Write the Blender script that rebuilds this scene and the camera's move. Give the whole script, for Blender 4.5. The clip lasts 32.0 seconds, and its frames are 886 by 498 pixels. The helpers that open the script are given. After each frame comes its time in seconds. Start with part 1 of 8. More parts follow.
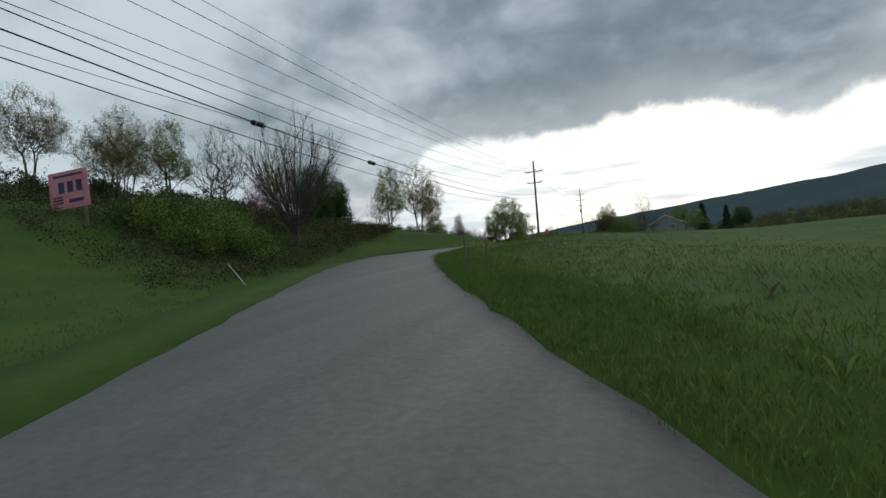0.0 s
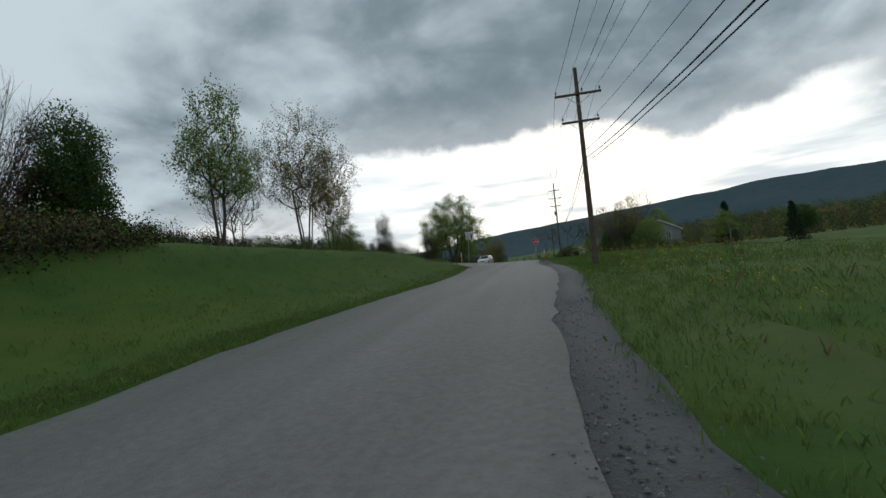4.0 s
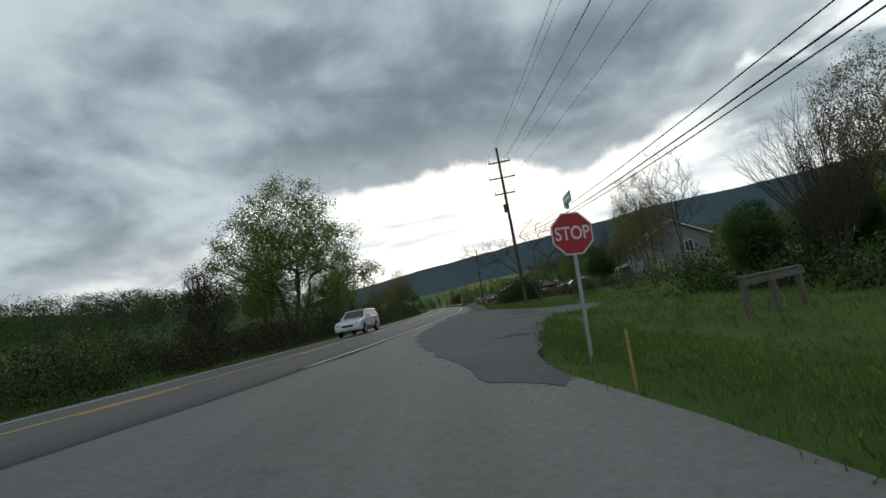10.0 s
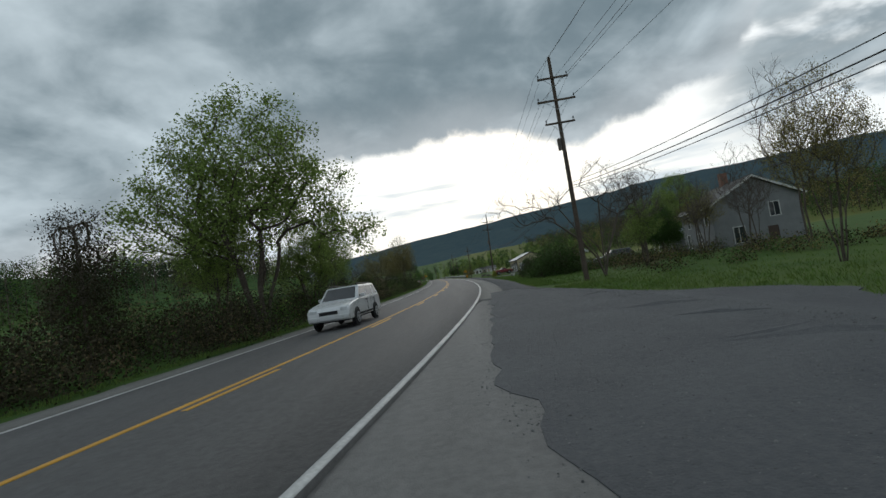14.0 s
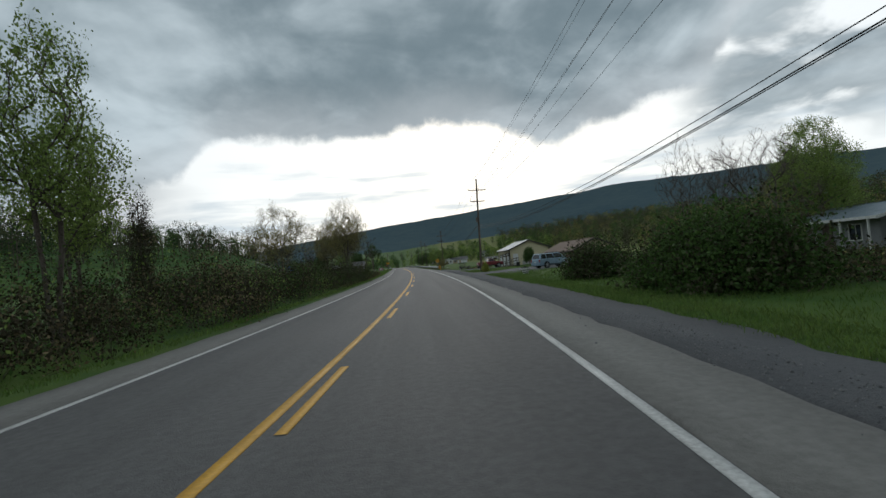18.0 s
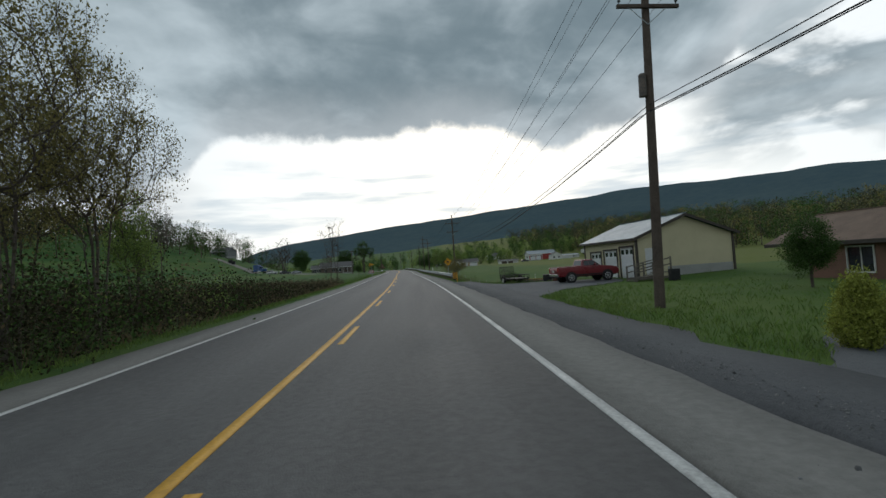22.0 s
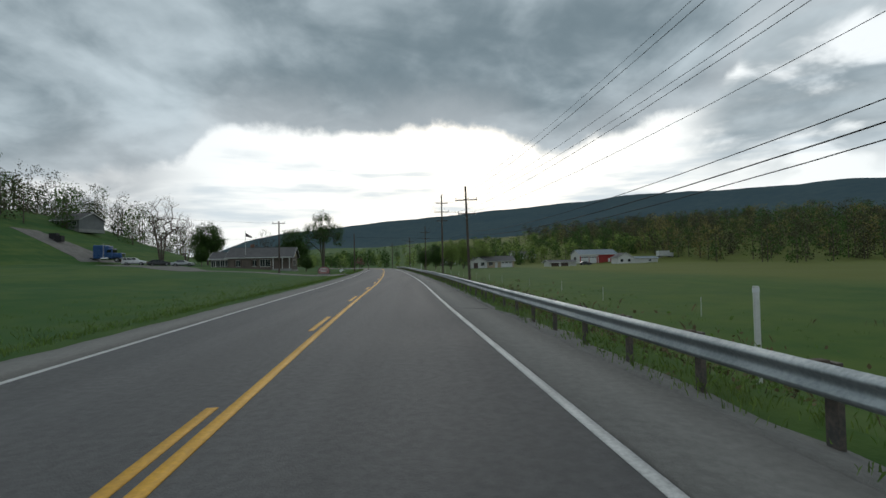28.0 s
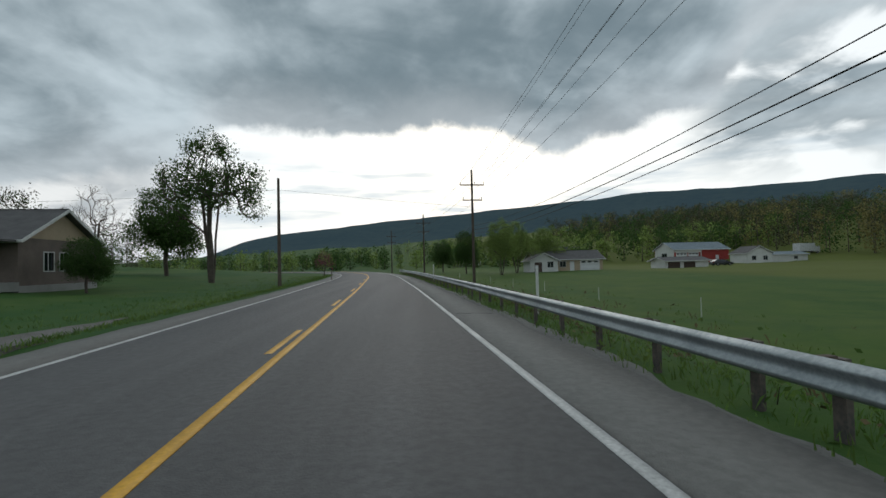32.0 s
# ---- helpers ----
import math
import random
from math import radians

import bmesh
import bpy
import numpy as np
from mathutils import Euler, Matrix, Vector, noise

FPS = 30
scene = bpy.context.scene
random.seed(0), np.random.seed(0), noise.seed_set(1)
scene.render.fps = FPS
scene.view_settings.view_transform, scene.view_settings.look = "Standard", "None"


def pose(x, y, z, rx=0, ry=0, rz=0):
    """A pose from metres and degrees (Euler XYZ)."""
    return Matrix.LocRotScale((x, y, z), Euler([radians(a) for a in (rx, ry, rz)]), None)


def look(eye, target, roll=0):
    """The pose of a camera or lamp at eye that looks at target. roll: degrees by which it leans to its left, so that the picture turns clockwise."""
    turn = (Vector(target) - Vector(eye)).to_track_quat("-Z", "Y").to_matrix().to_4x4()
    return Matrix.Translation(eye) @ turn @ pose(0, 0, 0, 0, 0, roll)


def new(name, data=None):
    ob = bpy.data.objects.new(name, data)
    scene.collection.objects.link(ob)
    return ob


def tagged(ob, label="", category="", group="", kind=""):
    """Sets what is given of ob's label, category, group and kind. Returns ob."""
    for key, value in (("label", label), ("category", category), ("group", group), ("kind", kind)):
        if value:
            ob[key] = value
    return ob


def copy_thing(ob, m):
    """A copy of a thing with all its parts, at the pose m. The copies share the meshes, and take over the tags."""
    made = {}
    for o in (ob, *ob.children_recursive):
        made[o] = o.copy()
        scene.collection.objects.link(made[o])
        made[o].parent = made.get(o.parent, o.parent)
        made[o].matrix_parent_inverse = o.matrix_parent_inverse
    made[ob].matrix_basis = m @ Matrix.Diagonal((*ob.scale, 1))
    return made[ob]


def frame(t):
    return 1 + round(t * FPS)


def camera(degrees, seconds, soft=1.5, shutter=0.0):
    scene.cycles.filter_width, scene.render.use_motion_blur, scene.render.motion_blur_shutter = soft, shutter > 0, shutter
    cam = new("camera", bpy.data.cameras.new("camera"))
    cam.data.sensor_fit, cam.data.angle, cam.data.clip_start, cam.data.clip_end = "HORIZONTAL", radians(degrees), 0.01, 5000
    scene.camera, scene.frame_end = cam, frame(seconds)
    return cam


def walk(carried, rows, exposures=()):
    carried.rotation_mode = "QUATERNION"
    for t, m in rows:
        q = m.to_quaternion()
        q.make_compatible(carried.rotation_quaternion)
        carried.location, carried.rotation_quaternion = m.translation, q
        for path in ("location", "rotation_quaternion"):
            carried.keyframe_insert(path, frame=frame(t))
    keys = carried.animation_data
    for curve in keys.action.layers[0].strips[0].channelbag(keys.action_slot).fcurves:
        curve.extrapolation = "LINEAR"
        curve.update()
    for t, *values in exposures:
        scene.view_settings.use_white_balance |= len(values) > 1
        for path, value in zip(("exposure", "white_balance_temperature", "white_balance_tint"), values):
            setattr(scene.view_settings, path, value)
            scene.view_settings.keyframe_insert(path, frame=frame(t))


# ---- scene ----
cam = camera(85.7, 32.0)
PATH = [
    (0, (20.091, -126.087, -5.443), (19.375, -124.223, -5.340), -4.41),
    (0.5, (17.667, -121.394, -4.978), (16.949, -119.530, -4.876), -4.24),
    (1, (15.263, -116.695, -4.508), (14.554, -114.828, -4.408), -3.91),
    (1.5, (12.930, -111.932, -4.036), (12.242, -110.056, -3.932), -3.77),
    (2, (10.792, -106.949, -3.554), (10.132, -105.064, -3.445), -4.05),
    (2.5, (8.920, -101.886, -3.064), (8.298, -99.988, -2.947), -4.56),
    (3, (7.356, -96.668, -2.571), (6.786, -94.754, -2.454), -4.86),
    (3.5, (6.227, -91.322, -2.084), (5.772, -89.378, -1.963), -5.71),
    (4, (5.484, -85.716, -1.636), (5.093, -83.758, -1.512), -5.68),
    (4.5, (5.043, -80.029, -1.234), (4.696, -78.063, -1.106), -5.58),
    (5, (4.812, -74.433, -0.888), (4.501, -72.462, -0.756), -5.63),
    (5.5, (4.695, -69.105, -0.614), (4.422, -67.128, -0.479), -5.81),
    (6, (4.594, -64.216, -0.436), (4.367, -62.234, -0.294), -5.97),
    (6.5, (4.306, -59.780, -0.248), (4.135, -57.793, -0.096), -6.03),
    (7, (3.826, -55.672, -0.046), (3.710, -53.682, 0.113), -6.52),
    (7.5, (3.557, -51.704, 0.222), (3.486, -49.712, 0.389), -6.90),
    (8, (3.645, -47.825, 0.454), (3.619, -45.833, 0.634), -7.29),
    (8.5, (3.728, -44.151, 0.635), (3.727, -42.163, 0.847), -8.47),
    (9, (3.633, -40.733, 0.743), (3.636, -38.746, 0.973), -8.82),
    (9.5, (3.343, -37.962, 0.818), (3.355, -35.975, 1.050), -9.18),
    (10, (3.009, -35.567, 0.849), (3.007, -33.581, 1.085), -10.29),
    (10.5, (2.627, -33.458, 0.897), (2.619, -31.472, 1.134), -10.62),
    (11, (2.363, -31.704, 0.969), (2.346, -29.718, 1.202), -11.71),
    (11.5, (2.260, -30.309, 1.053), (2.213, -28.320, 1.260), -11.98),
    (12, (2.146, -29.126, 1.153), (2.087, -27.135, 1.338), -12.01),
    (12.5, (1.949, -27.893, 1.257), (1.897, -25.901, 1.430), -11.67),
    (13, (1.634, -26.450, 1.342), (1.596, -24.456, 1.496), -11.29),
    (13.5, (1.289, -24.752, 1.404), (1.262, -22.757, 1.539), -10.37),
    (14, (0.839, -22.762, 1.452), (0.832, -20.765, 1.565), -9.18),
    (14.5, (0.265, -20.412, 1.485), (0.288, -18.414, 1.577), -8.53),
    (15, (-0.185, -17.335, 1.515), (-0.124, -15.338, 1.606), -7.57),
    (15.5, (-0.475, -13.622, 1.542), (-0.380, -11.626, 1.626), -6.94),
    (16, (-0.576, -9.409, 1.571), (-0.450, -7.414, 1.648), -6.67),
    (16.5, (-0.466, -4.844, 1.610), (-0.314, -2.851, 1.684), -6.63),
    (17, (0.000, 0.000, 1.583), (0.142, 1.994, 1.647), -6.53),
    (17.5, (0.525, 5.040, 1.589), (0.654, 7.035, 1.647), -5.80),
    (18, (0.963, 10.259, 1.592), (1.080, 12.255, 1.643), -5.43),
    (18.5, (1.337, 15.725, 1.594), (1.445, 17.721, 1.648), -5.34),
    (19, (1.643, 21.505, 1.593), (1.743, 23.501, 1.645), -5.02),
    (19.5, (1.917, 27.605, 1.589), (2.008, 29.603, 1.645), -4.49),
    (20, (2.076, 34.008, 1.587), (2.160, 36.005, 1.642), -4.56),
    (20.5, (2.255, 40.731, 1.584), (2.338, 42.729, 1.643), -4.28),
    (21, (2.451, 47.747, 1.584), (2.537, 49.745, 1.649), -4.36),
    (21.5, (2.373, 55.060, 1.587), (2.467, 57.057, 1.665), -4.87),
    (22, (2.350, 62.699, 1.590), (2.453, 64.695, 1.653), -4.03),
    (22.5, (2.422, 70.467, 1.593), (2.530, 72.463, 1.657), -3.60),
    (23, (2.282, 78.521, 1.592), (2.389, 80.517, 1.655), -3.23),
    (23.5, (2.192, 86.688, 1.577), (2.295, 88.685, 1.639), -3.20),
    (24, (2.022, 95.101, 1.560), (2.125, 97.097, 1.622), -3.04),
    (24.5, (1.748, 103.762, 1.558), (1.859, 105.757, 1.624), -3.03),
    (25, (1.557, 112.616, 1.562), (1.682, 114.612, 1.619), -2.42),
    (25.5, (1.190, 121.608, 1.567), (1.320, 123.603, 1.613), -3.59),
    (26, (0.805, 130.698, 1.574), (0.934, 132.693, 1.621), -3.22),
    (26.5, (0.407, 139.879, 1.582), (0.533, 141.875, 1.632), -2.44),
    (27, (-0.002, 149.147, 1.589), (0.121, 151.142, 1.643), -1.67),
    (27.5, (-0.418, 158.494, 1.595), (-0.296, 160.490, 1.652), -1.14),
    (28, (-0.831, 167.915, 1.600), (-0.704, 169.910, 1.657), -1.15),
    (28.5, (-1.215, 177.449, 1.601), (-1.086, 179.444, 1.660), -1.53),
    (29, (-1.508, 187.105, 1.599), (-1.378, 189.100, 1.655), -1.79),
    (29.5, (-1.618, 196.825, 1.596), (-1.494, 198.820, 1.652), -1.93),
    (30, (-1.741, 206.521, 1.591), (-1.616, 208.516, 1.654), -1.43),
    (30.5, (-2.112, 216.155, 1.578), (-1.981, 218.150, 1.637), -1.29),
    (31, (-2.595, 225.734, 1.561), (-2.465, 227.729, 1.618), -1.29),
    (31.5, (-3.165, 235.436, 1.546), (-3.038, 237.431, 1.607), -1.32),
    (32, (-3.654, 245.200, 1.530), (-3.532, 247.195, 1.590), -1.35),
]
walk(cam, [(t, look(eye, target, roll)) for t, eye, target, roll in PATH])

# ---------------------------------------------------------------- world, sun, exposure
def sky_world():
    w = bpy.data.worlds.new("overcast_sky")
    scene.world = w
    w.use_nodes = True
    nt = w.node_tree
    nt.nodes.clear()
    N, L = nt.nodes.new, nt.links.new

    def math_(op, a, b=None, c=None, clamp=False):
        n = N("ShaderNodeMath")
        n.operation, n.use_clamp = op, clamp
        for i, v in enumerate((a, b, c)):
            if v is None:
                continue
            if isinstance(v, (int, float)):
                n.inputs[i].default_value = v
            else:
                L(v, n.inputs[i])
        return n.outputs[0]

    def mix(fac, a, b):
        n = N("ShaderNodeMix")
        n.data_type = "RGBA"
        if isinstance(fac, (int, float)):
            n.inputs[0].default_value = fac
        else:
            L(fac, n.inputs[0])
        for i, v in ((6, a), (7, b)):
            if isinstance(v, tuple):
                n.inputs[i].default_value = (*v, 1)
            else:
                L(v, n.inputs[i])
        return n.outputs[2]

    def step(v, lo, hi):
        n = N("ShaderNodeMapRange")
        n.interpolation_type = "SMOOTHSTEP"
        L(v, n.inputs[0])
        n.inputs[1].default_value, n.inputs[2].default_value = lo, hi
        return n.outputs[0]

    tc = N("ShaderNodeTexCoord")
    sep = N("ShaderNodeSeparateXYZ")
    L(tc.outputs["Generated"], sep.inputs[0])
    x, y, z = sep.outputs
    az = math_("ARCTAN2", x, y)                      # radians to the right of the road's heading
    flat = math_("SQRT", math_("ADD", math_("MULTIPLY", x, x), math_("MULTIPLY", y, y)))
    el = math_("ARCTAN2", z, flat)
    # cloud layer seen in perspective, as a sheet overhead
    zz = math_("ADD", math_("MAXIMUM", z, 0.0), 0.30)
    comb = N("ShaderNodeCombineXYZ")
    L(math_("DIVIDE", x, zz), comb.inputs[0])
    L(math_("DIVIDE", y, zz), comb.inputs[1])

    def noise_(scale, detail, rough, seed, dist=0.0):
        n = N("ShaderNodeTexNoise")
        n.noise_dimensions = "4D"
        L(comb.outputs[0], n.inputs["Vector"])
        n.inputs["W"].default_value = seed
        n.inputs["Scale"].default_value, n.inputs["Detail"].default_value = scale, detail
        n.inputs["Roughness"].default_value, n.inputs["Distortion"].default_value = rough, dist
        return n.outputs["Fac"]

    big = noise_(1.5, 3, 0.5, 3.1, 0.3)
    mid = noise_(3.4, 5, 0.50, 7.7, 0.5)
    fine = noise_(8.0, 5, 0.55, 1.3, 0.4)
    d3 = N("ShaderNodeTexNoise")
    L(tc.outputs["Generated"], d3.inputs["Vector"])
    d3.inputs["Scale"].default_value, d3.inputs["Detail"].default_value = 9.0, 7
    d3.inputs["Roughness"].default_value = 0.6
    lump = d3.outputs["Fac"]
    # dark and pale cloud
    shade = math_("ADD", math_("MULTIPLY", big, 0.50), math_("ADD", math_("MULTIPLY", mid, 0.65), math_("MULTIPLY", fine, 0.20)))
    shade = math_("ADD", shade, 0.015)
    # heavier cloud straight ahead and to the right, paler to the left
    lean = math_("MULTIPLY_ADD", step(az, -0.85, 0.05), -0.15, 0.055)
    lean = math_("ADD", lean, math_("MULTIPLY", step(az, -0.62, -1.0), 0.07))
    low = math_("MULTIPLY", step(el, 0.62, 0.25), -0.05)
    shade = math_("ADD", shade, math_("ADD", math_("ADD", lean, low), math_("MULTIPLY", step(az, 0.02, 0.40), 0.05)))
    pale = step(shade, 0.45, 0.84)
    cloud = mix(pale, (0.175, 0.235, 0.272), (0.55, 0.645, 0.70))
    # bright gap under the cloud's edge: its height over the horizon by heading
    crv = N("ShaderNodeFloatCurve")
    span = math_("MULTIPLY_ADD", az, 1 / 2.4, 0.5, clamp=True)      # -1.2..1.2 rad to 0..1
    L(span, crv.inputs["Value"])
    m = crv.mapping
    c = m.curves[0]
    pts = EDGE
    while len(c.points) < len(pts):
        c.points.new(0.5, 0.5)
    for p, (a, e) in zip(c.points, pts):
        p.location = (min(1, max(0, a / 2.4 + 0.5)), e)
        p.handle_type = "AUTO"
    m.update()
    edge = math_("MULTIPLY_ADD", math_("SUBTRACT", lump, 0.5), 0.085, crv.outputs[0])
    gap = step(math_("SUBTRACT", edge, el), -0.004, 0.022)
    soft = step(math_("SUBTRACT", edge, el), -0.12, 0.03)
    # faint grey streaks low in the gap
    strk = N("ShaderNodeTexNoise")
    sc = N("ShaderNodeCombineXYZ")
    L(math_("MULTIPLY", az, 2.2), sc.inputs[0])
    L(math_("MULTIPLY", el, 16.0), sc.inputs[1])
    L(sc.outputs[0], strk.inputs["Vector"])
    strk.inputs["Scale"].default_value, strk.inputs["Detail"].default_value = 1.6, 5
    streak = math_("MULTIPLY", step(strk.outputs["Fac"], 0.46, 0.66), step(math_("SUBTRACT", edge, el), 0.03, 0.10))
    nishita = N("ShaderNodeTexSky")
    nishita.sky_type, nishita.sun_disc = "NISHITA", False
    nishita.sun_elevation, nishita.sun_rotation = radians(22), radians(8)
    nishita.air_density, nishita.dust_density = 1.4, 3.0
    veil = mix(0.90, nishita.outputs[0], (9.7, 10.3, 10.6))
    gain = N("ShaderNodeMix")
    gain.data_type, gain.blend_type = "RGBA", "MULTIPLY"
    gain.inputs[0].default_value = 1
    L(veil, gain.inputs[6])
    gain.inputs[7].default_value = (0.10, 0.10, 0.10, 1)
    bright = mix(math_("MULTIPLY", streak, 0.85), gain.outputs[2], (0.62, 0.71, 0.77))
    left = step(az, -0.36, -0.56)
    bright = mix(math_("MULTIPLY", left, 0.85), bright, mix(step(mid, 0.38, 0.62), (0.40, 0.44, 0.47), (0.82, 0.84, 0.84)))
    right = math_("MULTIPLY", step(az, 0.50, 0.62), math_("MULTIPLY", step(mid, 0.40, 0.56), step(el, 0.10, 0.22)))
    bright = mix(math_("MULTIPLY", right, 0.85), bright, cloud)
    rim = mix(math_("MULTIPLY", soft, 0.42), cloud, (0.72, 0.76, 0.79))
    sky = mix(gap, rim, bright)
    bg = N("ShaderNodeBackground")
    L(sky, bg.inputs[0])
    bg.inputs[1].default_value = 1.0
    out = N("ShaderNodeOutputWorld")
    L(bg.outputs[0], out.inputs[0])


# heading (rad, right positive) and elevation (rad) of the dark cloud's lower edge
EDGE = [(-1.2, 0.06), (-0.80, 0.10), (-0.60, 0.165), (-0.44, 0.20), (-0.40, 0.25), (-0.31, 0.28), (-0.09, 0.272), (0.03, 0.286), (0.15, 0.278),
        (0.225, 0.255), (0.31, 0.215), (0.38, 0.25), (0.48, 0.266), (0.555, 0.272), (0.62, 0.33), (0.66, 0.39), (0.74, 0.40), (0.87, 0.35), (1.2, 0.28)]
sky_world()
sun = new("sun", bpy.data.lights.new("sun", "SUN"))
sun.data.energy, sun.data.angle, sun.data.color = 0.55, radians(35), (1.0, 0.96, 0.90)
sun.matrix_world = look((0, 0, 60), (-4.5, -55, 30))


# ---------------------------------------------------------------- materials
def material(name, base, rough=0.8, metal=0.0, vary=None, scale=4.0, fine=40.0, bump=0.0, bump_scale=60.0, amount=0.5, island=False, spec=0.3, coords="Object", streak=0.0, upright=0.0, thin=0.0):
    """Principled surface: two colours mixed by a coarse and a fine noise, with relief from a third."""
    mat = bpy.data.materials.new(name)
    mat.use_nodes = True
    nt = mat.node_tree
    N, L = nt.nodes.new, nt.links.new
    p = nt.nodes["Principled BSDF"]
    p.inputs["Roughness"].default_value, p.inputs["Metallic"].default_value = rough, metal
    p.inputs["Specular IOR Level"].default_value = spec
    tc = N("ShaderNodeTexCoord")

    def tex(s, d):
        n = N("ShaderNodeTexNoise")
        L(tc.outputs[coords], n.inputs["Vector"])
        n.inputs["Scale"].default_value, n.inputs["Detail"].default_value = s, d
        n.inputs["Roughness"].default_value = 0.6
        return n.outputs["Fac"]

    if vary is None:
        vary = tuple(c * 0.72 for c in base)
    mx = N("ShaderNodeMix")
    mx.data_type = "RGBA"
    mx.inputs[6].default_value, mx.inputs[7].default_value = (*base, 1), (*vary, 1)
    add = N("ShaderNodeMath")
    add.operation = "ADD"
    L(tex(scale, 4), add.inputs[0])
    L(tex(fine, 3), add.inputs[1])
    mr = N("ShaderNodeMapRange")
    L(add.outputs[0], mr.inputs[0])
    mr.inputs[1].default_value, mr.inputs[2].default_value = 1.0 - amount * 0.4, 1.0 + amount * 0.4
    L(mr.outputs[0], mx.inputs[0])
    colour = mx.outputs[2]
    info = N("ShaderNodeObjectInfo") if not island else N("ShaderNodeNewGeometry")
    hsv = N("ShaderNodeHueSaturation")
    L(colour, hsv.inputs["Color"])
    rr = N("ShaderNodeMapRange")
    L(info.outputs["Random Per Island" if island else "Random"], rr.inputs[0])
    rr.inputs[3].default_value, rr.inputs[4].default_value = (0.62, 1.32) if island else (0.92, 1.08)
    L(rr.outputs[0], hsv.inputs["Value"])
    L(hsv.outputs[0], p.inputs["Base Color"])
    rg = N("ShaderNodeMapRange")
    L(add.outputs[0], rg.inputs[0])
    rg.inputs[1].default_value, rg.inputs[2].default_value = 0.7, 1.3
    rg.inputs[3].default_value, rg.inputs[4].default_value = max(0.02, rough - 0.08), min(1, rough + 0.08)
    L(rg.outputs[0], p.inputs["Roughness"])
    if streak:
        # wear drawn out along the way of travel, and scattered dark specks
        mp = N("ShaderNodeMapping")
        L(tc.outputs[coords], mp.inputs[0])
        mp.inputs["Scale"].default_value = (1.1, 0.035, 1.0)
        wn = N("ShaderNodeTexNoise")
        L(mp.outputs[0], wn.inputs["Vector"])
        wn.inputs["Scale"].default_value, wn.inputs["Detail"].default_value = 1.0, 5
        wr = N("ShaderNodeMapRange")
        L(wn.outputs["Fac"], wr.inputs[0])
        wr.inputs[1].default_value, wr.inputs[2].default_value = 0.3, 0.7
        wr.inputs[3].default_value, wr.inputs[4].default_value = 1 - streak, 1 + streak
        sp = N("ShaderNodeMapRange")
        L(tex(9.0, 6), sp.inputs[0])
        sp.inputs[1].default_value, sp.inputs[2].default_value = 0.36, 0.64
        sp.inputs[3].default_value, sp.inputs[4].default_value = 1 - streak, 1 + streak
        pr = N("ShaderNodeMath")
        pr.operation = "MULTIPLY"
        L(wr.outputs[0], pr.inputs[0])
        L(sp.outputs[0], pr.inputs[1])
        pv = N("ShaderNodeHueSaturation")
        L(hsv.outputs[0], pv.inputs["Color"])
        L(pr.outputs[0], pv.inputs["Value"])
        L(pv.outputs[0], p.inputs["Base Color"])
    if upright:
        ge, up, ad = N("ShaderNodeNewGeometry"), N("ShaderNodeCombineXYZ"), N("ShaderNodeVectorMath")
        up.inputs[2].default_value = upright
        L(ge.outputs["Normal"], ad.inputs[0])
        L(up.outputs[0], ad.inputs[1])
        nm = N("ShaderNodeVectorMath")
        nm.operation = "NORMALIZE"
        L(ad.outputs[0], nm.inputs[0])
        L(nm.outputs[0], p.inputs["Normal"])
    if bump:
        b = N("ShaderNodeBump")
        b.inputs["Strength"].default_value, b.inputs["Distance"].default_value = bump, 0.02
        L(tex(bump_scale, 4), b.inputs["Height"])
        L(b.outputs[0], p.inputs["Normal"])
    if thin:
        # light passing through a thin leaf
        tr, both = N("ShaderNodeBsdfTranslucent"), N("ShaderNodeMixShader")
        L(hsv.outputs[0], tr.inputs["Color"])
        both.inputs[0].default_value = thin
        L(p.outputs[0], both.inputs[1])
        L(tr.outputs[0], both.inputs[2])
        L(both.outputs[0], nt.nodes["Material Output"].inputs["Surface"])
    return mat


def glass_material(name, tint=(0.02, 0.025, 0.03)):
    mat = material(name, tint, 0.06, spec=0.6, amount=0.2)
    return mat


ASPHALT = material("asphalt_dark", (0.070, 0.069, 0.070), 0.75, vary=(0.105, 0.102, 0.101), scale=0.35, fine=22, bump=0.6, bump_scale=45, spec=0.35, amount=0.9, streak=0.16)
SHOULDER = material("asphalt_shoulder", (0.132, 0.129, 0.120), 0.85, vary=(0.165, 0.16, 0.15), scale=0.3, fine=20, bump=0.6, bump_scale=45, amount=0.9, streak=0.12)
LANE = material("asphalt_lane", (0.135, 0.132, 0.128), 0.8, vary=(0.165, 0.162, 0.156), scale=0.25, fine=22, bump=0.6, bump_scale=45, amount=0.9, streak=0.12)
GRAVEL = material("grey_gravel", (0.056, 0.059, 0.065), 0.9, vary=(0.108, 0.110, 0.114), scale=0.5, fine=11, bump=1.0, bump_scale=30, amount=0.8)
DRIVE = material("pale_gravel", (0.16, 0.15, 0.14), 0.9, vary=(0.10, 0.095, 0.085), scale=0.6, fine=16, bump=0.7, bump_scale=30)
YELLOW = material("yellow_paint", (0.70, 0.36, 0.02), 0.6, vary=(0.42, 0.23, 0.04), scale=0.8, fine=22, amount=0.9)
WHITE = material("white_paint", (0.55, 0.55, 0.54), 0.6, vary=(0.27, 0.27, 0.26), scale=0.8, fine=22, amount=0.9)
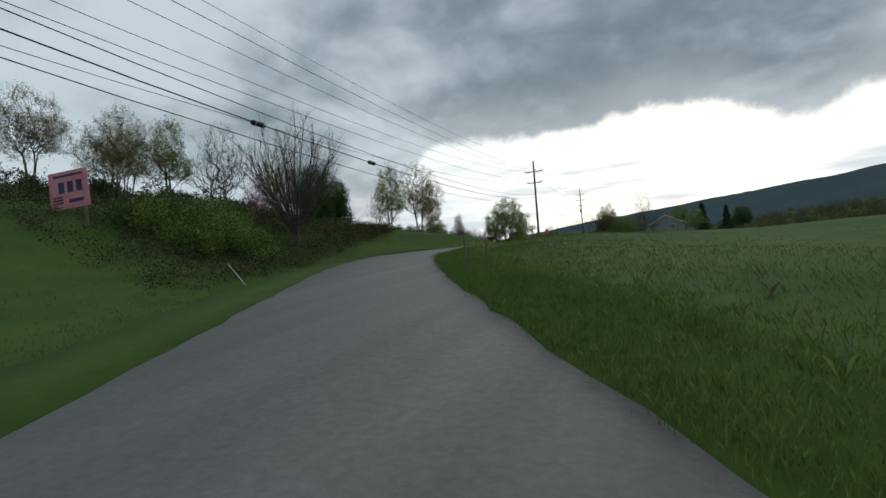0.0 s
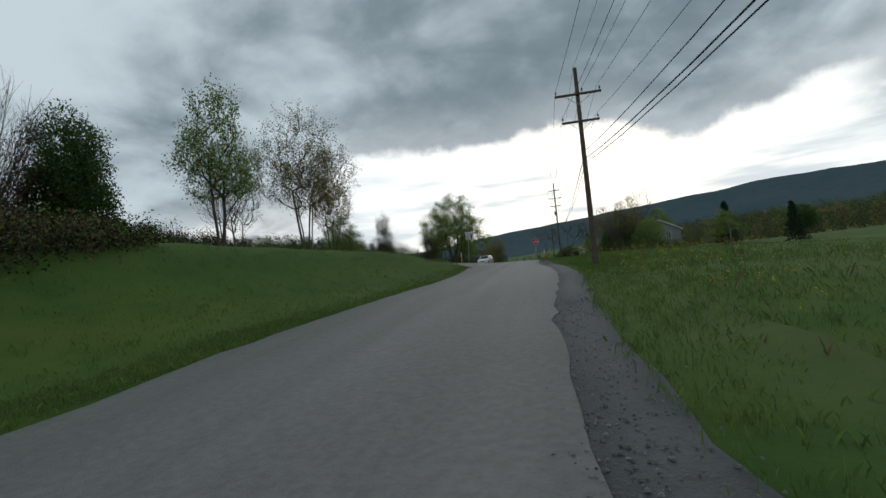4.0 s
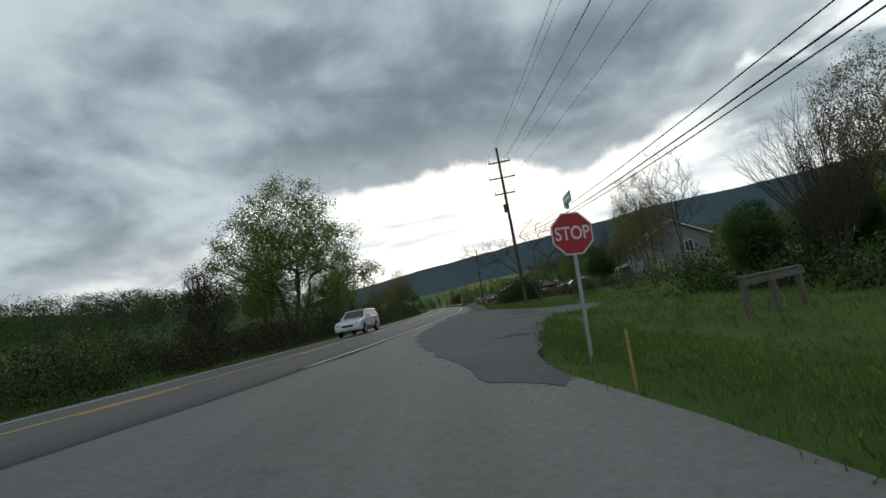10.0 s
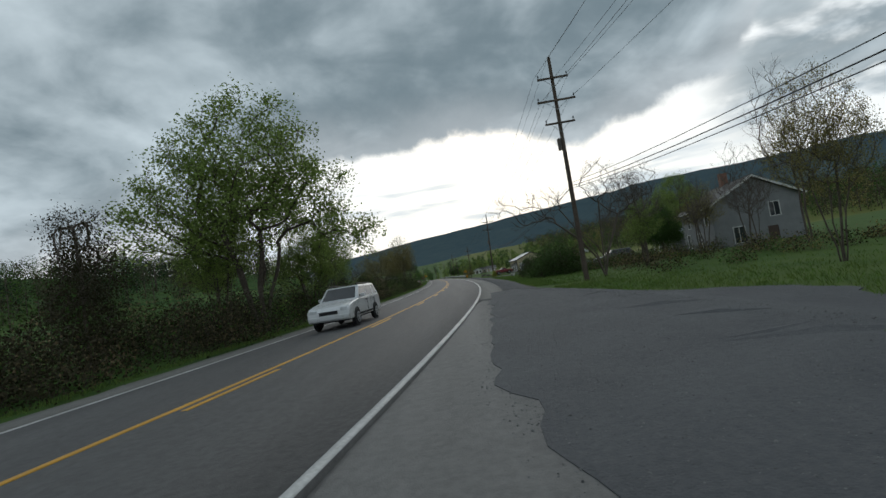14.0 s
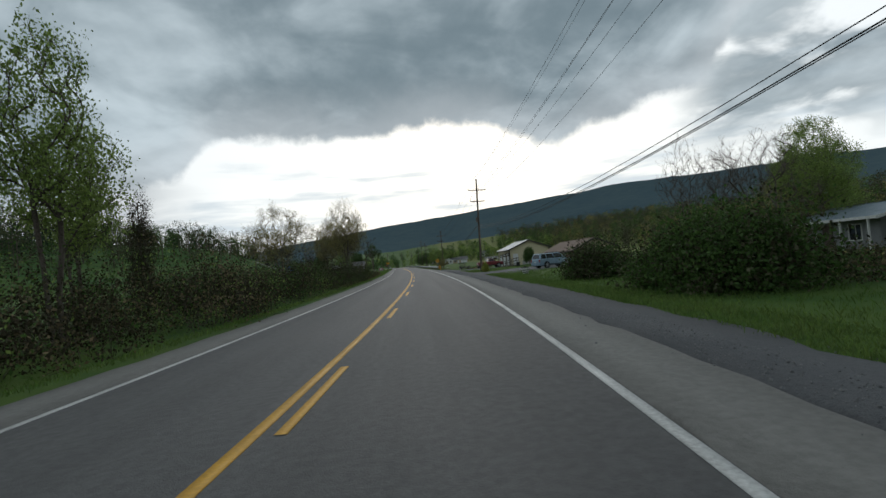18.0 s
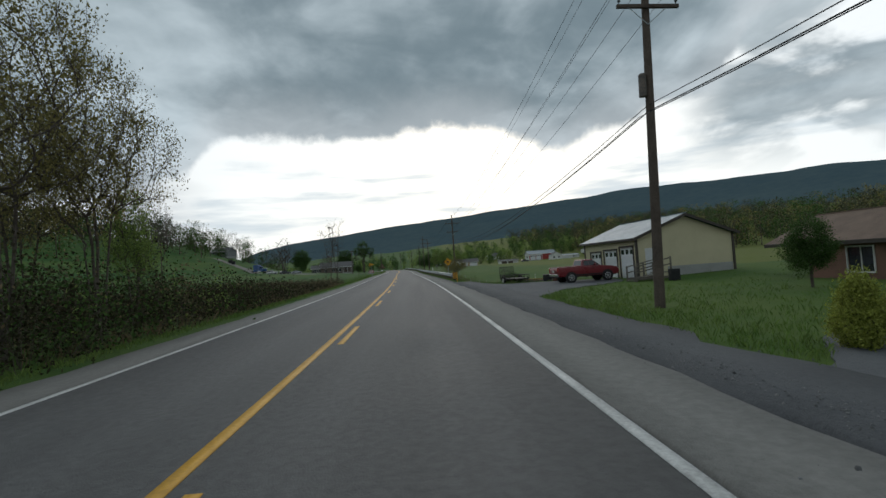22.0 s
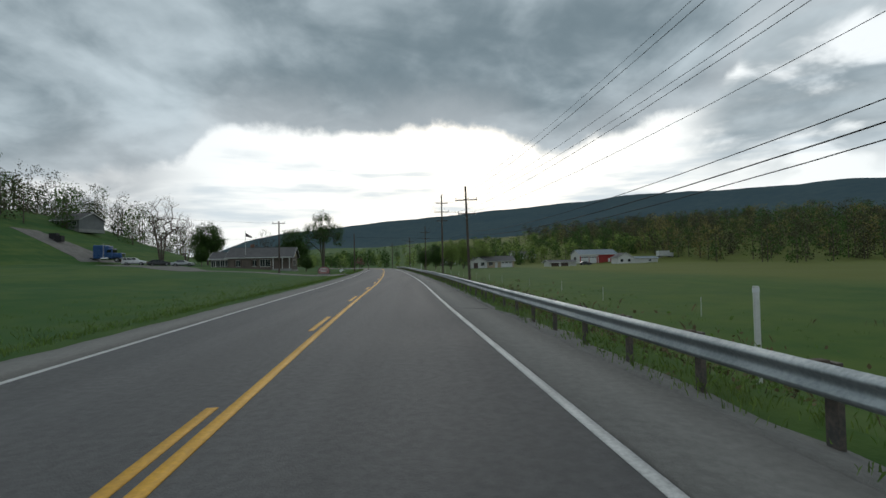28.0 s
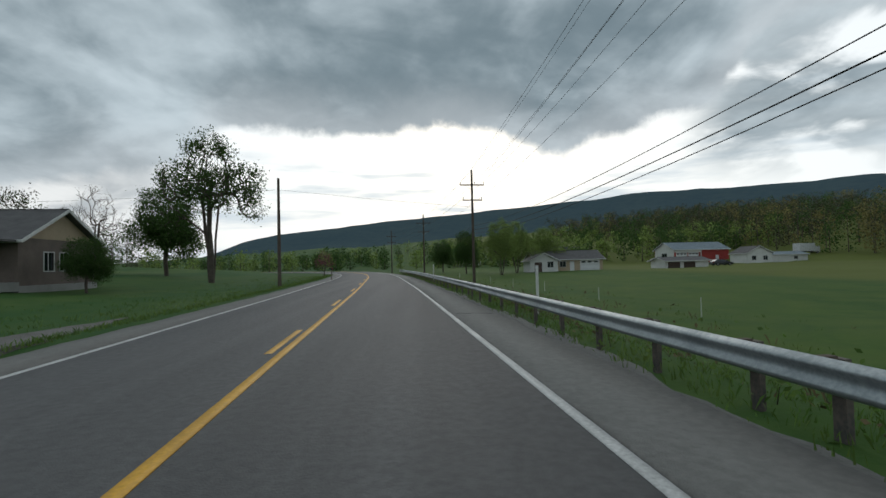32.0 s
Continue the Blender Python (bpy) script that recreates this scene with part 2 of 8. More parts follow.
GRASS = material("grass_ground", (0.024, 0.066, 0.013), 0.95, vary=(0.058, 0.104, 0.022), scale=0.16, fine=2.2, bump=0.6, bump_scale=9, spec=0.1, amount=0.9)


def field_bands(mat, colour, share):
    """Broad paler bands and patches over a ground material, as mowing and growth leave them."""
    nt = mat.node_tree
    N, L = nt.nodes.new, nt.links.new
    p = nt.nodes["Principled BSDF"]
    src = p.inputs["Base Color"].links[0].from_socket
    tc = N("ShaderNodeTexCoord")
    total = None
    for scale, seed in (((0.020, 0.006, 1), 1.0), ((0.12, 0.03, 1), 5.0), ((0.5, 0.4, 1), 9.0)):
        mp = N("ShaderNodeMapping")
        L(tc.outputs["Object"], mp.inputs[0])
        mp.inputs["Scale"].default_value = scale
        mp.inputs["Location"].default_value = (seed, seed * 2, 0)
        n = N("ShaderNodeTexNoise")
        L(mp.outputs[0], n.inputs["Vector"])
        n.inputs["Scale"].default_value, n.inputs["Detail"].default_value = 1.0, 4
        if total is None:
            total = n.outputs["Fac"]
        else:
            a = N("ShaderNodeMath")
            a.operation = "ADD"
            L(total, a.inputs[0])
            L(n.outputs["Fac"], a.inputs[1])
            total = a.outputs[0]
    mr = N("ShaderNodeMapRange")
    L(total, mr.inputs[0])
    mr.inputs[1].default_value, mr.inputs[2].default_value = 1.30, 1.78
    mr.inputs[3].default_value, mr.inputs[4].default_value = 0.0, share
    mx = N("ShaderNodeMix")
    mx.data_type = "RGBA"
    L(mr.outputs[0], mx.inputs[0])
    L(src, mx.inputs[6])
    mx.inputs[7].default_value = (*colour, 1)
    L(mx.outputs[2], p.inputs["Base Color"])




def field_tint(mat, colour, share, xr, yr):
    """Another sward over a stretch of the land, with a ragged border: xr and yr run from none to full."""
    nt = mat.node_tree
    N, L = nt.nodes.new, nt.links.new
    p = nt.nodes["Principled BSDF"]
    src = p.inputs["Base Color"].links[0].from_socket
    tc = N("ShaderNodeTexCoord")
    n = N("ShaderNodeTexNoise")
    L(tc.outputs["Object"], n.inputs["Vector"])
    n.inputs["Scale"].default_value, n.inputs["Detail"].default_value = 0.05, 4
    sep = N("ShaderNodeSeparateXYZ")
    L(tc.outputs["Object"], sep.inputs[0])
    fac = None
    for axis, (lo, hi) in ((0, xr), (1, yr)):
        w = N("ShaderNodeMath")
        w.operation = "MULTIPLY_ADD"
        L(n.outputs["Fac"], w.inputs[0])
        w.inputs[1].default_value = 14.0
        L(sep.outputs[axis], w.inputs[2])
        m_ = N("ShaderNodeMapRange")
        m_.interpolation_type = "SMOOTHSTEP"
        L(w.outputs[0], m_.inputs[0])
        m_.inputs[1].default_value, m_.inputs[2].default_value = lo + 7.0, hi + 7.0
        if fac is None:
            m_.inputs[4].default_value = share
            fac = m_.outputs[0]
        else:
            k_ = N("ShaderNodeMath")
            k_.operation = "MULTIPLY"
            L(fac, k_.inputs[0])
            L(m_.outputs[0], k_.inputs[1])
            fac = k_.outputs[0]
    mix_ = N("ShaderNodeMix")
    mix_.data_type = "RGBA"
    L(fac, mix_.inputs[0])
    L(src, mix_.inputs[6])
    mix_.inputs[7].default_value = (*colour, 1)
    L(mix_.outputs[2], p.inputs["Base Color"])


field_tint(GRASS, (0.115, 0.120, 0.028), 0.75, (30, 46), (85, 120))
field_tint(GRASS, (0.024, 0.075, 0.018), 0.75, (-6, -14), (118, 128))
field_bands(GRASS, (0.105, 0.135, 0.030), 0.45)
BLADE = material("grass_blades", (0.080, 0.155, 0.032), 0.8, vary=(0.130, 0.190, 0.048), scale=0.25, fine=4.0, island=True, spec=0.15, upright=1.5, thin=0.5)
DRYWEED = material("dry_weeds", (0.15, 0.11, 0.06), 0.9, vary=(0.09, 0.075, 0.04), scale=0.5, fine=5, island=True, spec=0.1, upright=1.0)
FLOWER = material("yellow_blossom", (0.55, 0.42, 0.02), 0.8, vary=(0.40, 0.34, 0.03), island=True)
BARK = material("grey_bark", (0.125, 0.105, 0.088), 0.95, vary=(0.070, 0.058, 0.048), scale=3, fine=18, bump=0.6, bump_scale=25, spec=0.1)
POLEWOOD = material("weathered_pole_wood", (0.125, 0.100, 0.082), 0.9, vary=(0.070, 0.055, 0.046), scale=1.2, fine=30, bump=0.5, bump_scale=40, spec=0.1)
LEAF_SPRING = material("spring_leaves", (0.215, 0.290, 0.075), 0.7, vary=(0.150, 0.215, 0.055), island=True, spec=0.2, thin=0.4)
LEAF_DEEP = material("deep_green_leaves", (0.046, 0.094, 0.024), 0.7, vary=(0.066, 0.118, 0.028), island=True, spec=0.2, thin=0.4)
LEAF_GOLD = material("golden_green_leaves", (0.34, 0.35, 0.07), 0.7, vary=(0.20, 0.25, 0.05), island=True, spec=0.2, thin=0.4)
LEAF_WOOD = material("brown_green_buds", (0.085, 0.080, 0.045), 0.8, vary=(0.060, 0.066, 0.034), island=True, spec=0.15)
LEAF_TAN = material("budding_leaves", (0.235, 0.200, 0.075), 0.8, vary=(0.165, 0.155, 0.058), island=True, spec=0.2, thin=0.4)
LEAF_PINK = material("pink_blossom", (0.28, 0.08, 0.11), 0.8, vary=(0.18, 0.06, 0.08), island=True, thin=0.4)
BRUSH = material("brown_brush", (0.052, 0.042, 0.026), 0.95, vary=(0.034, 0.036, 0.017), scale=0.4, fine=4, island=True, spec=0.1)
NEEDLE = material("conifer_needles", (0.020, 0.042, 0.022), 0.85, vary=(0.032, 0.055, 0.026), island=True, spec=0.15)
WIRE = material("dark_cable", (0.02, 0.02, 0.022), 0.6)
STEEL = material("galvanised_steel", (0.34, 0.37, 0.38), 0.52, 0.7, vary=(0.24, 0.27, 0.28), scale=1.2, fine=20)
POSTSTEEL = material("rusty_steel_post", (0.16, 0.13, 0.11), 0.8, 0.3, vary=(0.09, 0.085, 0.08), scale=3, fine=20)
CERAMIC = material("grey_insulator", (0.09, 0.10, 0.11), 0.3)
# far woods with aerial haze put into the colour: paler and bluer
RIDGE_HAZED = material("far_wooded_ridge", (0.054, 0.086, 0.104), 1.0, vary=(0.080, 0.112, 0.118), scale=0.004, fine=0.03, spec=0.0, amount=0.9)


# ---------------------------------------------------------------- mesh helpers
def soup(name, verts, faces, mats, parent=None, mat_index=None):
    """One mesh object from numpy arrays of vertices and equal-sided faces."""
    me = bpy.data.meshes.new(name)
    verts = np.asarray(verts, np.float32)
    faces = np.asarray(faces, np.int32)
    n = faces.shape[1]
    me.vertices.add(len(verts))
    me.vertices.foreach_set("co", verts.ravel())
    me.loops.add(faces.size)
    me.loops.foreach_set("vertex_index", faces.ravel())
    me.polygons.add(len(faces))
    me.polygons.foreach_set("loop_start", np.arange(0, faces.size, n, dtype=np.int32))
    for m in mats if isinstance(mats, (list, tuple)) else [mats]:
        me.materials.append(m)
    if mat_index is not None:
        me.polygons.foreach_set("material_index", np.asarray(mat_index, np.int32))
    me.update(calc_edges=True)
    ob = new(name, me)
    ob.parent = parent
    return ob


def part(name, bm, mat, parent=None, label="", smooth=False):
    me = bpy.data.meshes.new(name)
    if smooth:
        for f in bm.faces:
            f.smooth = True
    bm.to_mesh(me)
    bm.free()
    for m in mat if isinstance(mat, (list, tuple)) else [mat]:
        me.materials.append(m)
    ob = new(name, me)
    ob.parent = parent
    if label:
        tagged(ob, label)
    return ob


def box(sx, sy, sz, at=(0, 0, 0), bevel=0.0, bm=None, rot=None):
    """A bevelled block, at its centre."""
    own = bmesh.new()
    bmesh.ops.create_cube(own, size=1)
    bmesh.ops.scale(own, vec=(sx, sy, sz), verts=own.verts)
    if bevel:
        bmesh.ops.bevel(own, geom=own.edges[:], offset=bevel, segments=2, profile=0.7, affect="EDGES")
    m = Matrix.Translation(at)
    if rot is not None:
        m = m @ rot
    bmesh.ops.transform(own, matrix=m, verts=own.verts)
    if bm is None:
        return own
    join(bm, own)
    return bm


def join(bm, other):
    me = bpy.data.meshes.new("join")
    other.to_mesh(me)
    other.free()
    bm.from_mesh(me)
    bpy.data.meshes.remove(me)
    return bm


def tube(a, b, r0, r1=None, sides=8, bm=None, caps=True):
    """A tapered round bar from a to b."""
    a, b = Vector(a), Vector(b)
    own = bmesh.new()
    bmesh.ops.create_cone(own, cap_ends=caps, segments=sides, radius1=r0, radius2=r0 if r1 is None else r1, depth=(b - a).length)
    m = Matrix.Translation((a + b) / 2) @ (b - a).to_track_quat("Z", "Y").to_matrix().to_4x4()
    bmesh.ops.transform(own, matrix=m, verts=own.verts)
    if bm is None:
        return own
    join(bm, own)
    return bm


def thing(name, m, label, category, group="", kind=""):
    ob = new(name)
    ob.empty_display_size = 0.2
    ob.matrix_basis = m
    return tagged(ob, label, category, group, kind)


# ---------------------------------------------------------------- lie of the land
def smooth01(v):
    v = min(1.0, max(0.0, v))
    return v * v * (3 - 2 * v)


HWY = [(-560, -150), (-300, -78), (-190, -42.6), (-126, -25.2), (-60, -12.5), (-40, -8.6), (-25, -5.71), (-12, -3.5), (0, -1.95), (10.3, -1.05), (21.5, -0.36), (34, 0.08),
       (47.7, 0.36), (62.7, 0.38), (78.5, 0.28), (95, 0.02), (112.6, -0.46), (130.7, -1.17), (149, -1.98), (168, -2.80), (187, -3.45),
       (206.5, -3.85), (225.7, -4.6), (245, -5.63), (275, -7.3), (305, -9.4), (325, -11.6), (345, -15.5), (365, -22.0)]
HY, HX = np.array(HWY).T
MINOR = [(-190, 46.0), (-150, 30.5), (-136, 24.0), (-126, 19.2), (-122, 17.1), (-116, 13.9), (-107, 9.3), (-100, 6.2), (-94, 4.0), (-88, 2.8), (-82, 2.3), (-72, 2.4), (-64, 3.0), (-57, 3.5),
         (-50, 3.3), (-44, 2.7), (-38, 2.3), (-31, 1.6), (-26, 0.7), (-19, -0.9), (-12, -2.0)]
MY, MX = np.array(MINOR).T
LOW_Y = np.array([-400, -190, -126, -116.5, -106.9, -96.6, -85.6, -74.3, -64.2, -55.8, -48.2, -41, -33.5, -26, -18, -8, 10])
LOW_Z = np.array([-14.0, -10.5, -7.1, -6.12, -5.14, -4.17, -3.28, -2.54, -2.02, -1.68, -1.22, -0.90, -0.67, -0.38, -0.20, -0.12, -0.10])


def hx(y):
    return float(np.interp(y, HY, HX))


def mx(y):
    return float(np.interp(y, MY, MX))


def low(y):
    return float(np.interp(y, LOW_Y, LOW_Z))


def half(y):
    return float(np.interp(y, [-110, -92, -60], [2.9, 3.35, 3.6]))


def half_right(y):
    """Paved width right of the side road's middle; the gravel begins there."""
    return float(np.interp(y, [-110, -92, -66, -58, -50, -44, -38, -33], [2.8, 3.2, 3.3, 2.9, 2.35, 2.6, 3.2, 3.4]))


def high(y):
    return float(np.interp(y, [-560, -130, -60, -25, 0], [6.0, 0.8, 0.35, -0.1, 0.0]))


def rough(x, y, s=0.06):
    return noise.noise((x * s, y * s, 3.3))


def ground(x, y):
    """Height of the land."""
    c = hx(y)
    if y > 365:
        c = -22 - (y - 365) * 0.9
    zh = high(y) if y < 0 else 0.0
    d = c - 5.4 - x                       # beyond the highway's far shoulder
    e = x - c - 5.6                       # beyond its near shoulder
    if d > 0:
        hill = float(np.interp(y, [-140, -60, -30, -12, 20, 75, 110], [0.34, 0.34, 0.24, 0.10, 0.06, 0.05, 0.02]))
        z = zh - 0.25 * smooth01(d / 2) + hill * min(max(d - 2, 0), 34)
        far = float(np.interp(y, [-100, 30, 90, 150, 260, 420, 900], [0.02, 0.03, 0.14, 0.24, 0.42, 0.30, 0.06]))
        past = max(d - float(np.interp(y, [0, 90, 300], [40, 60, 55])), 0)
        z += far * min(past, 40) + 0.14 * min(max(past - 40, 0), 220)
        z += float(np.interp(y, [90, 140, 330], [0, 0.035, 0.050])) * min(max(d - 6, 0), 55)
        z += 0.5 * rough(x, y) * smooth01((d - 4) / 12)
        return z
    if y < 8:
        m, zl = mx(max(y, -190)), low(y)
        slope = 1.15 if y < -95 else 1.0
        inner, outer = m - 3.9 * slope, c + 5.9
        if x > m:
            z = zl
            r = x - max(m + 4.4 * slope, c + float(np.interp(y, [-32, -20, 8], [0.0, 11.0, 6.0])))
            if r > 0:
                z += -0.35 * smooth01(r / 3) * float(np.interp(y, [-80, -70, -45, -35], [1, -0.6, -0.6, 1])) - 2.6 * smooth01((r - 4) / 30) * float(np.interp(y, [-60, -35, -10, 8], [1, 0.6, 0.35, 0])) + 0.30 * rough(x, y) * smooth01((r - 2) / 8) + 0.012 * min(r, 60) * smooth01((-y - 20) / 30)
                z += smooth01((y + 40) / 48) * (0.006 * min(max(e - 8, 0), 150) + 0.10 * smooth01(e / 4.5)) + 0.085 * min(max(e - 130, 0), 420)
            return z
        # paved mouth: one plane from the highway's edge down to the side road
        edge_ = c + float(np.interp(y, [-42, -39.5], [6.0, 3.85]))
        s = m - float(np.interp(y, [-42, -36, -28], [3.7, 3.45, 0.0]))
        plane = zl if x > s else zl + (zh - 0.075 - zl) * min(1.0, (s - x) / max(0.5, s - edge_))
        if y > -42:
            return plane
        if x > inner:
            bank = zl
        elif x < outer or inner <= outer:
            bank = zh - 0.13
        else:
            k = smooth01(((inner - x) / (inner - outer) - 0.1) / 0.85)
            bank = zl + (zh - zl) * k + 0.08 * rough(x, y, 0.3) + 0.30 * smooth01((k - 0.45) / 0.4) * smooth01((-46 - y) / 6)
        k = smooth01((y + 52) / 10)
        return bank * (1 - k) + plane * k
    if e > 0:
        drop = float(np.interp(y, [8, 60, 96, 104, 113, 330], [0.25, 0.30, 0.40, 0.47, 1.0, 1.0]))
        z = -0.10 - (drop - 0.10) * smooth01(e / 4.5)
        z += 0.006 * min(max(e - 8, 0), 150) + 0.25 * rough(x, y) * smooth01((e - 5) / 10)
        z += 0.085 * min(max(e - 130, 0), 420)
        # shallow swale in the field below the rail
        z -= 1.5 * smooth01((e - 3) / 5) * (1 - smooth01((e - 14) / 16)) * smooth01((y - 114) / 14) * (1 - smooth01((y - 152) / 40))
        return z
    return zh


def levels(parts):
    out = []
    for a, b, s in parts:
        n = max(1, round((b - a) / s))
        out += [a + (b - a) * i / n for i in range(n)]
    return out + [parts[-1][1]]


def build_ground():
    xs = levels([(-2600, -700, 190), (-700, -240, 46), (-240, -70, 8), (-70, -34, 2.4), (-34, 30, 0.8), (30, 60, 2), (60, 150, 6), (150, 700, 40), (700, 2600, 190)])
    ys = levels([(-1500, -400, 110), (-400, -160, 16), (-160, 40, 1.0), (40, 360, 1.6), (360, 480, 6), (480, 900, 30), (900, 3800, 260)])
    nx = len(xs)
    v = []
    for y in ys:
        for x in xs:
            z = ground(x, y)
            c = hx(y) if y <= 365 else -22 - (y - 365) * 0.9
            if -6.2 < x - c < (7.1 if 7 < y < 106 else 6.2) and not (-36 < y < 8 and x > c):
                z -= 0.20
            elif y < 6 and x < c + 9 and y > -40 and x > c:
                z -= 0.20
            elif y < 0 and abs(x - mx(max(y, -190))) < half(y) * (1.14 if y < -95 else 1.0) + 1.1:
                z -= 0.17                # bed under the paving
            v.append((x, y, z))
    f = [(j * nx + i, j * nx + i + 1, (j + 1) * nx + i + 1, (j + 1) * nx + i) for j in range(len(ys) - 1) for i in range(nx - 1)]
    ob = soup("ground", v, f, GRASS)
    ob.data.polygons.foreach_set("use_smooth", [True] * len(f))
    tagged(ob, "rolling green spring grassland with darker mown fields", "ground", kind="structure")


build_ground()


# ---------------------------------------------------------------- roads
def centre(y0, y1, step_, fx, fz):
    ys = np.arange(y0, y1 + 0.01, step_)
    p = np.array([(fx(y), y, fz(y)) for y in ys])
    t = np.gradient(p[:, :2], axis=0)
    t /= np.linalg.norm(t, axis=1)[:, None]
    return p, np.stack([t[:, 1], -t[:, 0]], 1)      # points, and the way to the right


k = np.exp(-0.5 * (np.arange(-12, 13) / 5.0) ** 2)
k /= k.sum()


def eased(p):
    q = np.pad(p, ((12, 12), (0, 0)), mode="edge")
    q[:12] = p[0] + (p[0] - p[1]) * np.arange(12, 0, -1)[:, None]
    q[-12:] = p[-1] + (p[-1] - p[-2]) * np.arange(1, 13)[:, None]
    return np.stack([np.convolve(q[:, i], k, "valid") for i in range(p.shape[1])], 1)


def hwy_line():
    p, _ = centre(-300, 365, 1.0, hx, lambda y: high(y) if y < 0 else 0.0)
    tail = [(-22 - 0, 365, 0)]
    a = math.atan2(-9.0, 20.0)
    x, y = -22.0, 365.0
    ext = []
    for i in range(90):
        a -= 0.011 if i < 60 else 0.0
        x, y = x + math.sin(a), y + math.cos(a)
        ext.append((x, y, 0.0))
    p = np.concatenate([p, np.array(ext)])
    p = eased(p)
    t = np.gradient(p[:, :2], axis=0)
    t /= np.linalg.norm(t, axis=1)[:, None]
    return p, np.stack([t[:, 1], -t[:, 0]], 1)


HP, HR = hwy_line()
HS = np.concatenate([[0], np.cumsum(np.linalg.norm(np.diff(HP[:, :2], axis=0), axis=1))])


def on_hwy(y, off, dz=0.0):
    """A point beside the highway: off metres right of its centre where that passes y."""
    i = int(np.argmin(np.abs(HP[:, 1] - y)))
    return Vector((HP[i, 0] + HR[i, 0] * off, HP[i, 1] + HR[i, 1] * off, HP[i, 2] + dz))


def ribbon(name, p, r, offs, mat, thick=0.25, wobble=0.0, seed=0):
    """A strip of paving with thickness: offs are (offset right, lift) across it."""
    rng = np.random.default_rng(seed)
    v, f = [], []
    m = len(offs)
    for i in range(len(p)):
        for j, (o, z) in enumerate(offs):
            w = rng.normal(0, wobble) if wobble and j in (0, m - 1) else 0
            v.append((p[i, 0] + r[i, 0] * (o + w), p[i, 1] + r[i, 1] * (o + w), p[i, 2] + z))
        for o, z in (offs[-1], offs[0]):
            v.append((p[i, 0] + r[i, 0] * o, p[i, 1] + r[i, 1] * o, p[i, 2] + z - thick))
    n = m + 2
    for i in range(len(p) - 1):
        for j in range(n):
            a, b = i * n + j, i * n + (j + 1) % n
            f.append((a, a + n, b + n, b))
    if n == 4:
        f += [(0, 1, 2, 3), tuple(len(v) - 4 + q for q in (3, 2, 1, 0))]
    return soup(name, v, f, mat)


tagged(ribbon("road_lane", HP, HR, [(-3.95, -0.05), (-2, -0.015), (0, 0.01), (2, -0.015), (3.95, -0.05)], ASPHALT), "two-lane highway of dark worn asphalt", "road", kind="structure")
for side, a, b in (("left", -5.45, -3.95), ("right", 3.95, 5.4)):
    for sel in ((HP[:, 1] < -41.5), (HP[:, 1] > 1.5)) if side == "right" else (HP[:, 1] > -1e4,):
        tagged(ribbon("road_shoulder", HP[sel], HR[sel], [(a, -0.10 if side == "left" else -0.052), (b, -0.052 if side == "left" else -0.10)], SHOULDER, wobble=0.05, seed=3),
           "paler grey asphalt shoulder of the highway", "shoulder", kind="structure")
RV = (HP[:, 1] > 105) & (HP[:, 1] < 330)
tagged(ribbon("rail_gravel", HP[RV], HR[RV], [(5.38, -0.104), (6.35, -0.30)], SHOULDER, wobble=0.12, seed=6), "gritty edge of the shoulder under the guardrail", "gravel strip", kind="structure")
GV = (HP[:, 1] > 2) & (HP[:, 1] < 106)
tagged(ribbon("shoulder_gravel", HP[GV], HR[GV], [(5.38, -0.103), (7.25, -0.115)], GRAVEL, wobble=0.12, seed=4), "band of dark loose gravel beside the shoulder", "gravel strip", kind="structure")
MP, MR = centre(-190, -9, 1.0, mx, lambda y: low(y) + 0.03)
MP = eased(MP)
MT = np.gradient(MP[:, :2], axis=0)
MT /= np.linalg.norm(MT, axis=1)[:, None]
MR = np.stack([MT[:, 1], -MT[:, 0]], 1)
keep = MP[:, 1] < -34.5
MPk, MRk = MP[keep], MR[keep]
wv = np.array([half(y) for y in MPk[:, 1]])
jit = np.random.default_rng(5).normal(0, 0.05, (len(MPk), 2))
sv, sf = [], []
for i, (q, r, w) in enumerate(zip(MPk, MRk, wv)):
    for o, z in ((-w + jit[i, 0], -0.004), (0, 0.02), (half_right(q[1]) + jit[i, 1], -0.004), (half_right(q[1]) + 0.1, -0.30), (-w - 0.1, -0.30)):
        sv.append((q[0] + r[0] * o, q[1] + r[1] * o, q[2] + z))
for i in range(len(MPk) - 1):
    for j in range(5):
        a, b = i * 5 + j, i * 5 + (j + 1) % 5
        sf.append((a, a + 5, b + 5, b))

def side_strip(name, sel, r0, r1, z0, z1, mat, seed, label):
    """A strip beside the side road, r0 to r1 metres beyond its edge (negative: the left edge)."""
    p, r = MP[sel], MR[sel]
    w = np.array([(half_right if r1 > 0 else half)(y) for y in p[:, 1]])
    j = np.random.default_rng(seed).normal(0, 0.06, len(p))
    s = 1 if r1 > 0 else -1
    fade = np.clip(np.minimum(p[:, 1] - p[0, 1], p[-1, 1] - p[:, 1]) / 7.0, 0.08, 1.0)
    v, f = [], []
    for i in range(len(p)):
        for o, z in ((s * w[i] + r0, z0), (s * w[i] + (r1 + j[i]) * fade[i], z1), (s * w[i] + (r1 + j[i]) * fade[i], z1 - 0.4), (s * w[i] + r0, z0 - 0.4)):
            v.append((p[i, 0] + r[i, 0] * o, p[i, 1] + r[i, 1] * o, p[i, 2] + z))
    for i in range(len(p) - 1):
        for q in range(4):
            a, b = i * 4 + q, i * 4 + (q + 1) % 4
            f.append((a, b, b + 4, a + 4) if s < 0 else (a, a + 4, b + 4, b))
    tagged(soup(name, v, f, mat), label, "verge", kind="structure")


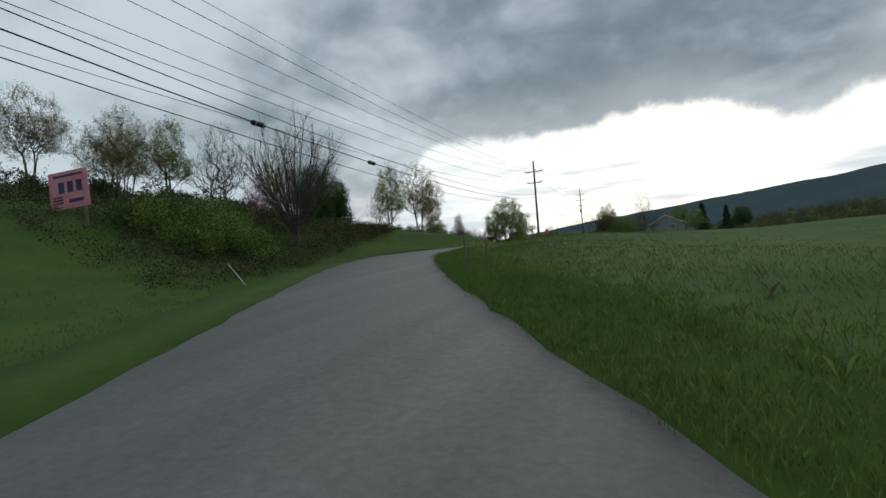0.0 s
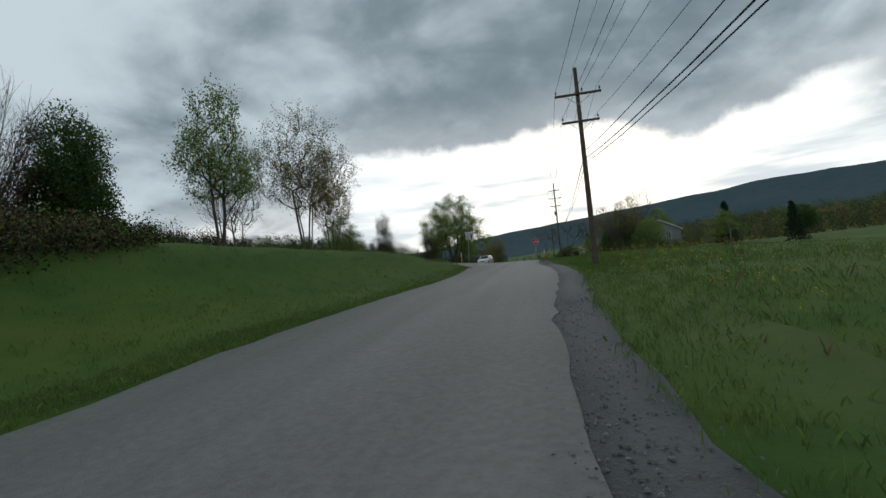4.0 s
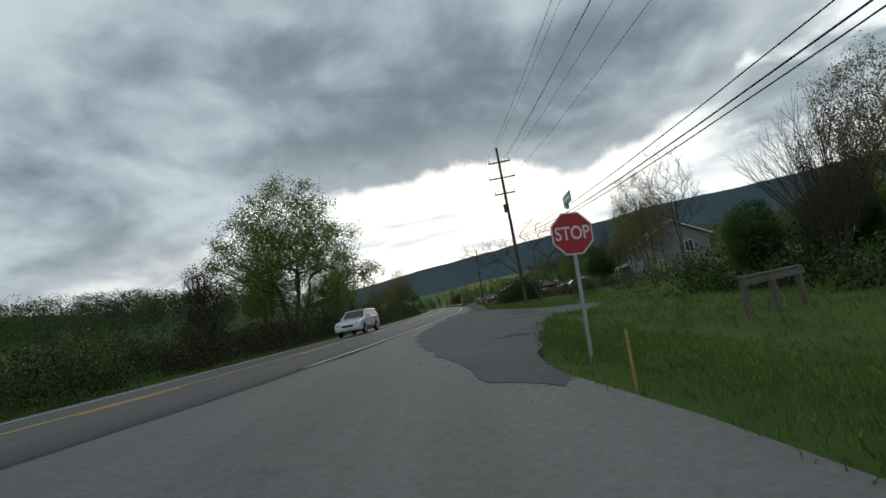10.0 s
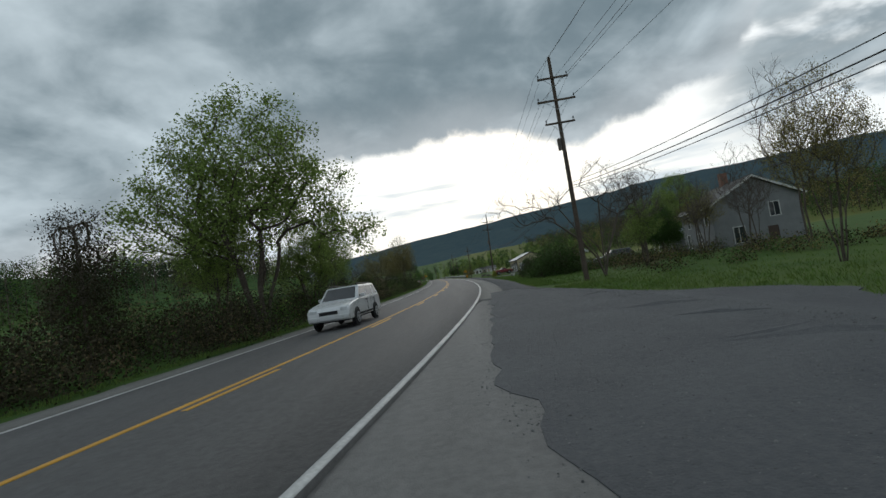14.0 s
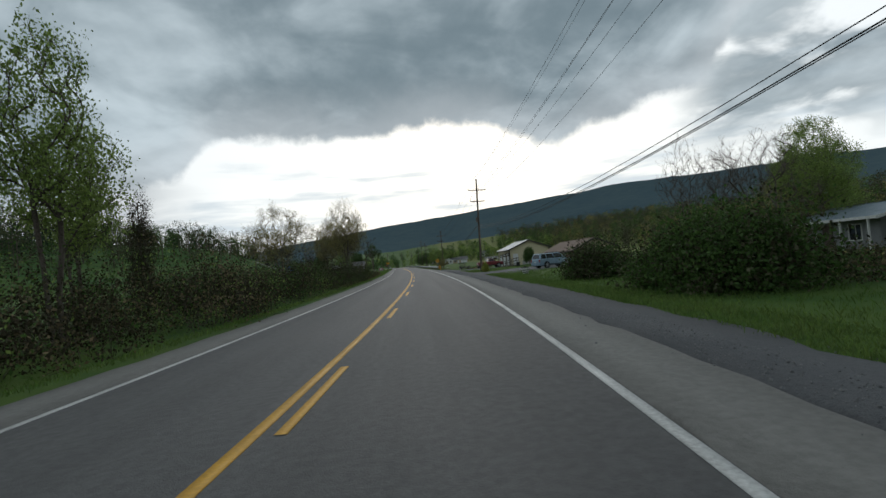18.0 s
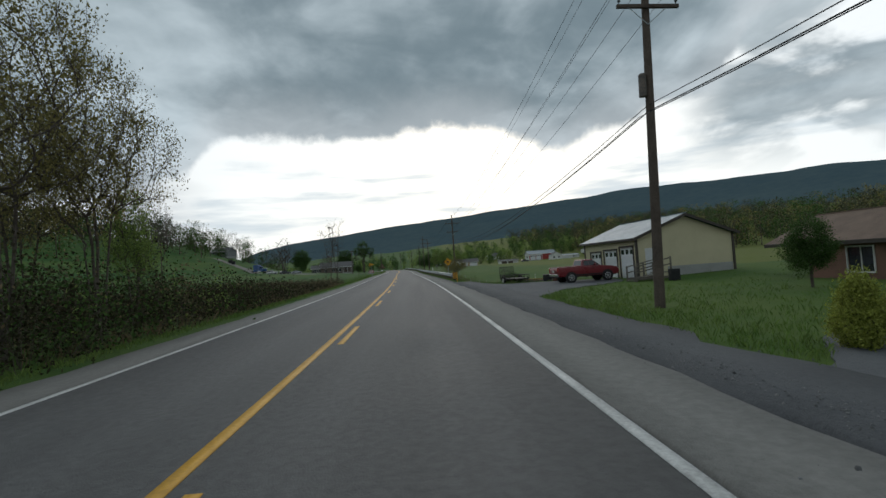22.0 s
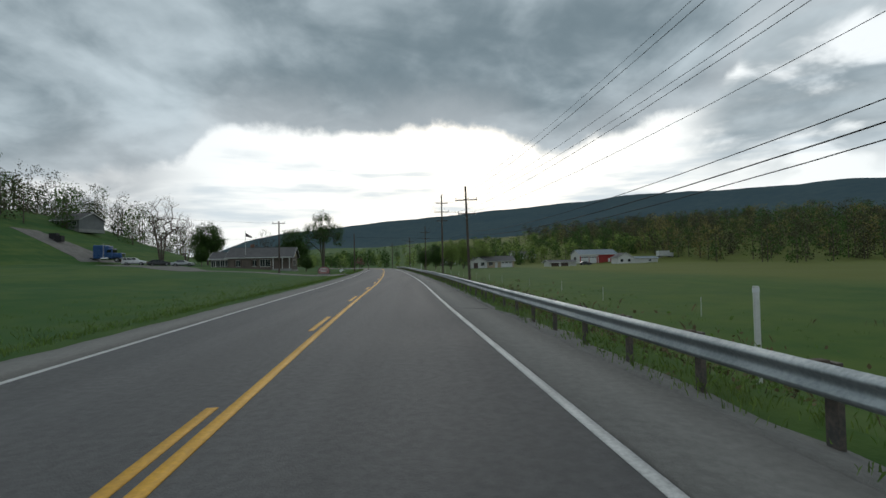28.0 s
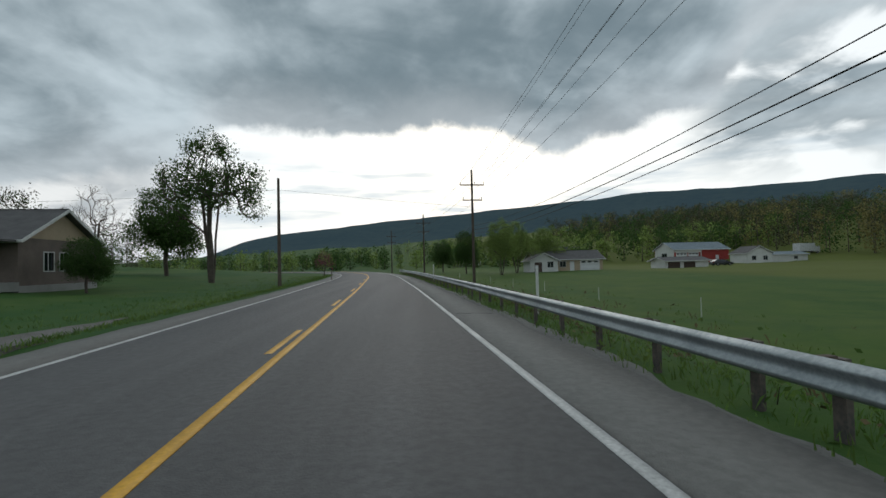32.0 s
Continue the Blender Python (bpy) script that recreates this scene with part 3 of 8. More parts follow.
EY = MP[:, 1]
side_strip("grass_verge", EY < -40, 0.02, -2.3, -0.03, -0.02, GRASS, 8, "short grass verge of the side road")
side_strip("grass_verge", EY < -33, -0.15, 3.2, -0.035, -0.05, GRASS, 9, "short grass verge of the side road")
side_strip("gravel_verge", (EY > -100) & (EY < -33), -0.12, 0.95, -0.022, -0.015, GRAVEL, 10, "dark loose gravel along the side road")
tagged(soup("side_road", sv, sf, LANE), "narrow unmarked grey asphalt side road", "road", kind="structure")


PATCHES = []


def patch(name, outline, lift, mat, label, cat):
    """A flat apron laid over the land, draped by its height, with a skirt."""
    PATCHES.append(outline)
    bm = bmesh.new()
    if mat in (GRAVEL, DRIVE):
        # an uneven spilled edge
        fringe = []
        for (x0, y0), (x1, y1) in zip(outline, outline[1:] + outline[:1]):
            n = max(1, int(math.hypot(x1 - x0, y1 - y0) / 0.45))
            for i in range(n):
                t = i / n
                x, y = x0 + (x1 - x0) * t, y0 + (y1 - y0) * t
                fringe.append((x + 0.28 * noise.noise((x * 0.9, y * 0.9, 3.0)) + 0.10 * noise.noise((x * 3, y * 3, 5.0)), y + 0.28 * noise.noise((x * 0.9, y * 0.9, 9.0)) + 0.10 * noise.noise((x * 3, y * 3, 7.0))))
        outline = fringe
    vs = [bm.verts.new((x, y, 0)) for x, y in outline]
    face = bm.faces.new(vs)
    bmesh.ops.triangulate(bm, faces=[face])
    for _ in range(3):
        long = [e for e in bm.edges if e.calc_length() > 1.6]
        bmesh.ops.subdivide_edges(bm, edges=long, cuts=1)
        bmesh.ops.triangulate(bm, faces=bm.faces[:])
    for v in bm.verts:
        v.co.z = ground(v.co.x, v.co.y) + lift
    ext = bmesh.ops.extrude_face_region(bm, geom=bm.faces[:])
    for v in [g for g in ext["geom"] if isinstance(g, bmesh.types.BMVert)]:
        v.co.z += 0.001
    for v in bm.verts[: len(bm.verts) // 2]:
        v.co.z -= 0.25
    bmesh.ops.recalc_face_normals(bm, faces=bm.faces)
    ob = part(name, bm, mat)
    return tagged(ob, label, cat, kind="structure")


# the mouth of the side road, where it opens on the highway, and the gravel pull-off
patch("junction_apron", [(-0.7, -36.3), (5.5, -36.3), (5.4, -33), (5.1, -31), (4.6, -28.8), (4.0, -27.0), (3.2, -24.3), (2.55, -21), (2.0, -15.6), (2.5, -9), (3.0, -3.7), (3.6, 5), (3.0, 5), (1.95, 0), (1.0, -8), (0.2, -13), (-0.9, -20), (-2.0, -26), (-2.75, -30), (-2.9, -31.2), (-2.0, -32.2), (-1.2, -35.2)],
      0.020, LANE, "asphalt mouth of the side road at the highway", "road")
patch("junction_gravel", [(-1.0, -38.0), (-1.1, -34.6), (-1.8, -32.0), (-2.7, -30.6), (-2.9, -30.8), (-3.75, -35), (-4.6, -39.5), (-4.0, -41.5), (-3.0, -39.4)], 0.004, SHOULDER, "grey gritty wedge between the side road and the highway", "gravel strip")
patch("bank_track", [(-0.35, -86), (-0.25, -90), (-0.05, -92.4), (-0.6, -92.6), (-1.2, -92.2), (-1.7, -90.8), (-1.8, -89.2), (-1.8, -86.8), (-0.8, -84)], 0.03, SHOULDER, "worn grey track leaving the side road along the bank", "gravel strip")
patch("gravel_pull_off", [(4.3, -29), (4.4, -26.5), (4.9, -24), (5.8, -19.5), (8.8, -14.2), (10.6, -11.2), (10.4, -8.5), (8.4, -4.6), (7.3, 1), (6.6, 6), (5.4, 7.9), (3.2, 7.9), (2.6, 2), (2.3, -4), (1.8, -9),
                          (1.3, -15.6), (1.85, -21), (2.5, -24.3), (3.3, -28)], 0.03, GRAVEL, "dark grey gravel pull-off beside the highway", "gravel lot")



# ---------------------------------------------------------------- painted lines
def line_strip(name, s0, s1, off, w, mat, parent=None, lift=0.0):
    i0, i1 = int(np.searchsorted(HS, s0)), int(np.searchsorted(HS, s1))
    ss = [s0, *HS[i0:i1], s1]
    v, f = [], []
    for s in ss:
        x, y, z = (np.interp(s, HS, HP[:, q]) for q in range(3))
        rx, ry = np.interp(s, HS, HR[:, 0]), np.interp(s, HS, HR[:, 1])
        zz = z + 0.011 - 0.0155 * abs(off) + 0.008 + lift
        for o in (off - w / 2, off + w / 2):
            v.append((x + rx * o, y + ry * o, zz))
        for o in (off + w / 2, off - w / 2):
            v.append((x + rx * o, y + ry * o, zz - 0.012))
    for i in range(len(ss) - 1):
        for j in range(4):
            a, b = 4 * i + j, 4 * i + (j + 1) % 4
            f.append((a, a + 4, b + 4, b))
    ob = soup(name, v, f, mat)
    ob.parent = parent
    return ob


def s_at(y):
    return float(np.interp(y, HP[:, 1][:660], HS[:660]))


tagged(line_strip("edge_line", s_at(-120), s_at(300) + 160, -3.86, 0.13, WHITE), "worn white edge line on the highway", "road marking", kind="structure")
tagged(line_strip("edge_line", s_at(-22), s_at(300) + 160, 3.86, 0.14, WHITE), "worn white edge line on the highway", "road marking", kind="structure")
tagged(line_strip("centre_line", s_at(-120), s_at(134), -0.08, 0.15, YELLOW), "solid yellow centre line, chipped at its edges", "road marking", kind="structure")
tagged(line_strip("centre_line", s_at(128), s_at(300) + 160, 0.12, 0.15, YELLOW), "solid yellow centre line, chipped at its edges", "road marking", kind="structure")
marks = thing("dashed_centre_line", Matrix(), "broken yellow passing line, worn dashes", "road marking", kind="structure")
KNOTS = ([-12, 0, 1, 3, 5, 8, 12, 18, 26, 40], [-116.0, 5.4, 15.2, 34.9, 53.4, 83.1, 124.0, 179.7, 253.8, 392.0])
for n in range(-12, 40):
    y = float(np.interp(n, *KNOTS))
    line_strip("dash", s_at(y), s_at(y) + 3.1, 0.21 if y < 128 else -0.13, 0.13, YELLOW, marks)


# ---------------------------------------------------------------- utility poles and wires
def utility_pole(x, y, top, lean=(0, 0), arms=((1.1, 2.3, 3), (2.4, 1.9, 2)), can=False, turn=0.0, label="tall weathered wooden utility pole with crossarms"):
    z0 = ground(x, y)
    h = top - z0
    ob = thing("utility_pole", Matrix.Translation((x, y, z0)) @ Euler((radians(lean[1]), radians(lean[0]), radians(turn))).to_matrix().to_4x4(), label, "utility pole", "poles along the highway")
    bm = tube((0, 0, -0.4), (0, 0, h), 0.17, 0.105, 12)
    part("pole", bm, POLEWOOD, ob, smooth=False)
    for drop, length, pins in arms:
        az = h - drop
        arm = part("crossarm", box(length, 0.10, 0.12, (0, -0.16, az), 0.012), POLEWOOD, ob)
        for s in (-1, 1):
            part("arm_brace", tube((s * length * 0.30, -0.16, az - 0.05), (0, -0.14, az - 0.6), 0.014, None, 6), STEEL, ob)
        for q in range(pins):
            px = -length / 2 + 0.08 + q * (length - 0.16) / max(1, pins - 1) + (0.25 if pins == 3 and q == 1 else 0)
            bm = tube((px, -0.16, az + 0.05), (px, -0.16, az + 0.16), 0.018, None, 6)
            tube((px, -0.16, az + 0.16), (px, -0.16, az + 0.30), 0.055, 0.035, 8, bm)
            part("insulator", bm, CERAMIC, ob, "grey porcelain pin insulator")
    if can:
        bm = tube((-0.25, -0.05, h - 6.2), (-0.25, -0.05, h - 5.5), 0.125, 0.125, 14)
        tube((-0.25, -0.05, h - 5.5), (-0.25, -0.05, h - 5.43), 0.135, 0.08, 14, bm)
        part("transformer_can", bm, POSTSTEEL, ob, "grey transformer can with bushing")
    return ob


def wire(points, sag, r, label):
    """One hung cable through its supports."""
    path = []
    for a, b in zip(points, points[1:]):
        a, b = Vector(a), Vector(b)
        n = 14
        for i in range(n):
            t = i / n
            q = a.lerp(b, t)
            q.z -= sag * ((b - a).length / 70) ** 2 * 4 * t * (1 - t)
            path.append(q)
    path.append(Vector(points[-1]))
    v, f = [], []
    for i, q in enumerate(path):
        d = (path[min(i + 1, len(path) - 1)] - path[max(i - 1, 0)]).normalized()
        s = d.cross(Vector((0, 0, 1))).normalized()
        u = s.cross(d)
        for k_ in range(5):
            a = k_ * math.tau / 5
            v.append(q + (s * math.cos(a) + u * math.sin(a)) * r)
    for i in range(len(path) - 1):
        for k_ in range(5):
            a, b = i * 5 + k_, i * 5 + (k_ + 1) % 5
            f.append((a, b, b + 5, a + 5))
    ob = soup("power_line", v, f, WIRE)
    return tagged(ob, label, "cable", "overhead cables")


POLES = [(9.2, -142.0, 2.6), (8.55, -57.5, 9.75), (9.5, 7.9, 14.5), (10.15, 78.1, 12.87), (9.0, 152.2, 10.7), (5.75, 223.3, 10.45), (4.2, 248.4, 13.1), (2.6, 295.1, 11.3), (-1.8, 333.0, 10.6), (-9.5, 372, 10.5)]
LEANS = [(0, 0), (0.5, 0), (0.2, 0), (2.0, 0), (0, 0), (-1.5, 0), (0, 0), (0, 0), (0, 0), (0, 0)]
three = ((1.45, 2.0, 2), (2.95, 2.45, 2), (4.45, 1.9, 2))
two = ((1.6, 2.6, 3), (3.2, 2.1, 2))
for i, ((x, y, top), ln) in enumerate(zip(POLES, LEANS)):
    utility_pole(x, y, top, ln, three if i in (2, 6) else two, can=i in (2, 3), turn=float(np.interp(y, [-142, -60, 0, 80, 330], [2, 0, -4, 0, 5])))
utility_pole(-24.0, 252.6, 9.35, (0, 0), ((0.35, 2.2, 2),), label="wooden utility pole with a single crossarm beside the driveway")
utility_pole(-15.2, 287.0, 9.2, (0, 0), (), label="bare wooden service pole on the lawn")
for dx, dz, r in ((-1.15, -1.28, 0.010), (0.0, 0.02, 0.008), (1.15, -1.28, 0.010), (0.3, -1.28, 0.009), (-0.95, -2.88, 0.009), (0.95, -2.88, 0.009)):
    wire([(x + dx, y, t + dz + 0.0) for x, y, t in POLES], 1.3, r, "thin overhead power wire strung between poles")
LOWER = [0.6, 4.45, 5.9, 6.2, 5.8, 4.8, 5.1, 5.0, 5.0, 5.0]
for dx, dz, r in ((0.16, 0.43, 0.014), (0.18, 0.0, 0.019), (-0.16, -0.42, 0.014)):
    wire([(x + dx, y, z + dz * c_) for (x, y, t), z, c_ in zip(POLES, LOWER, (1, 1, 0.5, 0.45, 1, 1, 1, 1, 1, 1))], 1.5, r, "thick black communication cable slung low between poles")
wire([(-96, 266, 17.0), (-24.0, 252.6, 9.0)], 0.9, 0.012, "service wire over the driveway")
wire([(-24.0, 252.6, 7.0), (4.2, 248.4, 5.7)], 0.9, 0.012, "service wire slung across the highway")


def cable_splice(i, frac):
    """A dark splice case clamped on the middle cable of span i."""
    (x0, y0, _), (x1, y1, _) = POLES[i], POLES[i + 1]
    a, b = Vector((x0 + 0.18, y0, LOWER[i])), Vector((x1 + 0.18, y1, LOWER[i + 1]))
    q = a.lerp(b, frac)
    q.z -= 1.5 * ((b - a).length / 70) ** 2 * 4 * frac * (1 - frac)
    d = (b - a).normalized()
    ob = thing("cable_splice", Matrix.Translation(q) @ d.to_track_quat("Z", "Y").to_matrix().to_4x4(), "black splice case hung on an overhead cable", "cable box")
    part("case", tube((0, 0, -0.26), (0, 0, 0.26), 0.085, 0.085, 12), WIRE, ob)
    for s in (-1, 1):
        part("end_cap", tube((0, 0, s * 0.26), (0, 0, s * 0.34), 0.085, 0.03, 12), WIRE, ob)
        part("clamp", tube((0, 0, s * 0.18 - 0.02), (0, 0, s * 0.18 + 0.02), 0.10, 0.10, 12), STEEL, ob)


cable_splice(0, 0.335)
cable_splice(0, 0.425)
wire([(-60, 300, 9.5), (-15.2, 287.0, 8.2), (2.6, 295.1, 7.4)], 0.9, 0.010, "service wire over the lawn")


# ---------------------------------------------------------------- far hills
def ridge_mesh():
    """The long wooded mountain: height of its crest by heading, seen from the middle of the drive."""
    head = np.radians([-27, -24, -21, -18.5, -15, -9, -3, 4, 11, 18, 24, 30, 35, 40, 43, 47, 60, 80, 110])
    rise = np.array([0.0, 0.012, 0.029, 0.047, 0.061, 0.072, 0.083, 0.092, 0.104, 0.112, 0.117, 0.119, 0.117, 0.115, 0.1165, 0.111, 0.11, 0.10, 0.08])
    away = np.interp(head, np.radians([-27, 10, 45, 110]), [3700, 3500, 2900, 2700])
    n, m = 260, 26
    v = []
    for i in range(n + 1):
        a = head[0] + (head[-1] - head[0]) * i / n
        R, t = float(np.interp(a, head, away)), float(np.interp(a, head, rise))
        top = R * t
        for j in range(m + 1):
            q = j / m
            rad = R * (0.42 + 0.58 * q) if q <= 1 else R
            x, y = math.sin(a) * rad, 100 + math.cos(a) * rad
            prof = smooth01(q * 0.97 + 0.03) ** 1.15
            spur = 0.10 * noise.fractal((x * 0.0022, y * 0.0022, 0.5), 1.0, 2.0, 5)
            crown = 0.004 * R * 0.6 * noise.noise((a * 240, q * 3, 0)) if j >= m - 1 else 0
            z = top * (prof * (1 + spur * 4 * q * (1 - q)) + 0.0) + crown - 6 * (1 - q)
            v.append((x, y, z))
        v.append((math.sin(a) * R * 1.25, 100 + math.cos(a) * R * 1.25, -40))
    w = m + 2
    f = [(i * w + j, (i + 1) * w + j, (i + 1) * w + j + 1, i * w + j + 1) for i in range(n) for j in range(w - 1)]
    ob = soup("mountain_ridge", v, f, RIDGE_HAZED)
    tagged(ob, "long wooded mountain ridge under cloud, coloured blue-green for distant haze", "mountain", kind="structure")


ridge_mesh()



# ---------------------------------------------------------------- trees and brush
def bars(segs, sides=4):
    """Tapered bars from rows of x0 y0 z0 x1 y1 z1 r0 r1, as vertices and quads."""
    s = np.array(segs, float)
    a, b, r0, r1 = s[:, :3], s[:, 3:6], s[:, 6], s[:, 7]
    d = b - a
    d /= np.maximum(np.linalg.norm(d, axis=1), 1e-6)[:, None]
    ref = np.where(np.abs(d[:, 2:3]) > 0.9, [[1.0, 0, 0]], [[0, 0, 1.0]])
    u = np.cross(d, ref)
    u /= np.linalg.norm(u, axis=1)[:, None]
    w = np.cross(d, u)
    ang = np.arange(sides) * math.tau / sides
    ring = u[:, None] * np.cos(ang)[None, :, None] + w[:, None] * np.sin(ang)[None, :, None]
    v = np.concatenate([a[:, None] + ring * r0[:, None, None], b[:, None] + ring * r1[:, None, None]], 1)
    n = len(s)
    base = (np.arange(n) * 2 * sides)[:, None]
    f = []
    for k_ in range(sides):
        q = (k_ + 1) % sides
        f.append(np.concatenate([base + k_, base + q, base + q + sides, base + k_ + sides], 1))
    return v.reshape(-1, 3), np.concatenate(f)


def leaves(points, size, rng, per=5, spread=0.25, flat=0.6):
    """Small pointed leaf blades in tufts round the points, as vertices and quads."""
    p = np.repeat(np.asarray(points, float), per, 0)
    p = p + rng.normal(0, spread, p.shape)
    n = len(p)
    a = rng.normal(size=(n, 3))
    a[:, 2] -= 0.4
    a /= np.linalg.norm(a, axis=1)[:, None]
    b = np.cross(a, rng.normal(size=(n, 3)))
    b /= np.linalg.norm(b, axis=1)[:, None]
    s = size * rng.uniform(0.6, 1.4, (n, 1))
    v = np.stack([p, p + a * s * 0.5 + b * s * flat * 0.5, p + a * s, p + a * s * 0.5 - b * s * flat * 0.5], 1)
    return v.reshape(-1, 3), np.arange(4 * n).reshape(-1, 4)


def lobes_points(rng, lobes, n):
    """Points in and on a crown made of ellipsoids (x, y, z, rx, ry, rz), denser towards their skins."""
    vol = np.array([l[3] * l[4] * l[5] for l in lobes]) ** 0.8
    pick = rng.choice(len(lobes), n, p=vol / vol.sum())
    u = rng.normal(size=(n, 3))
    u /= np.linalg.norm(u, axis=1)[:, None]
    r = rng.uniform(0.25, 1.0, (n, 1)) ** 0.45 * rng.uniform(0.88, 1.10, (n, 1))
    L_ = np.array(lobes)[pick]
    return L_[:, :3] + u * r * L_[:, 3:6]


def branch_out(rng, stems, pts, tip=0.010, up=0.8, twigs=3, twig=0.45, bend=0.35, girth=0.46):
    """A branch skeleton that reaches every point of a crown: each point is joined to the nearest limb below it.
    stems: lists of points from the ground up. Gives tapered segments with their order, and the ends of the twigs."""
    pos, par = [], []
    for line in stems:
        last = -1
        for q in line:
            pos.append(np.array(q, float))
            par.append(last)
            last = len(pos) - 1
    n0 = len(pos)
    foot = np.mean([line[-1] for line in stems], 0)
    order = np.argsort(np.linalg.norm(pts - foot, axis=1))
    P = np.zeros((n0 + 3 * len(pts), 3))
    P[:n0] = pos
    par = par + [0] * (3 * len(pts))
    n = n0
    ends = []
    for k_ in order:
        q = pts[k_]
        d = q - P[:n]
        dist = np.linalg.norm(d, axis=1)
        flat = np.linalg.norm(d[:, :2], axis=1)
        cost = dist + up * np.maximum(0, flat * 0.6 - d[:, 2])
        a = int(np.argmin(cost))
        if dist[a] < 0.05:
            continue
        back = P[a] - P[par[a]] if par[a] >= 0 else np.array((0, 0, 1.0))
        ln = np.linalg.norm(back)
        back = back / ln if ln > 1e-6 else np.array((0, 0, 1.0))
        last = a
        for f_ in (0.36, 0.70, 1.0):
            w = P[a] + d[a] * f_ + back * dist[a] * bend * f_ * (1 - f_) + rng.normal(0, 0.035, 3) * dist[a] * (f_ < 1)
            P[n], par[n] = w, last
            last = n
            n += 1
        ends.append(last)
    up_of = np.array(par[:n])
    for _ in range(4):                                   # limbs straighten as they grow
        kids, total = np.zeros(n), np.zeros((n, 3))
        ok = up_of >= 0
        np.add.at(kids, up_of[ok], 1)
        np.add.at(total, up_of[ok], P[:n][ok])
        free = (kids > 0) & ok & (np.arange(n) >= n0)
        mean = total[free] / kids[free][:, None]
        P[:n][free] = 0.4 * P[:n][free] + 0.6 * (0.5 * mean + 0.5 * P[up_of[free]])
    load = np.zeros(n)
    for e in ends:
        load[e] += 1
    for k_ in range(n - 1, -1, -1):
        if par[k_] >= 0:
            load[par[k_]] += load[k_]
    rad = tip * np.maximum(load, 1) ** girth
    segs, tips = [], []
    for k_ in range(n):
        a = par[k_]
        if a >= 0:
            segs.append((*P[a], *P[k_], min(rad[a], rad[k_] * 1.5), rad[k_], 0 if load[k_] > len(ends) * 0.10 else 2 if load[k_] > 3 else 3))
    for e in ends:
        d = P[e] - P[par[e]]
        d /= max(1e-6, np.linalg.norm(d))
        tips.append(P[e])
        for _ in range(twigs):
            v = d + rng.normal(0, 0.55, 3) + (0, 0, 0.25)
            v *= twig * rng.uniform(0.5, 1.2) / np.linalg.norm(v)
            o = P[e] - d * rng.uniform(0, 0.4) * twig
            segs.append((*o, *(o + v), tip * 0.75, tip * 0.45, 3))
            tips.append(o + v)
    return np.array(segs), np.array(tips)


def stems_from(rng, count, rise, flare, wob=0.12, parts=5):
    """Upright stems from one foot, spreading to flare metres at the height rise."""
    out = []
    for k_ in range(count):
        a = math.tau * (k_ + rng.uniform(-0.3, 0.3)) / count
        r = flare * (rng.uniform(0.5, 1.0) if count > 1 else 0.3)
        h = rise * rng.uniform(0.8, 1.1)
        line = []
        for t in range(parts + 1):
            f_ = t / parts
            line.append((math.cos(a) * r * f_ ** 1.2 + rng.normal(0, wob * 0.3) * (t > 0) + 0.12 * math.cos(a) * (count > 1), math.sin(a) * r * f_ ** 1.2 + rng.normal(0, wob * 0.3) * (t > 0) + 0.12 * math.sin(a) * (count > 1), -0.3 + (h + 0.3) * f_))
        out.append(line)
    return out


def fan_out(rng, count):
    """Straight stems fanning from a short trunk, each feathered with side shoots at sharp angles."""
    segs, tips = [(0, 0, -0.3, 0, 0, 1.5, 0.21, 0.19, 0)], []

    def shoot(o, d, ln, r0, r1, level, parts, lift):
        pts = [o]
        for k_ in range(parts):
            d = d + rng.normal(0, 0.035, 3) + (0, 0, lift)
            d = d / np.linalg.norm(d)
            pts.append(pts[-1] + d * ln / parts)
        for k_ in range(parts):
            a, b = r0 + (r1 - r0) * k_ / parts, r0 + (r1 - r0) * (k_ + 1) / parts
            segs.append((*pts[k_], *pts[k_ + 1], a, b, level))
        return pts, d

    for k_ in range(count):
        az = k_ * 2.39996 + rng.uniform(-0.2, 0.2)
        th = radians(38) * math.sqrt((k_ + 0.5) / count)
        d = np.array((math.sin(th) * math.cos(az), math.sin(th) * math.sin(az), math.cos(th)))
        ln = (8.4 - 1.9 * (th / 0.66) ** 2) * rng.uniform(0.88, 1.05)
        o = np.array((0.10 * math.cos(az), 0.10 * math.sin(az), rng.uniform(0.7, 1.6)))
        pts, _ = shoot(o, d, ln, 0.062, 0.010, 2, 9, 0.02)
        for q in range(2, 10):
            along = (pts[q] - pts[q - 1]) / np.linalg.norm(pts[q] - pts[q - 1])
            for _ in range(3):
                side = rng.normal(0, 1, 3)
                side -= along * (side @ along)
                v = along + side / np.linalg.norm(side) * rng.uniform(0.35, 0.6)
                sub, e = shoot(pts[q], v / np.linalg.norm(v), ln * rng.uniform(0.12, 0.24), 0.014, 0.006, 3, 3, 0.05)
                for w in sub[1:]:
                    tw = e + rng.normal(0, 0.38, 3)
                    shoot(w, tw / np.linalg.norm(tw), rng.uniform(0.4, 0.8), 0.007, 0.004, 3, 1, 0.0)
                tips.append(sub[-1])
    return np.array(segs), np.array(tips)


PROTO = {}


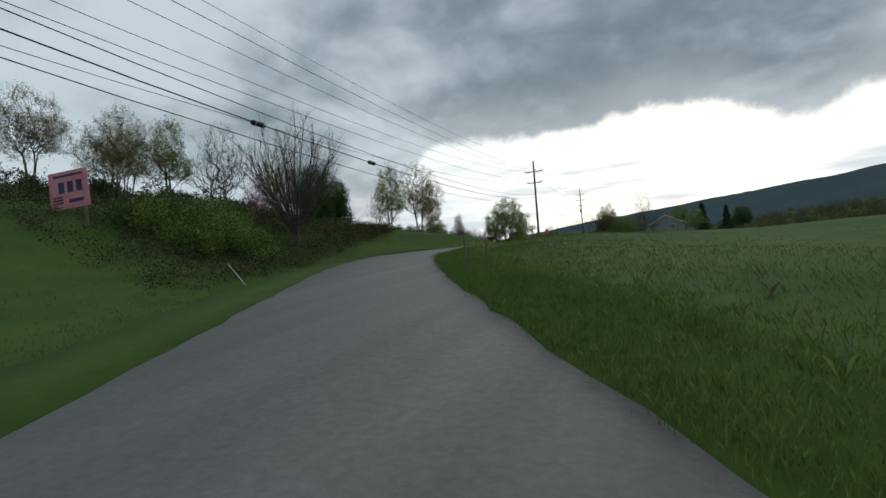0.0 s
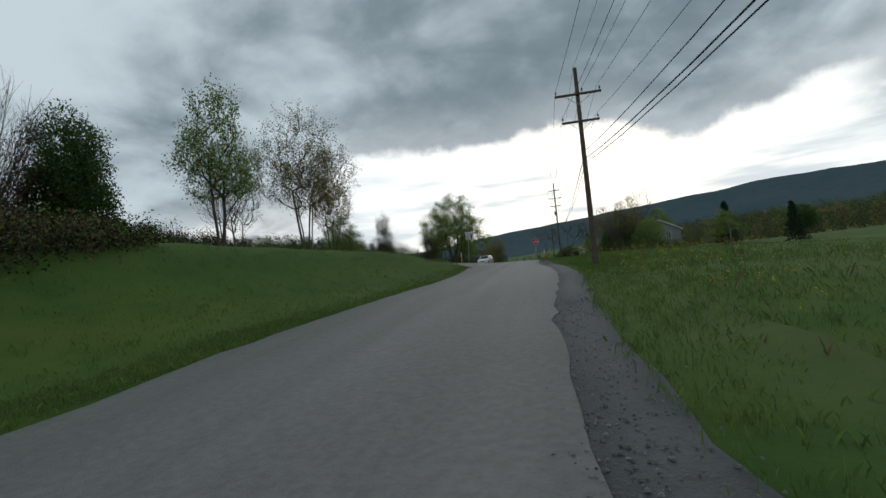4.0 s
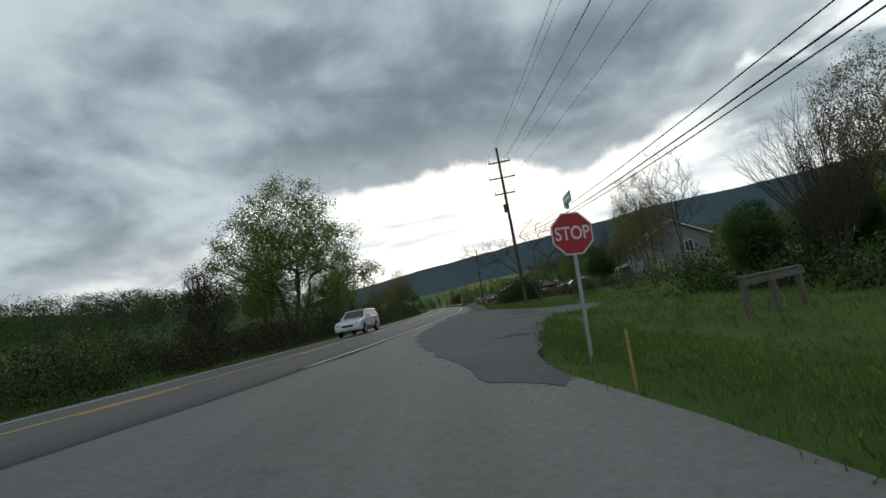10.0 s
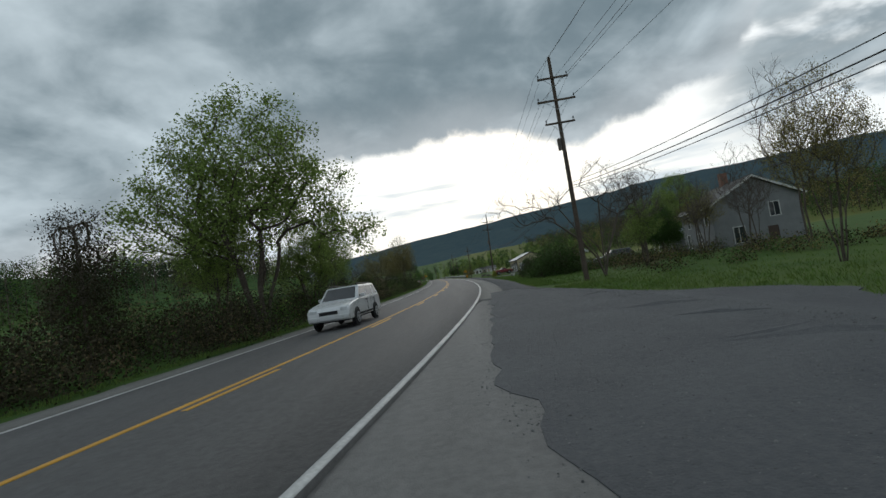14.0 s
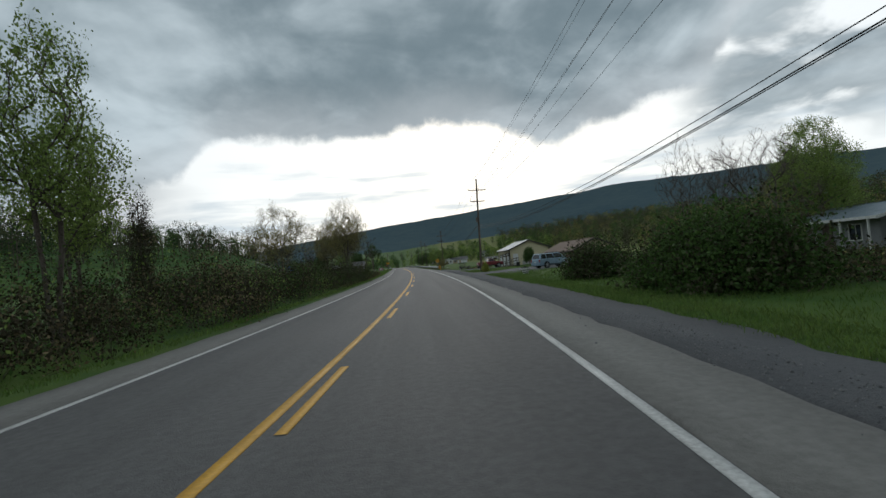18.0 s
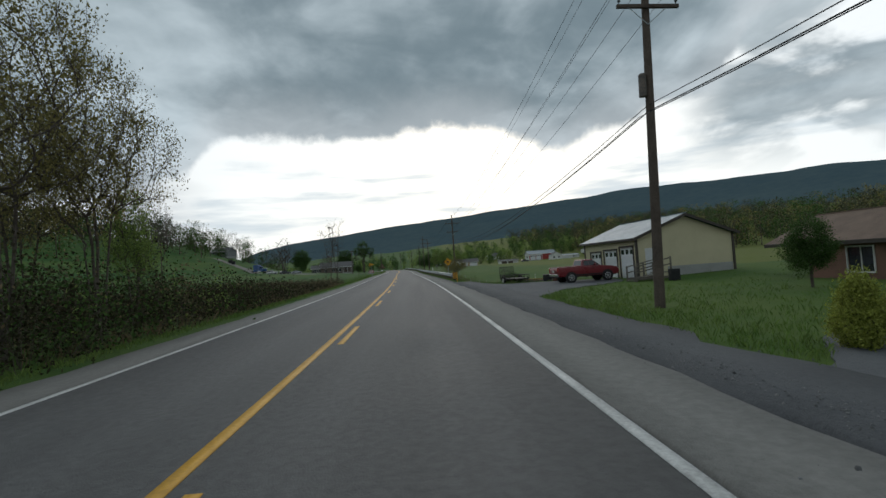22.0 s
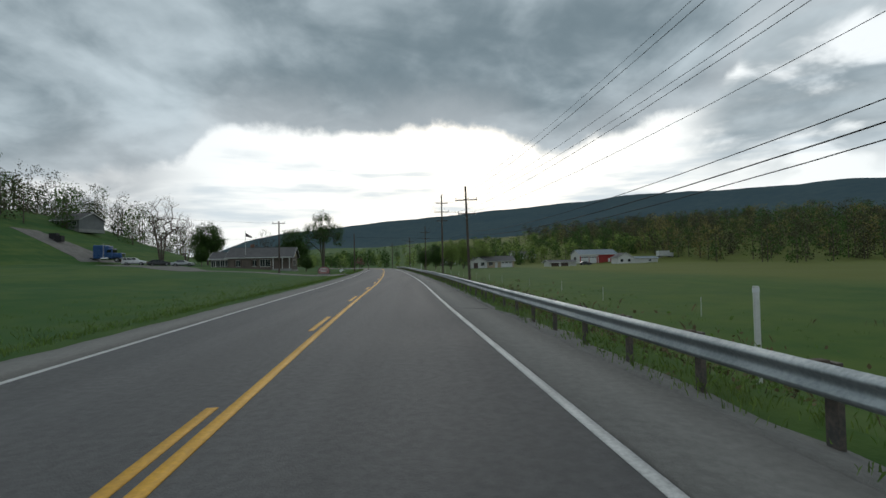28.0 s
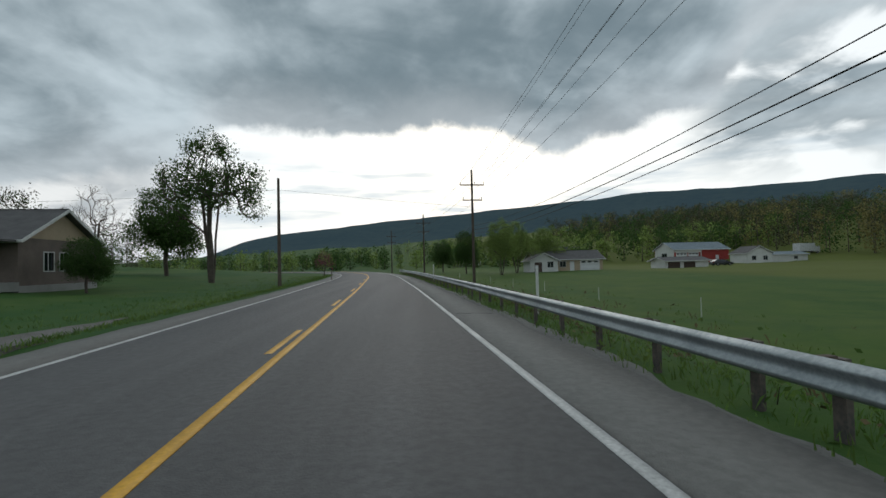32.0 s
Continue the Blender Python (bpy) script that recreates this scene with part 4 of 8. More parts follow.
def tree_proto(kind, seed):
    key = (kind, seed)
    if key in PROTO:
        return PROTO[key]
    rng = np.random.default_rng(100 + seed + 17 * len(kind))
    H = 10.0
    leaf = None
    if kind == "vase":
        s, t = fan_out(rng, 34)
    elif kind == "bare":
        lobes = [(0, 0, 6.4, 2.4, 2.4, 3.4), (1.5, 0.5, 5.2, 1.6, 1.6, 1.7), (-1.3, 0.9, 5.8, 1.7, 1.6, 1.8), (-0.3, -1.5, 5.3, 1.7, 1.6, 1.7)]
        s, t = branch_out(rng, stems_from(rng, 2, 4.4, 0.5), lobes_points(rng, lobes, 400), 0.0075, 1.4, 4, 0.6, 0.10, 0.42)
    elif kind == "rugged":
        lobes = [(0.2, 0, 7.6, 2.4, 2.2, 2.2), (2.2, 0.4, 5.6, 1.7, 1.6, 1.6), (-2.2, 0.2, 5.8, 1.8, 1.6, 1.7), (-0.2, -1.8, 5.2, 1.8, 1.6, 1.6), (0.2, 1.8, 5.0, 1.8, 1.6, 1.6)]
        s, t = branch_out(rng, stems_from(rng, 3, 5.0, 1.2), lobes_points(rng, lobes, 210), 0.016, 0.6, 3, 0.7, 0.12, 0.48)
    elif kind == "spindly":
        lobes = [(1.2, 0, 7.4, 1.6, 1.4, 2.4), (-1.3, 0.2, 6.8, 1.5, 1.4, 2.6), (0.1, 0.6, 4.6, 2.2, 1.6, 1.0)]
        s, t = branch_out(rng, [[(0, 0, -0.3), (0.2, 0, 2.5), (0.7, 0.1, 5.2), (1.2, 0.1, 8.2)], [(0.3, 0.2, -0.3), (-0.2, 0.2, 2.5), (-0.8, 0.2, 5.2), (-1.5, 0.2, 8.4)]], lobes_points(rng, lobes, 70), 0.014, 0.4, 3, 0.9, 0.05, 0.42)
    elif kind == "dead":
        lobes = [(-5.6, -0.6, 7.0, 2.0, 1.0, 1.4), (-3.4, 0.3, 7.0, 1.8, 1.2, 1.5), (-4.6, -0.2, 5.4, 1.8, 0.8, 0.6), (1.9, 0.6, 6.6, 1.7, 1.4, 2.2), (0.4, -0.6, 7.9, 1.5, 1.4, 2.0), (3.4, -0.4, 5.4, 1.5, 1.2, 1.4)]
        s, t = branch_out(rng, [[(0, 0, -0.3), (0.1, 0, 1.2), (0.0, 0.1, 2.4)], [(0, 0, 0), (-0.4, -0.1, 1.7), (-1.5, -0.3, 3.5), (-2.9, -0.5, 5.0), (-4.3, -0.6, 6.2)], [(0, 0, 0), (-0.3, 0.1, 1.9), (-1.4, 0.2, 4.2), (-2.4, 0.3, 6.2)], [(0, 0, 0), (0.4, 0.1, 1.8), (1.1, 0.2, 3.6), (1.6, 0.3, 5.0)], [(0, 0, 0), (0.1, -0.1, 2.2), (0.2, -0.3, 4.4), (0.3, -0.4, 6.2)]],
                          lobes_points(rng, lobes, 300), 0.008, 0.9, 5, 0.7, 0.05, 0.48)
    elif kind == "leafy":
        lobes = [(0.2, 0.1, 7.5, 2.3, 2.2, 2.3), (-1.6, 0.8, 6.0, 1.8, 1.7, 1.6), (2.0, 0.2, 5.6, 1.7, 1.7, 1.4), (0.2, -1.8, 5.6, 1.8, 1.6, 1.6), (-2.6, -0.6, 4.2, 1.5, 1.4, 1.2), (2.9, -0.8, 3.9, 1.3, 1.3, 1.1), (0.8, 1.9, 4.9, 1.6, 1.4, 1.3), (-0.7, -0.4, 3.8, 1.6, 1.6, 1.2)]
        s, t = branch_out(rng, stems_from(rng, 5, 4.6, 1.3), lobes_points(rng, lobes, 560), 0.0085, 1.1, 3, 0.45, 0.12, 0.45)
        leaf = (LEAF_SPRING, t, 0.098, 18, 0.19)
    elif kind == "locust":
        lobes = [(0.1, 0, 7.6, 1.6, 1.6, 2.2), (-1.2, 0.5, 5.4, 1.3, 1.3, 1.4), (1.4, -0.3, 5.9, 1.3, 1.2, 1.3), (0.2, 1.2, 4.6, 1.3, 1.2, 1.2), (-0.4, -1.3, 4.8, 1.3, 1.2, 1.2)]
        s, t = branch_out(rng, stems_from(rng, 2, 5.2, 0.6), lobes_points(rng, lobes, 340), 0.009, 1.1, 3, 0.45, 0.12, 0.45)
        leaf = (LEAF_SPRING, t, 0.125, 8, 0.19)
    elif kind == "budding":
        lobes = [(0, 0, 7.4, 2.5, 2.5, 2.5), (1.9, 0.4, 6.0, 1.8, 1.8, 1.7), (-1.9, 0.2, 6.2, 1.8, 1.8, 1.8), (0.2, -1.8, 5.8, 1.9, 1.7, 1.7), (0.1, 1.9, 5.6, 1.8, 1.6, 1.6), (0.3, 0.1, 4.6, 2.2, 2.2, 1.2)]
        s, t = branch_out(rng, stems_from(rng, 4, 5.0, 1.1), lobes_points(rng, lobes, 560), 0.0065, 1.7, 4, 0.55, 0.10, 0.43)
        leaf = (LEAF_TAN, t, 0.09, 6, 0.15)
    elif kind == "dense":
        lobes = [(0, 0, 6.6, 2.4, 2.4, 3.2), (1.3, 0.6, 4.8, 1.9, 1.9, 2.0), (-1.4, 0.3, 4.9, 1.9, 1.9, 2.0), (0.1, -1.4, 4.6, 1.9, 1.8, 1.9), (0.2, 1.2, 3.4, 2.0, 1.8, 1.5)]
        s, t = branch_out(rng, stems_from(rng, 1, 4.6, 0.4), lobes_points(rng, lobes, 420), 0.012, 0.8, 3, 0.5, 0.12)
        leaf = (LEAF_DEEP, t, 0.17, 17, 0.30)
    elif kind == "open":
        lobes = [(0.2, 0.1, 8.0, 2.0, 2.0, 1.9), (-2.2, 0.4, 6.6, 1.7, 1.6, 1.3), (2.3, 0.2, 6.4, 1.7, 1.6, 1.4), (0.2, -2.0, 6.2, 1.7, 1.5, 1.4), (0.3, 2.0, 5.6, 1.7, 1.5, 1.3), (-2.9, -0.4, 4.9, 1.2, 1.2, 0.8), (2.8, -0.5, 4.4, 1.2, 1.2, 0.8)]
        s, t = branch_out(rng, stems_from(rng, 3, 5.4, 1.2), lobes_points(rng, lobes, 330), 0.016, 0.8, 3, 0.5, 0.12, 0.46)
        leaf = (LEAF_DEEP, t, 0.15, 9, 0.22)
    elif kind == "pink":
        lobes = [(0, 0, 6.6, 2.6, 2.6, 2.8), (1.6, 0.2, 5.0, 1.7, 1.7, 1.6), (-1.6, -0.2, 5.2, 1.7, 1.7, 1.6)]
        s, t = branch_out(rng, stems_from(rng, 3, 4.0, 1.0), lobes_points(rng, lobes, 260), 0.010, 0.8, 3, 0.5, 0.12)
        leaf = (LEAF_PINK, t, 0.13, 5, 0.20)
    elif kind == "golden":
        lobes = [(0, 0, 3.4, 3.3, 3.3, 3.2), (0.2, 0.1, 6.2, 2.2, 2.2, 2.6), (0, 0.2, 8.6, 1.0, 1.0, 1.5)]
        s, t = branch_out(rng, stems_from(rng, 6, 3.0, 1.0), lobes_points(rng, lobes, 420), 0.03, 0.5, 2, 0.7)
        leaf = (LEAF_GOLD, t, 0.34, 16, 0.55)
    elif kind == "snag":
        lobes = [(0.2, 0, 7.9, 1.7, 1.7, 1.8), (-0.5, 0.2, 5.6, 2.3, 2.2, 2.2), (0.5, -0.2, 3.0, 2.6, 2.5, 2.0)]
        s, t = branch_out(rng, [[(0, 0, -0.3), (0.1, 0, 3.0), (-0.1, 0.1, 6.0), (0.2, 0, 8.6)]], lobes_points(rng, lobes, 300), 0.008, -0.2, 5, 0.8, 0.1)
        leaf = (BRUSH, t, 0.14, 7, 0.30)
    else:  # conifer
        segs, t = [(0, 0, -0.3, 0, 0, H, 0.16, 0.02)], []
        z = 0.9
        while z < H - 0.3:
            r = (H - z) * 0.30 * rng.uniform(0.8, 1.15)
            for k_ in range(7):
                a = rng.uniform(0, math.tau)
                e = (math.cos(a) * r, math.sin(a) * r, z - 0.18 * r)
                segs.append((0, 0, z, *e, 0.03, 0.008))
                for q in range(5):
                    t.append(tuple(np.array((0, 0, z)) + (np.array(e) - (0, 0, z)) * (0.3 + 0.17 * q)))
            z += 0.42
        s, t = np.array(segs), np.array(t)
        leaf = (NEEDLE, t, 0.30, 9, 0.16)
    if kind != "conifer":
        k_ = H / s[:, 5].max()
        s[:, :6] *= k_
        t = t * k_
        if leaf:
            leaf = (leaf[0], t, *leaf[2:])
    holder = thing("tree", Matrix.Translation((0, 0, -400)), "", "tree")
    lv = s[:, 8] if s.shape[1] > 8 else (np.arange(len(s)) > 0) * 2
    soup("trunk", *bars(s[lv <= 1], 7), BARK, holder)
    v1, f1 = bars(s[lv == 2], 4) if (lv == 2).any() else (np.zeros((0, 3)), np.zeros((0, 4), int))
    if (lv == 3).any():
        v3, f3 = bars(s[lv == 3], 3)
        v1, f1 = np.concatenate([v1, v3]), np.concatenate([f1, f3 + len(v1)])
    tagged(soup("bough", v1, f1, BARK, holder), kind="stuff")
    if leaf:
        mat, t, size, per, sp = leaf
        v, f = leaves(t, size, rng, per, sp)
        soup("crown", v, f, mat, holder)
    PROTO[key] = holder
    return holder


def tree(kind, x, y, top, label, seed=0, wide=1.0, z0=None, group="", turn=None):
    src = tree_proto(kind, seed)
    z = ground(x, y) if z0 is None else z0
    h = (top - z) / 10.0
    turn = (x * 37 + y * 11) % 360 if turn is None else turn
    m = Matrix.Translation((x, y, z)) @ Matrix.Rotation(radians(turn), 4, "Z") @ Matrix.Diagonal((h * wide, h * wide, h, 1))
    ob = copy_thing(src, Matrix())
    ob.matrix_basis = m
    return tagged(ob, label, "tree", group)


BARE, VASE = "leafless spring tree with fine grey branches", "tall leafless tree of many upswept grey branches"
LEAFY = "tree in fresh light green spring leaf"
TREES = [
    ("vase", -5.9, -92.8, 10.2, VASE, 0, 1.12), ("budding", -43, -92, 20.5, "bare tree on the hillside with pale buds", 0, 0.9), ("budding", -38, -86, 17.5, "hillside tree in pale spring bud", 1, 1), ("locust", -36, -80, 18.5, LEAFY, 0, 0.9),
    ("bare", -30, -78, 17.0, BARE, 1, 0.9), ("bare", -25.2, -81.3, 16.0, BARE, 0, 0.85), ("budding", -24.5, -72, 14.2, "hillside tree in pale spring bud", 1, 0.8), ("vase", -23.5, -66, 14, VASE, 1, 0.8), ("bare", -48, -98, 20, BARE, 1, 1), ("budding", -33, -88, 17, "hillside tree in pale spring bud", 0, 0.8),
    ("dense", -19.5, -71.0, 10.6, "round dark green maple on the bank", 0, 0.8), ("pink", -24.5, -63.0, 9.6, "redbud tree in pink blossom", 0, 0.9), ("dense", -22.5, -61.5, 11.4, "dark green leafy tree on the bank", 1, 0.8),
    ("locust", -14.4, -58.4, 12.7, LEAFY, 0, 0.85), ("budding", -14.7, -46.3, 15.2, "tall tree in first bud with upswept branches", 1, 0.9), ("budding", -15.7, -38.6, 12.9, "tall tree in pale spring bud on the bank", 1, 0.6), ("bare", -19, -50, 11.5, BARE, 1, 0.8), ("bare", -24, -45, 12, BARE, 0, 0.8), ("pink", -22, -79, 8.5, "redbud in pink bloom below the hill", 0, 0.8),
    ("snag", -13.9, -27.0, 7.5, "broken tree trunk hung with vines", 0, 0.6), ("leafy", -17, -33, 6.8, LEAFY, 1, 1.1), ("snag", -13.3, -4.3, 6.5, "dead stump smothered in vines", 1, 0.9),
    ("leafy", -10.6, 5.8, 14.9, "broad multi-stemmed tree in light green leaf by the road", 0, 1.2), ("leafy", -14.4, 9.0, 9.6, LEAFY, 1, 0.9), ("leafy", -9.6, 13.5, 7.6, LEAFY, 1, 1.0), ("locust", -10.8, 26.5, 10.8, LEAFY, 0, 0.8), ("locust", -12.5, 30, 9.0, LEAFY, 1, 0.8),
    ("snag", -11.6, 33, 6.2, "snapped dead trunk in the thicket", 0, 0.4),
    ("budding", -9.7, 49.0, 7.6, "small round tree in pale spring bud", 0, 1.1), ("budding", -8.4, 75.5, 11.2, "tall roadside tree in tan spring bud", 1, 0.80), ("budding", -8.2, 79.0, 10.0, "tall roadside tree in tan spring bud", 0, 0.70),
    ("budding", -10.2, 72.5, 8.0, "roadside tree in tan spring bud", 0, 0.72), ("budding", -11.5, 80, 9.0, "roadside tree in tan spring bud", 1, 0.7), ("locust", -10, 84, 6.0, LEAFY, 1, 0.8),
    ("budding", 17.0, -20.8, 6.9, "tree in pale spring bud above the thicket", 0, 0.85), ("vase", 15.6, -20.0, 6.4, "leafless multi-stemmed tree above the thicket", 1, 0.75),
    ("leafy", 19.0, -22.0, 3.6, LEAFY, 0, 1.2), ("dense", 17.6, -18.0, 3.2, "dense dark green tree in the thicket", 1, 1.2), ("dense", 15.2, -16.5, 2.8, "dense green tree in the thicket", 0, 1.1), ("leafy", 20.5, -17, 3.8, LEAFY, 1, 1.2),
    ("conifer", 38, 6.0, 7.3, "dark tall spruce standing alone", 0, 0.95), ("conifer", 40, -12, 4.5, "small dark spruce beyond the field", 0, 1), ("dense", 44, -6, 4.2, "round green tree beyond the field", 0, 1.2), ("leafy", 36, 2, 5.2, LEAFY, 1, 1.2),
    ("budding", 16.4, -3.6, 7.6, "slim tree in first pale bud behind the pull-off", 1, 0.8), ("bare", 25.0, 9.3, 12.8, "tall leafless tree behind the pull-off", 0, 0.75), ("dead", 10.9, 8.4, 7.6, "dead broad-limbed tree beside the utility pole", 0, 1.15, None, "", -8), ("dead", 16.5, 15.0, 8.2, "dead broad-limbed tree in the scrub", 1, 1.0),
    ("locust", 15.5, 13, 4.8, LEAFY, 1, 1.2), ("dense", 21, 22, 4.6, "dense green shrub tree in the scrub", 0, 1.2), ("bare", 24, 14, 8.4, BARE, 1, 0.9), ("bare", 21.5, 16.5, 7.2, BARE, 0, 0.95), ("budding", 24.5, 21.0, 6.4, "scrub tree in pale bud before the old house", 0, 1.0), ("bare", 27.2, 17.8, 7.6, BARE, 1, 0.8),
    ("bare", 33.4, 52.2, 11.4, "leafless tree with dense twiggy crown", 1, 0.9), ("bare", 31.5, 62, 13.6, BARE, 0, 0.75), ("bare", 35, 60, 12.4, BARE, 1, 0.75), ("leafy", 33, 47, 9.2, LEAFY, 0, 1.0), ("leafy", 38, 52, 11.5, LEAFY, 1, 0.9), ("budding", 29.5, 47, 5.5, "small tree in pale bud beside the old house", 1, 1.1),
    ("dead", 19.5, 34, 6.8, "leaning dead tree over the thicket", 1, 1.0),
    ("dense", 17.9, 81.0, 2.6, "small dark leafy tree between house and garage", 1, 1.0), ("golden", 9.6, 70.3, 1.0, "small round golden-green shrub", 0, 0.95),
    ("spindly", -10.6, 138.6, 10.2, "leafless roadside tree with few thin branches", 1, 0.7), ("spindly", -11.9, 140.2, 9.4, "leafless roadside tree with few thin branches", 0, 0.65), ("bare", -14, 147, 5.0, BARE, 1, 0.9),
    ("bare", -47, 157, 19.5, BARE, 0, 0.55), ("rugged", -58.8, 282.6, 18.8, "large bare tree beside the driveway", 0, 0.95), ("rugged", -65.3, 308.6, 15.6, BARE, 1, 1.0), ("dense", -54.5, 297.0, 13.4, "round dense green maple behind the house", 1, 1.25),
    ("rugged", -42.4, 305.5, 12.3, BARE, 0, 0.85), ("dense", -35.0, 307.8, 11.8, "round dense green maple on the lawn", 0, 1.25), ("open", -24.3, 295.4, 15.7, "tall open maple in dark spring leaf on the lawn", 0, 0.85), ("dense", -24.9, 277.6, 3.7, "dark green shrub at the corner of the house", 0, 1.3),
    ("pink", -17.8, 321.3, 3.9, "small reddish ornamental tree by the road", 0, 1.1), ("dense", -50.5, 284, 6.6, "small dark green tree beside the driveway", 1, 1.0),
    ("dense", 16.4, 135.3, -0.40, "low round green bush in the field", 1, 2.0, -3.5), ("budding", 7.6, 132, 2.6, "sprawling pale budding shrub behind the rail", 0, 1.5), ("budding", 7.2, 137, 2.2, "sprawling pale budding shrub behind the rail", 1, 1.6),
    ("leafy", 12, 330, 9.5, LEAFY, 0, 1.0), ("leafy", 18, 345, 10, LEAFY, 1, 1.1), ("dense", 8, 352, 8.5, "green tree at the road's bend", 0, 1.0), ("leafy", 26, 352, 9, LEAFY, 1, 1.2), ("dense", 4, 372, 7.5, "green tree at the road's bend", 1, 1.2),
]
for row in TREES:
    tree(*row)
for holder in PROTO.values():
    for o in (*holder.children, holder):
        bpy.data.objects.remove(o)
PROTO.clear()


def thicket(name, y0, y1, off, tall, n, mats, label, seed, leafsize=0.13, stems=0.45, per=14, cluster=26):
    """Tangled roadside brush: rounded bushes of stems and leaves over a strip of ground; off and tall give the strip and its height by y."""
    rng = np.random.default_rng(seed)
    lots, segs = [[] for _ in mats], []
    shares = np.array([m[1] for m in mats])
    for _ in range(max(1, n // cluster)):
        y = rng.uniform(y0, y1)
        a, b = off(y)
        x = rng.uniform(a, b)
        h = tall(y) * (0.45 + 0.55 * rng.beta(2, 2)) * (0.8 + 0.45 * noise.noise((x * 0.25, y * 0.25, seed)))
        r = h * rng.uniform(0.45, 0.8) + 0.15
        z = ground(x, y)
        main = rng.choice(len(mats), p=shares / shares.sum())
        u = rng.normal(size=(cluster, 3))
        u[:, 2] = np.abs(u[:, 2])
        u /= np.linalg.norm(u, axis=1)[:, None]
        q = u * rng.uniform(0.3, 1.0, (cluster, 1)) ** 0.5 * (r, r, h) + (x, y, z)
        for w in q:
            k_ = main if rng.random() < 0.6 else rng.choice(len(mats), p=shares / shares.sum())
            lots[k_].append(w)
            if rng.random() < stems * 0.6:
                g = (x + (w[0] - x) * 0.35, y + (w[1] - y) * 0.35, z - 0.1)
                e = w + (w - g) * rng.uniform(0.0, 0.22)
                segs.append((*g, *e, 0.012, 0.004))
    holder = thing(name, Matrix(), label, "thicket", kind="stuff")
    if segs:
        v, f = bars(segs, 3)
        soup("stems", v, f, BARK, holder)
    for (mat, _), lot in zip(mats, lots):
        if lot:
            v, f = leaves(np.array(lot), leafsize, rng, per, 0.28)
            soup("foliage", v, f, mat, holder)


ip = np.interp
thicket("roadside_thicket", -26, 118, lambda y: (hx(y) - 15.5, hx(y) - float(ip(y, [-26, 0, 60, 118], [7.2, 6.8, 6.9, 7.3]))), lambda y: float(ip(y, [-26, -5, 30, 60, 80, 90, 100, 118], [2.8, 3.8, 4.6, 5.0, 5.0, 3.2, 1.5, 0.5])),
        15000, ((BRUSH, 0.70), (DRYWEED, 0.10), (LEAF_DEEP, 0.16), (LEAF_SPRING, 0.04)), "tangled brown and green brush along the highway", 4, 0.11, 0.4, 18)
thicket("hillside_thicket", -150, -26, lambda y: (hx(y) - 30, hx(y) - 8.5), lambda y: float(ip(y, [-150, -90, -26], [4.4, 4.8, 3.6])), 9000, ((BRUSH, 0.66), (DRYWEED, 0.10), (LEAF_DEEP, 0.20), (LEAF_SPRING, 0.04)),
        "dark brown hedgerow brush on the hillside", 5, 0.17, 0.4, 18)
thicket("hilltop_thicket", -150, -30, lambda y: (hx(y) - 46, hx(y) - 27), lambda y: float(ip(y, [-150, -80, -30], [5.0, 4.6, 3.0])), 3600, ((BRUSH, 0.55), (LEAF_DEEP, 0.35), (LEAF_TAN, 0.10)),
        "dark understory brush along the hilltop", 15, 0.30)
thicket("bank_weeds", -112, -72, lambda y: (hx(y) + 6.5, max(hx(y) + 7.5, mx(y) - float(ip(y, [-112, -100, -88, -70], [9, 6.5, 7.5, 10])))), lambda y: 0.75, 9000, ((DRYWEED, 0.30), (BRUSH, 0.45), (BLADE, 0.25)), "dry brown weeds on the grassy bank", 6, 0.10, 0.4, 12, 5)
thicket("green_bush", -106, -97.5, lambda y: (-9.0, -4.0), lambda y: 3.6, 1500, ((LEAF_SPRING, 0.42), (LEAF_GOLD, 0.04), (LEAF_DEEP, 0.54)), "large bright green bush on the bank", 7, 0.13, 0.3, 40)
thicket("field_thicket", -26, -10, lambda y: (13.0, 23.0), lambda y: 2.8, 1700, ((BRUSH, 0.35), (LEAF_DEEP, 0.40), (LEAF_SPRING, 0.25)), "green overgrown thicket beside the field", 8, 0.14)
thicket("lot_thicket", 4, 62, lambda y: (float(ip(y, [4, 18, 40, 62], [13.0, 14.5, 17.5, 24])), float(ip(y, [4, 30, 62], [28, 24, 30]))), lambda y: float(ip(y, [4, 26, 34, 52, 62], [1.3, 1.7, 0.5, 0.5, 1.2])), 2100, ((BRUSH, 0.35), (LEAF_DEEP, 0.20), (DRYWEED, 0.30), (LEAF_TAN, 0.15)),
        "scrubby brown brush round the old house", 9, 0.12, 0.45, 16, 14)
thicket("bramble_thicket", 37.4, 41.2, lambda y: (11.0, 13.2), lambda y: 2.9, 1300, ((LEAF_DEEP, 0.45), (BRUSH, 0.35), (LEAF_WOOD, 0.20)), "tall overgrown bramble thicket beside the highway", 12, 0.13, 0.4, 18)
thicket("dense_bush", 24.6, 29.6, lambda y: (10.4, 13.4), lambda y: 4.6, 2600, ((LEAF_DEEP, 0.70), (BRUSH, 0.20), (LEAF_WOOD, 0.10)), "tall dense dark green bush near the highway", 14, 0.13, 0.3, 18)
thicket("bank_brush", 84, 132, lambda y: (hx(y) - 19.0, hx(y) - 7.2), lambda y: 1.1, 6800, ((DRYWEED, 0.55), (BRUSH, 0.40), (LEAF_WOOD, 0.05)), "dry reddish brown weeds on the roadside bank", 16, 0.10, 0.5, 12, 6)
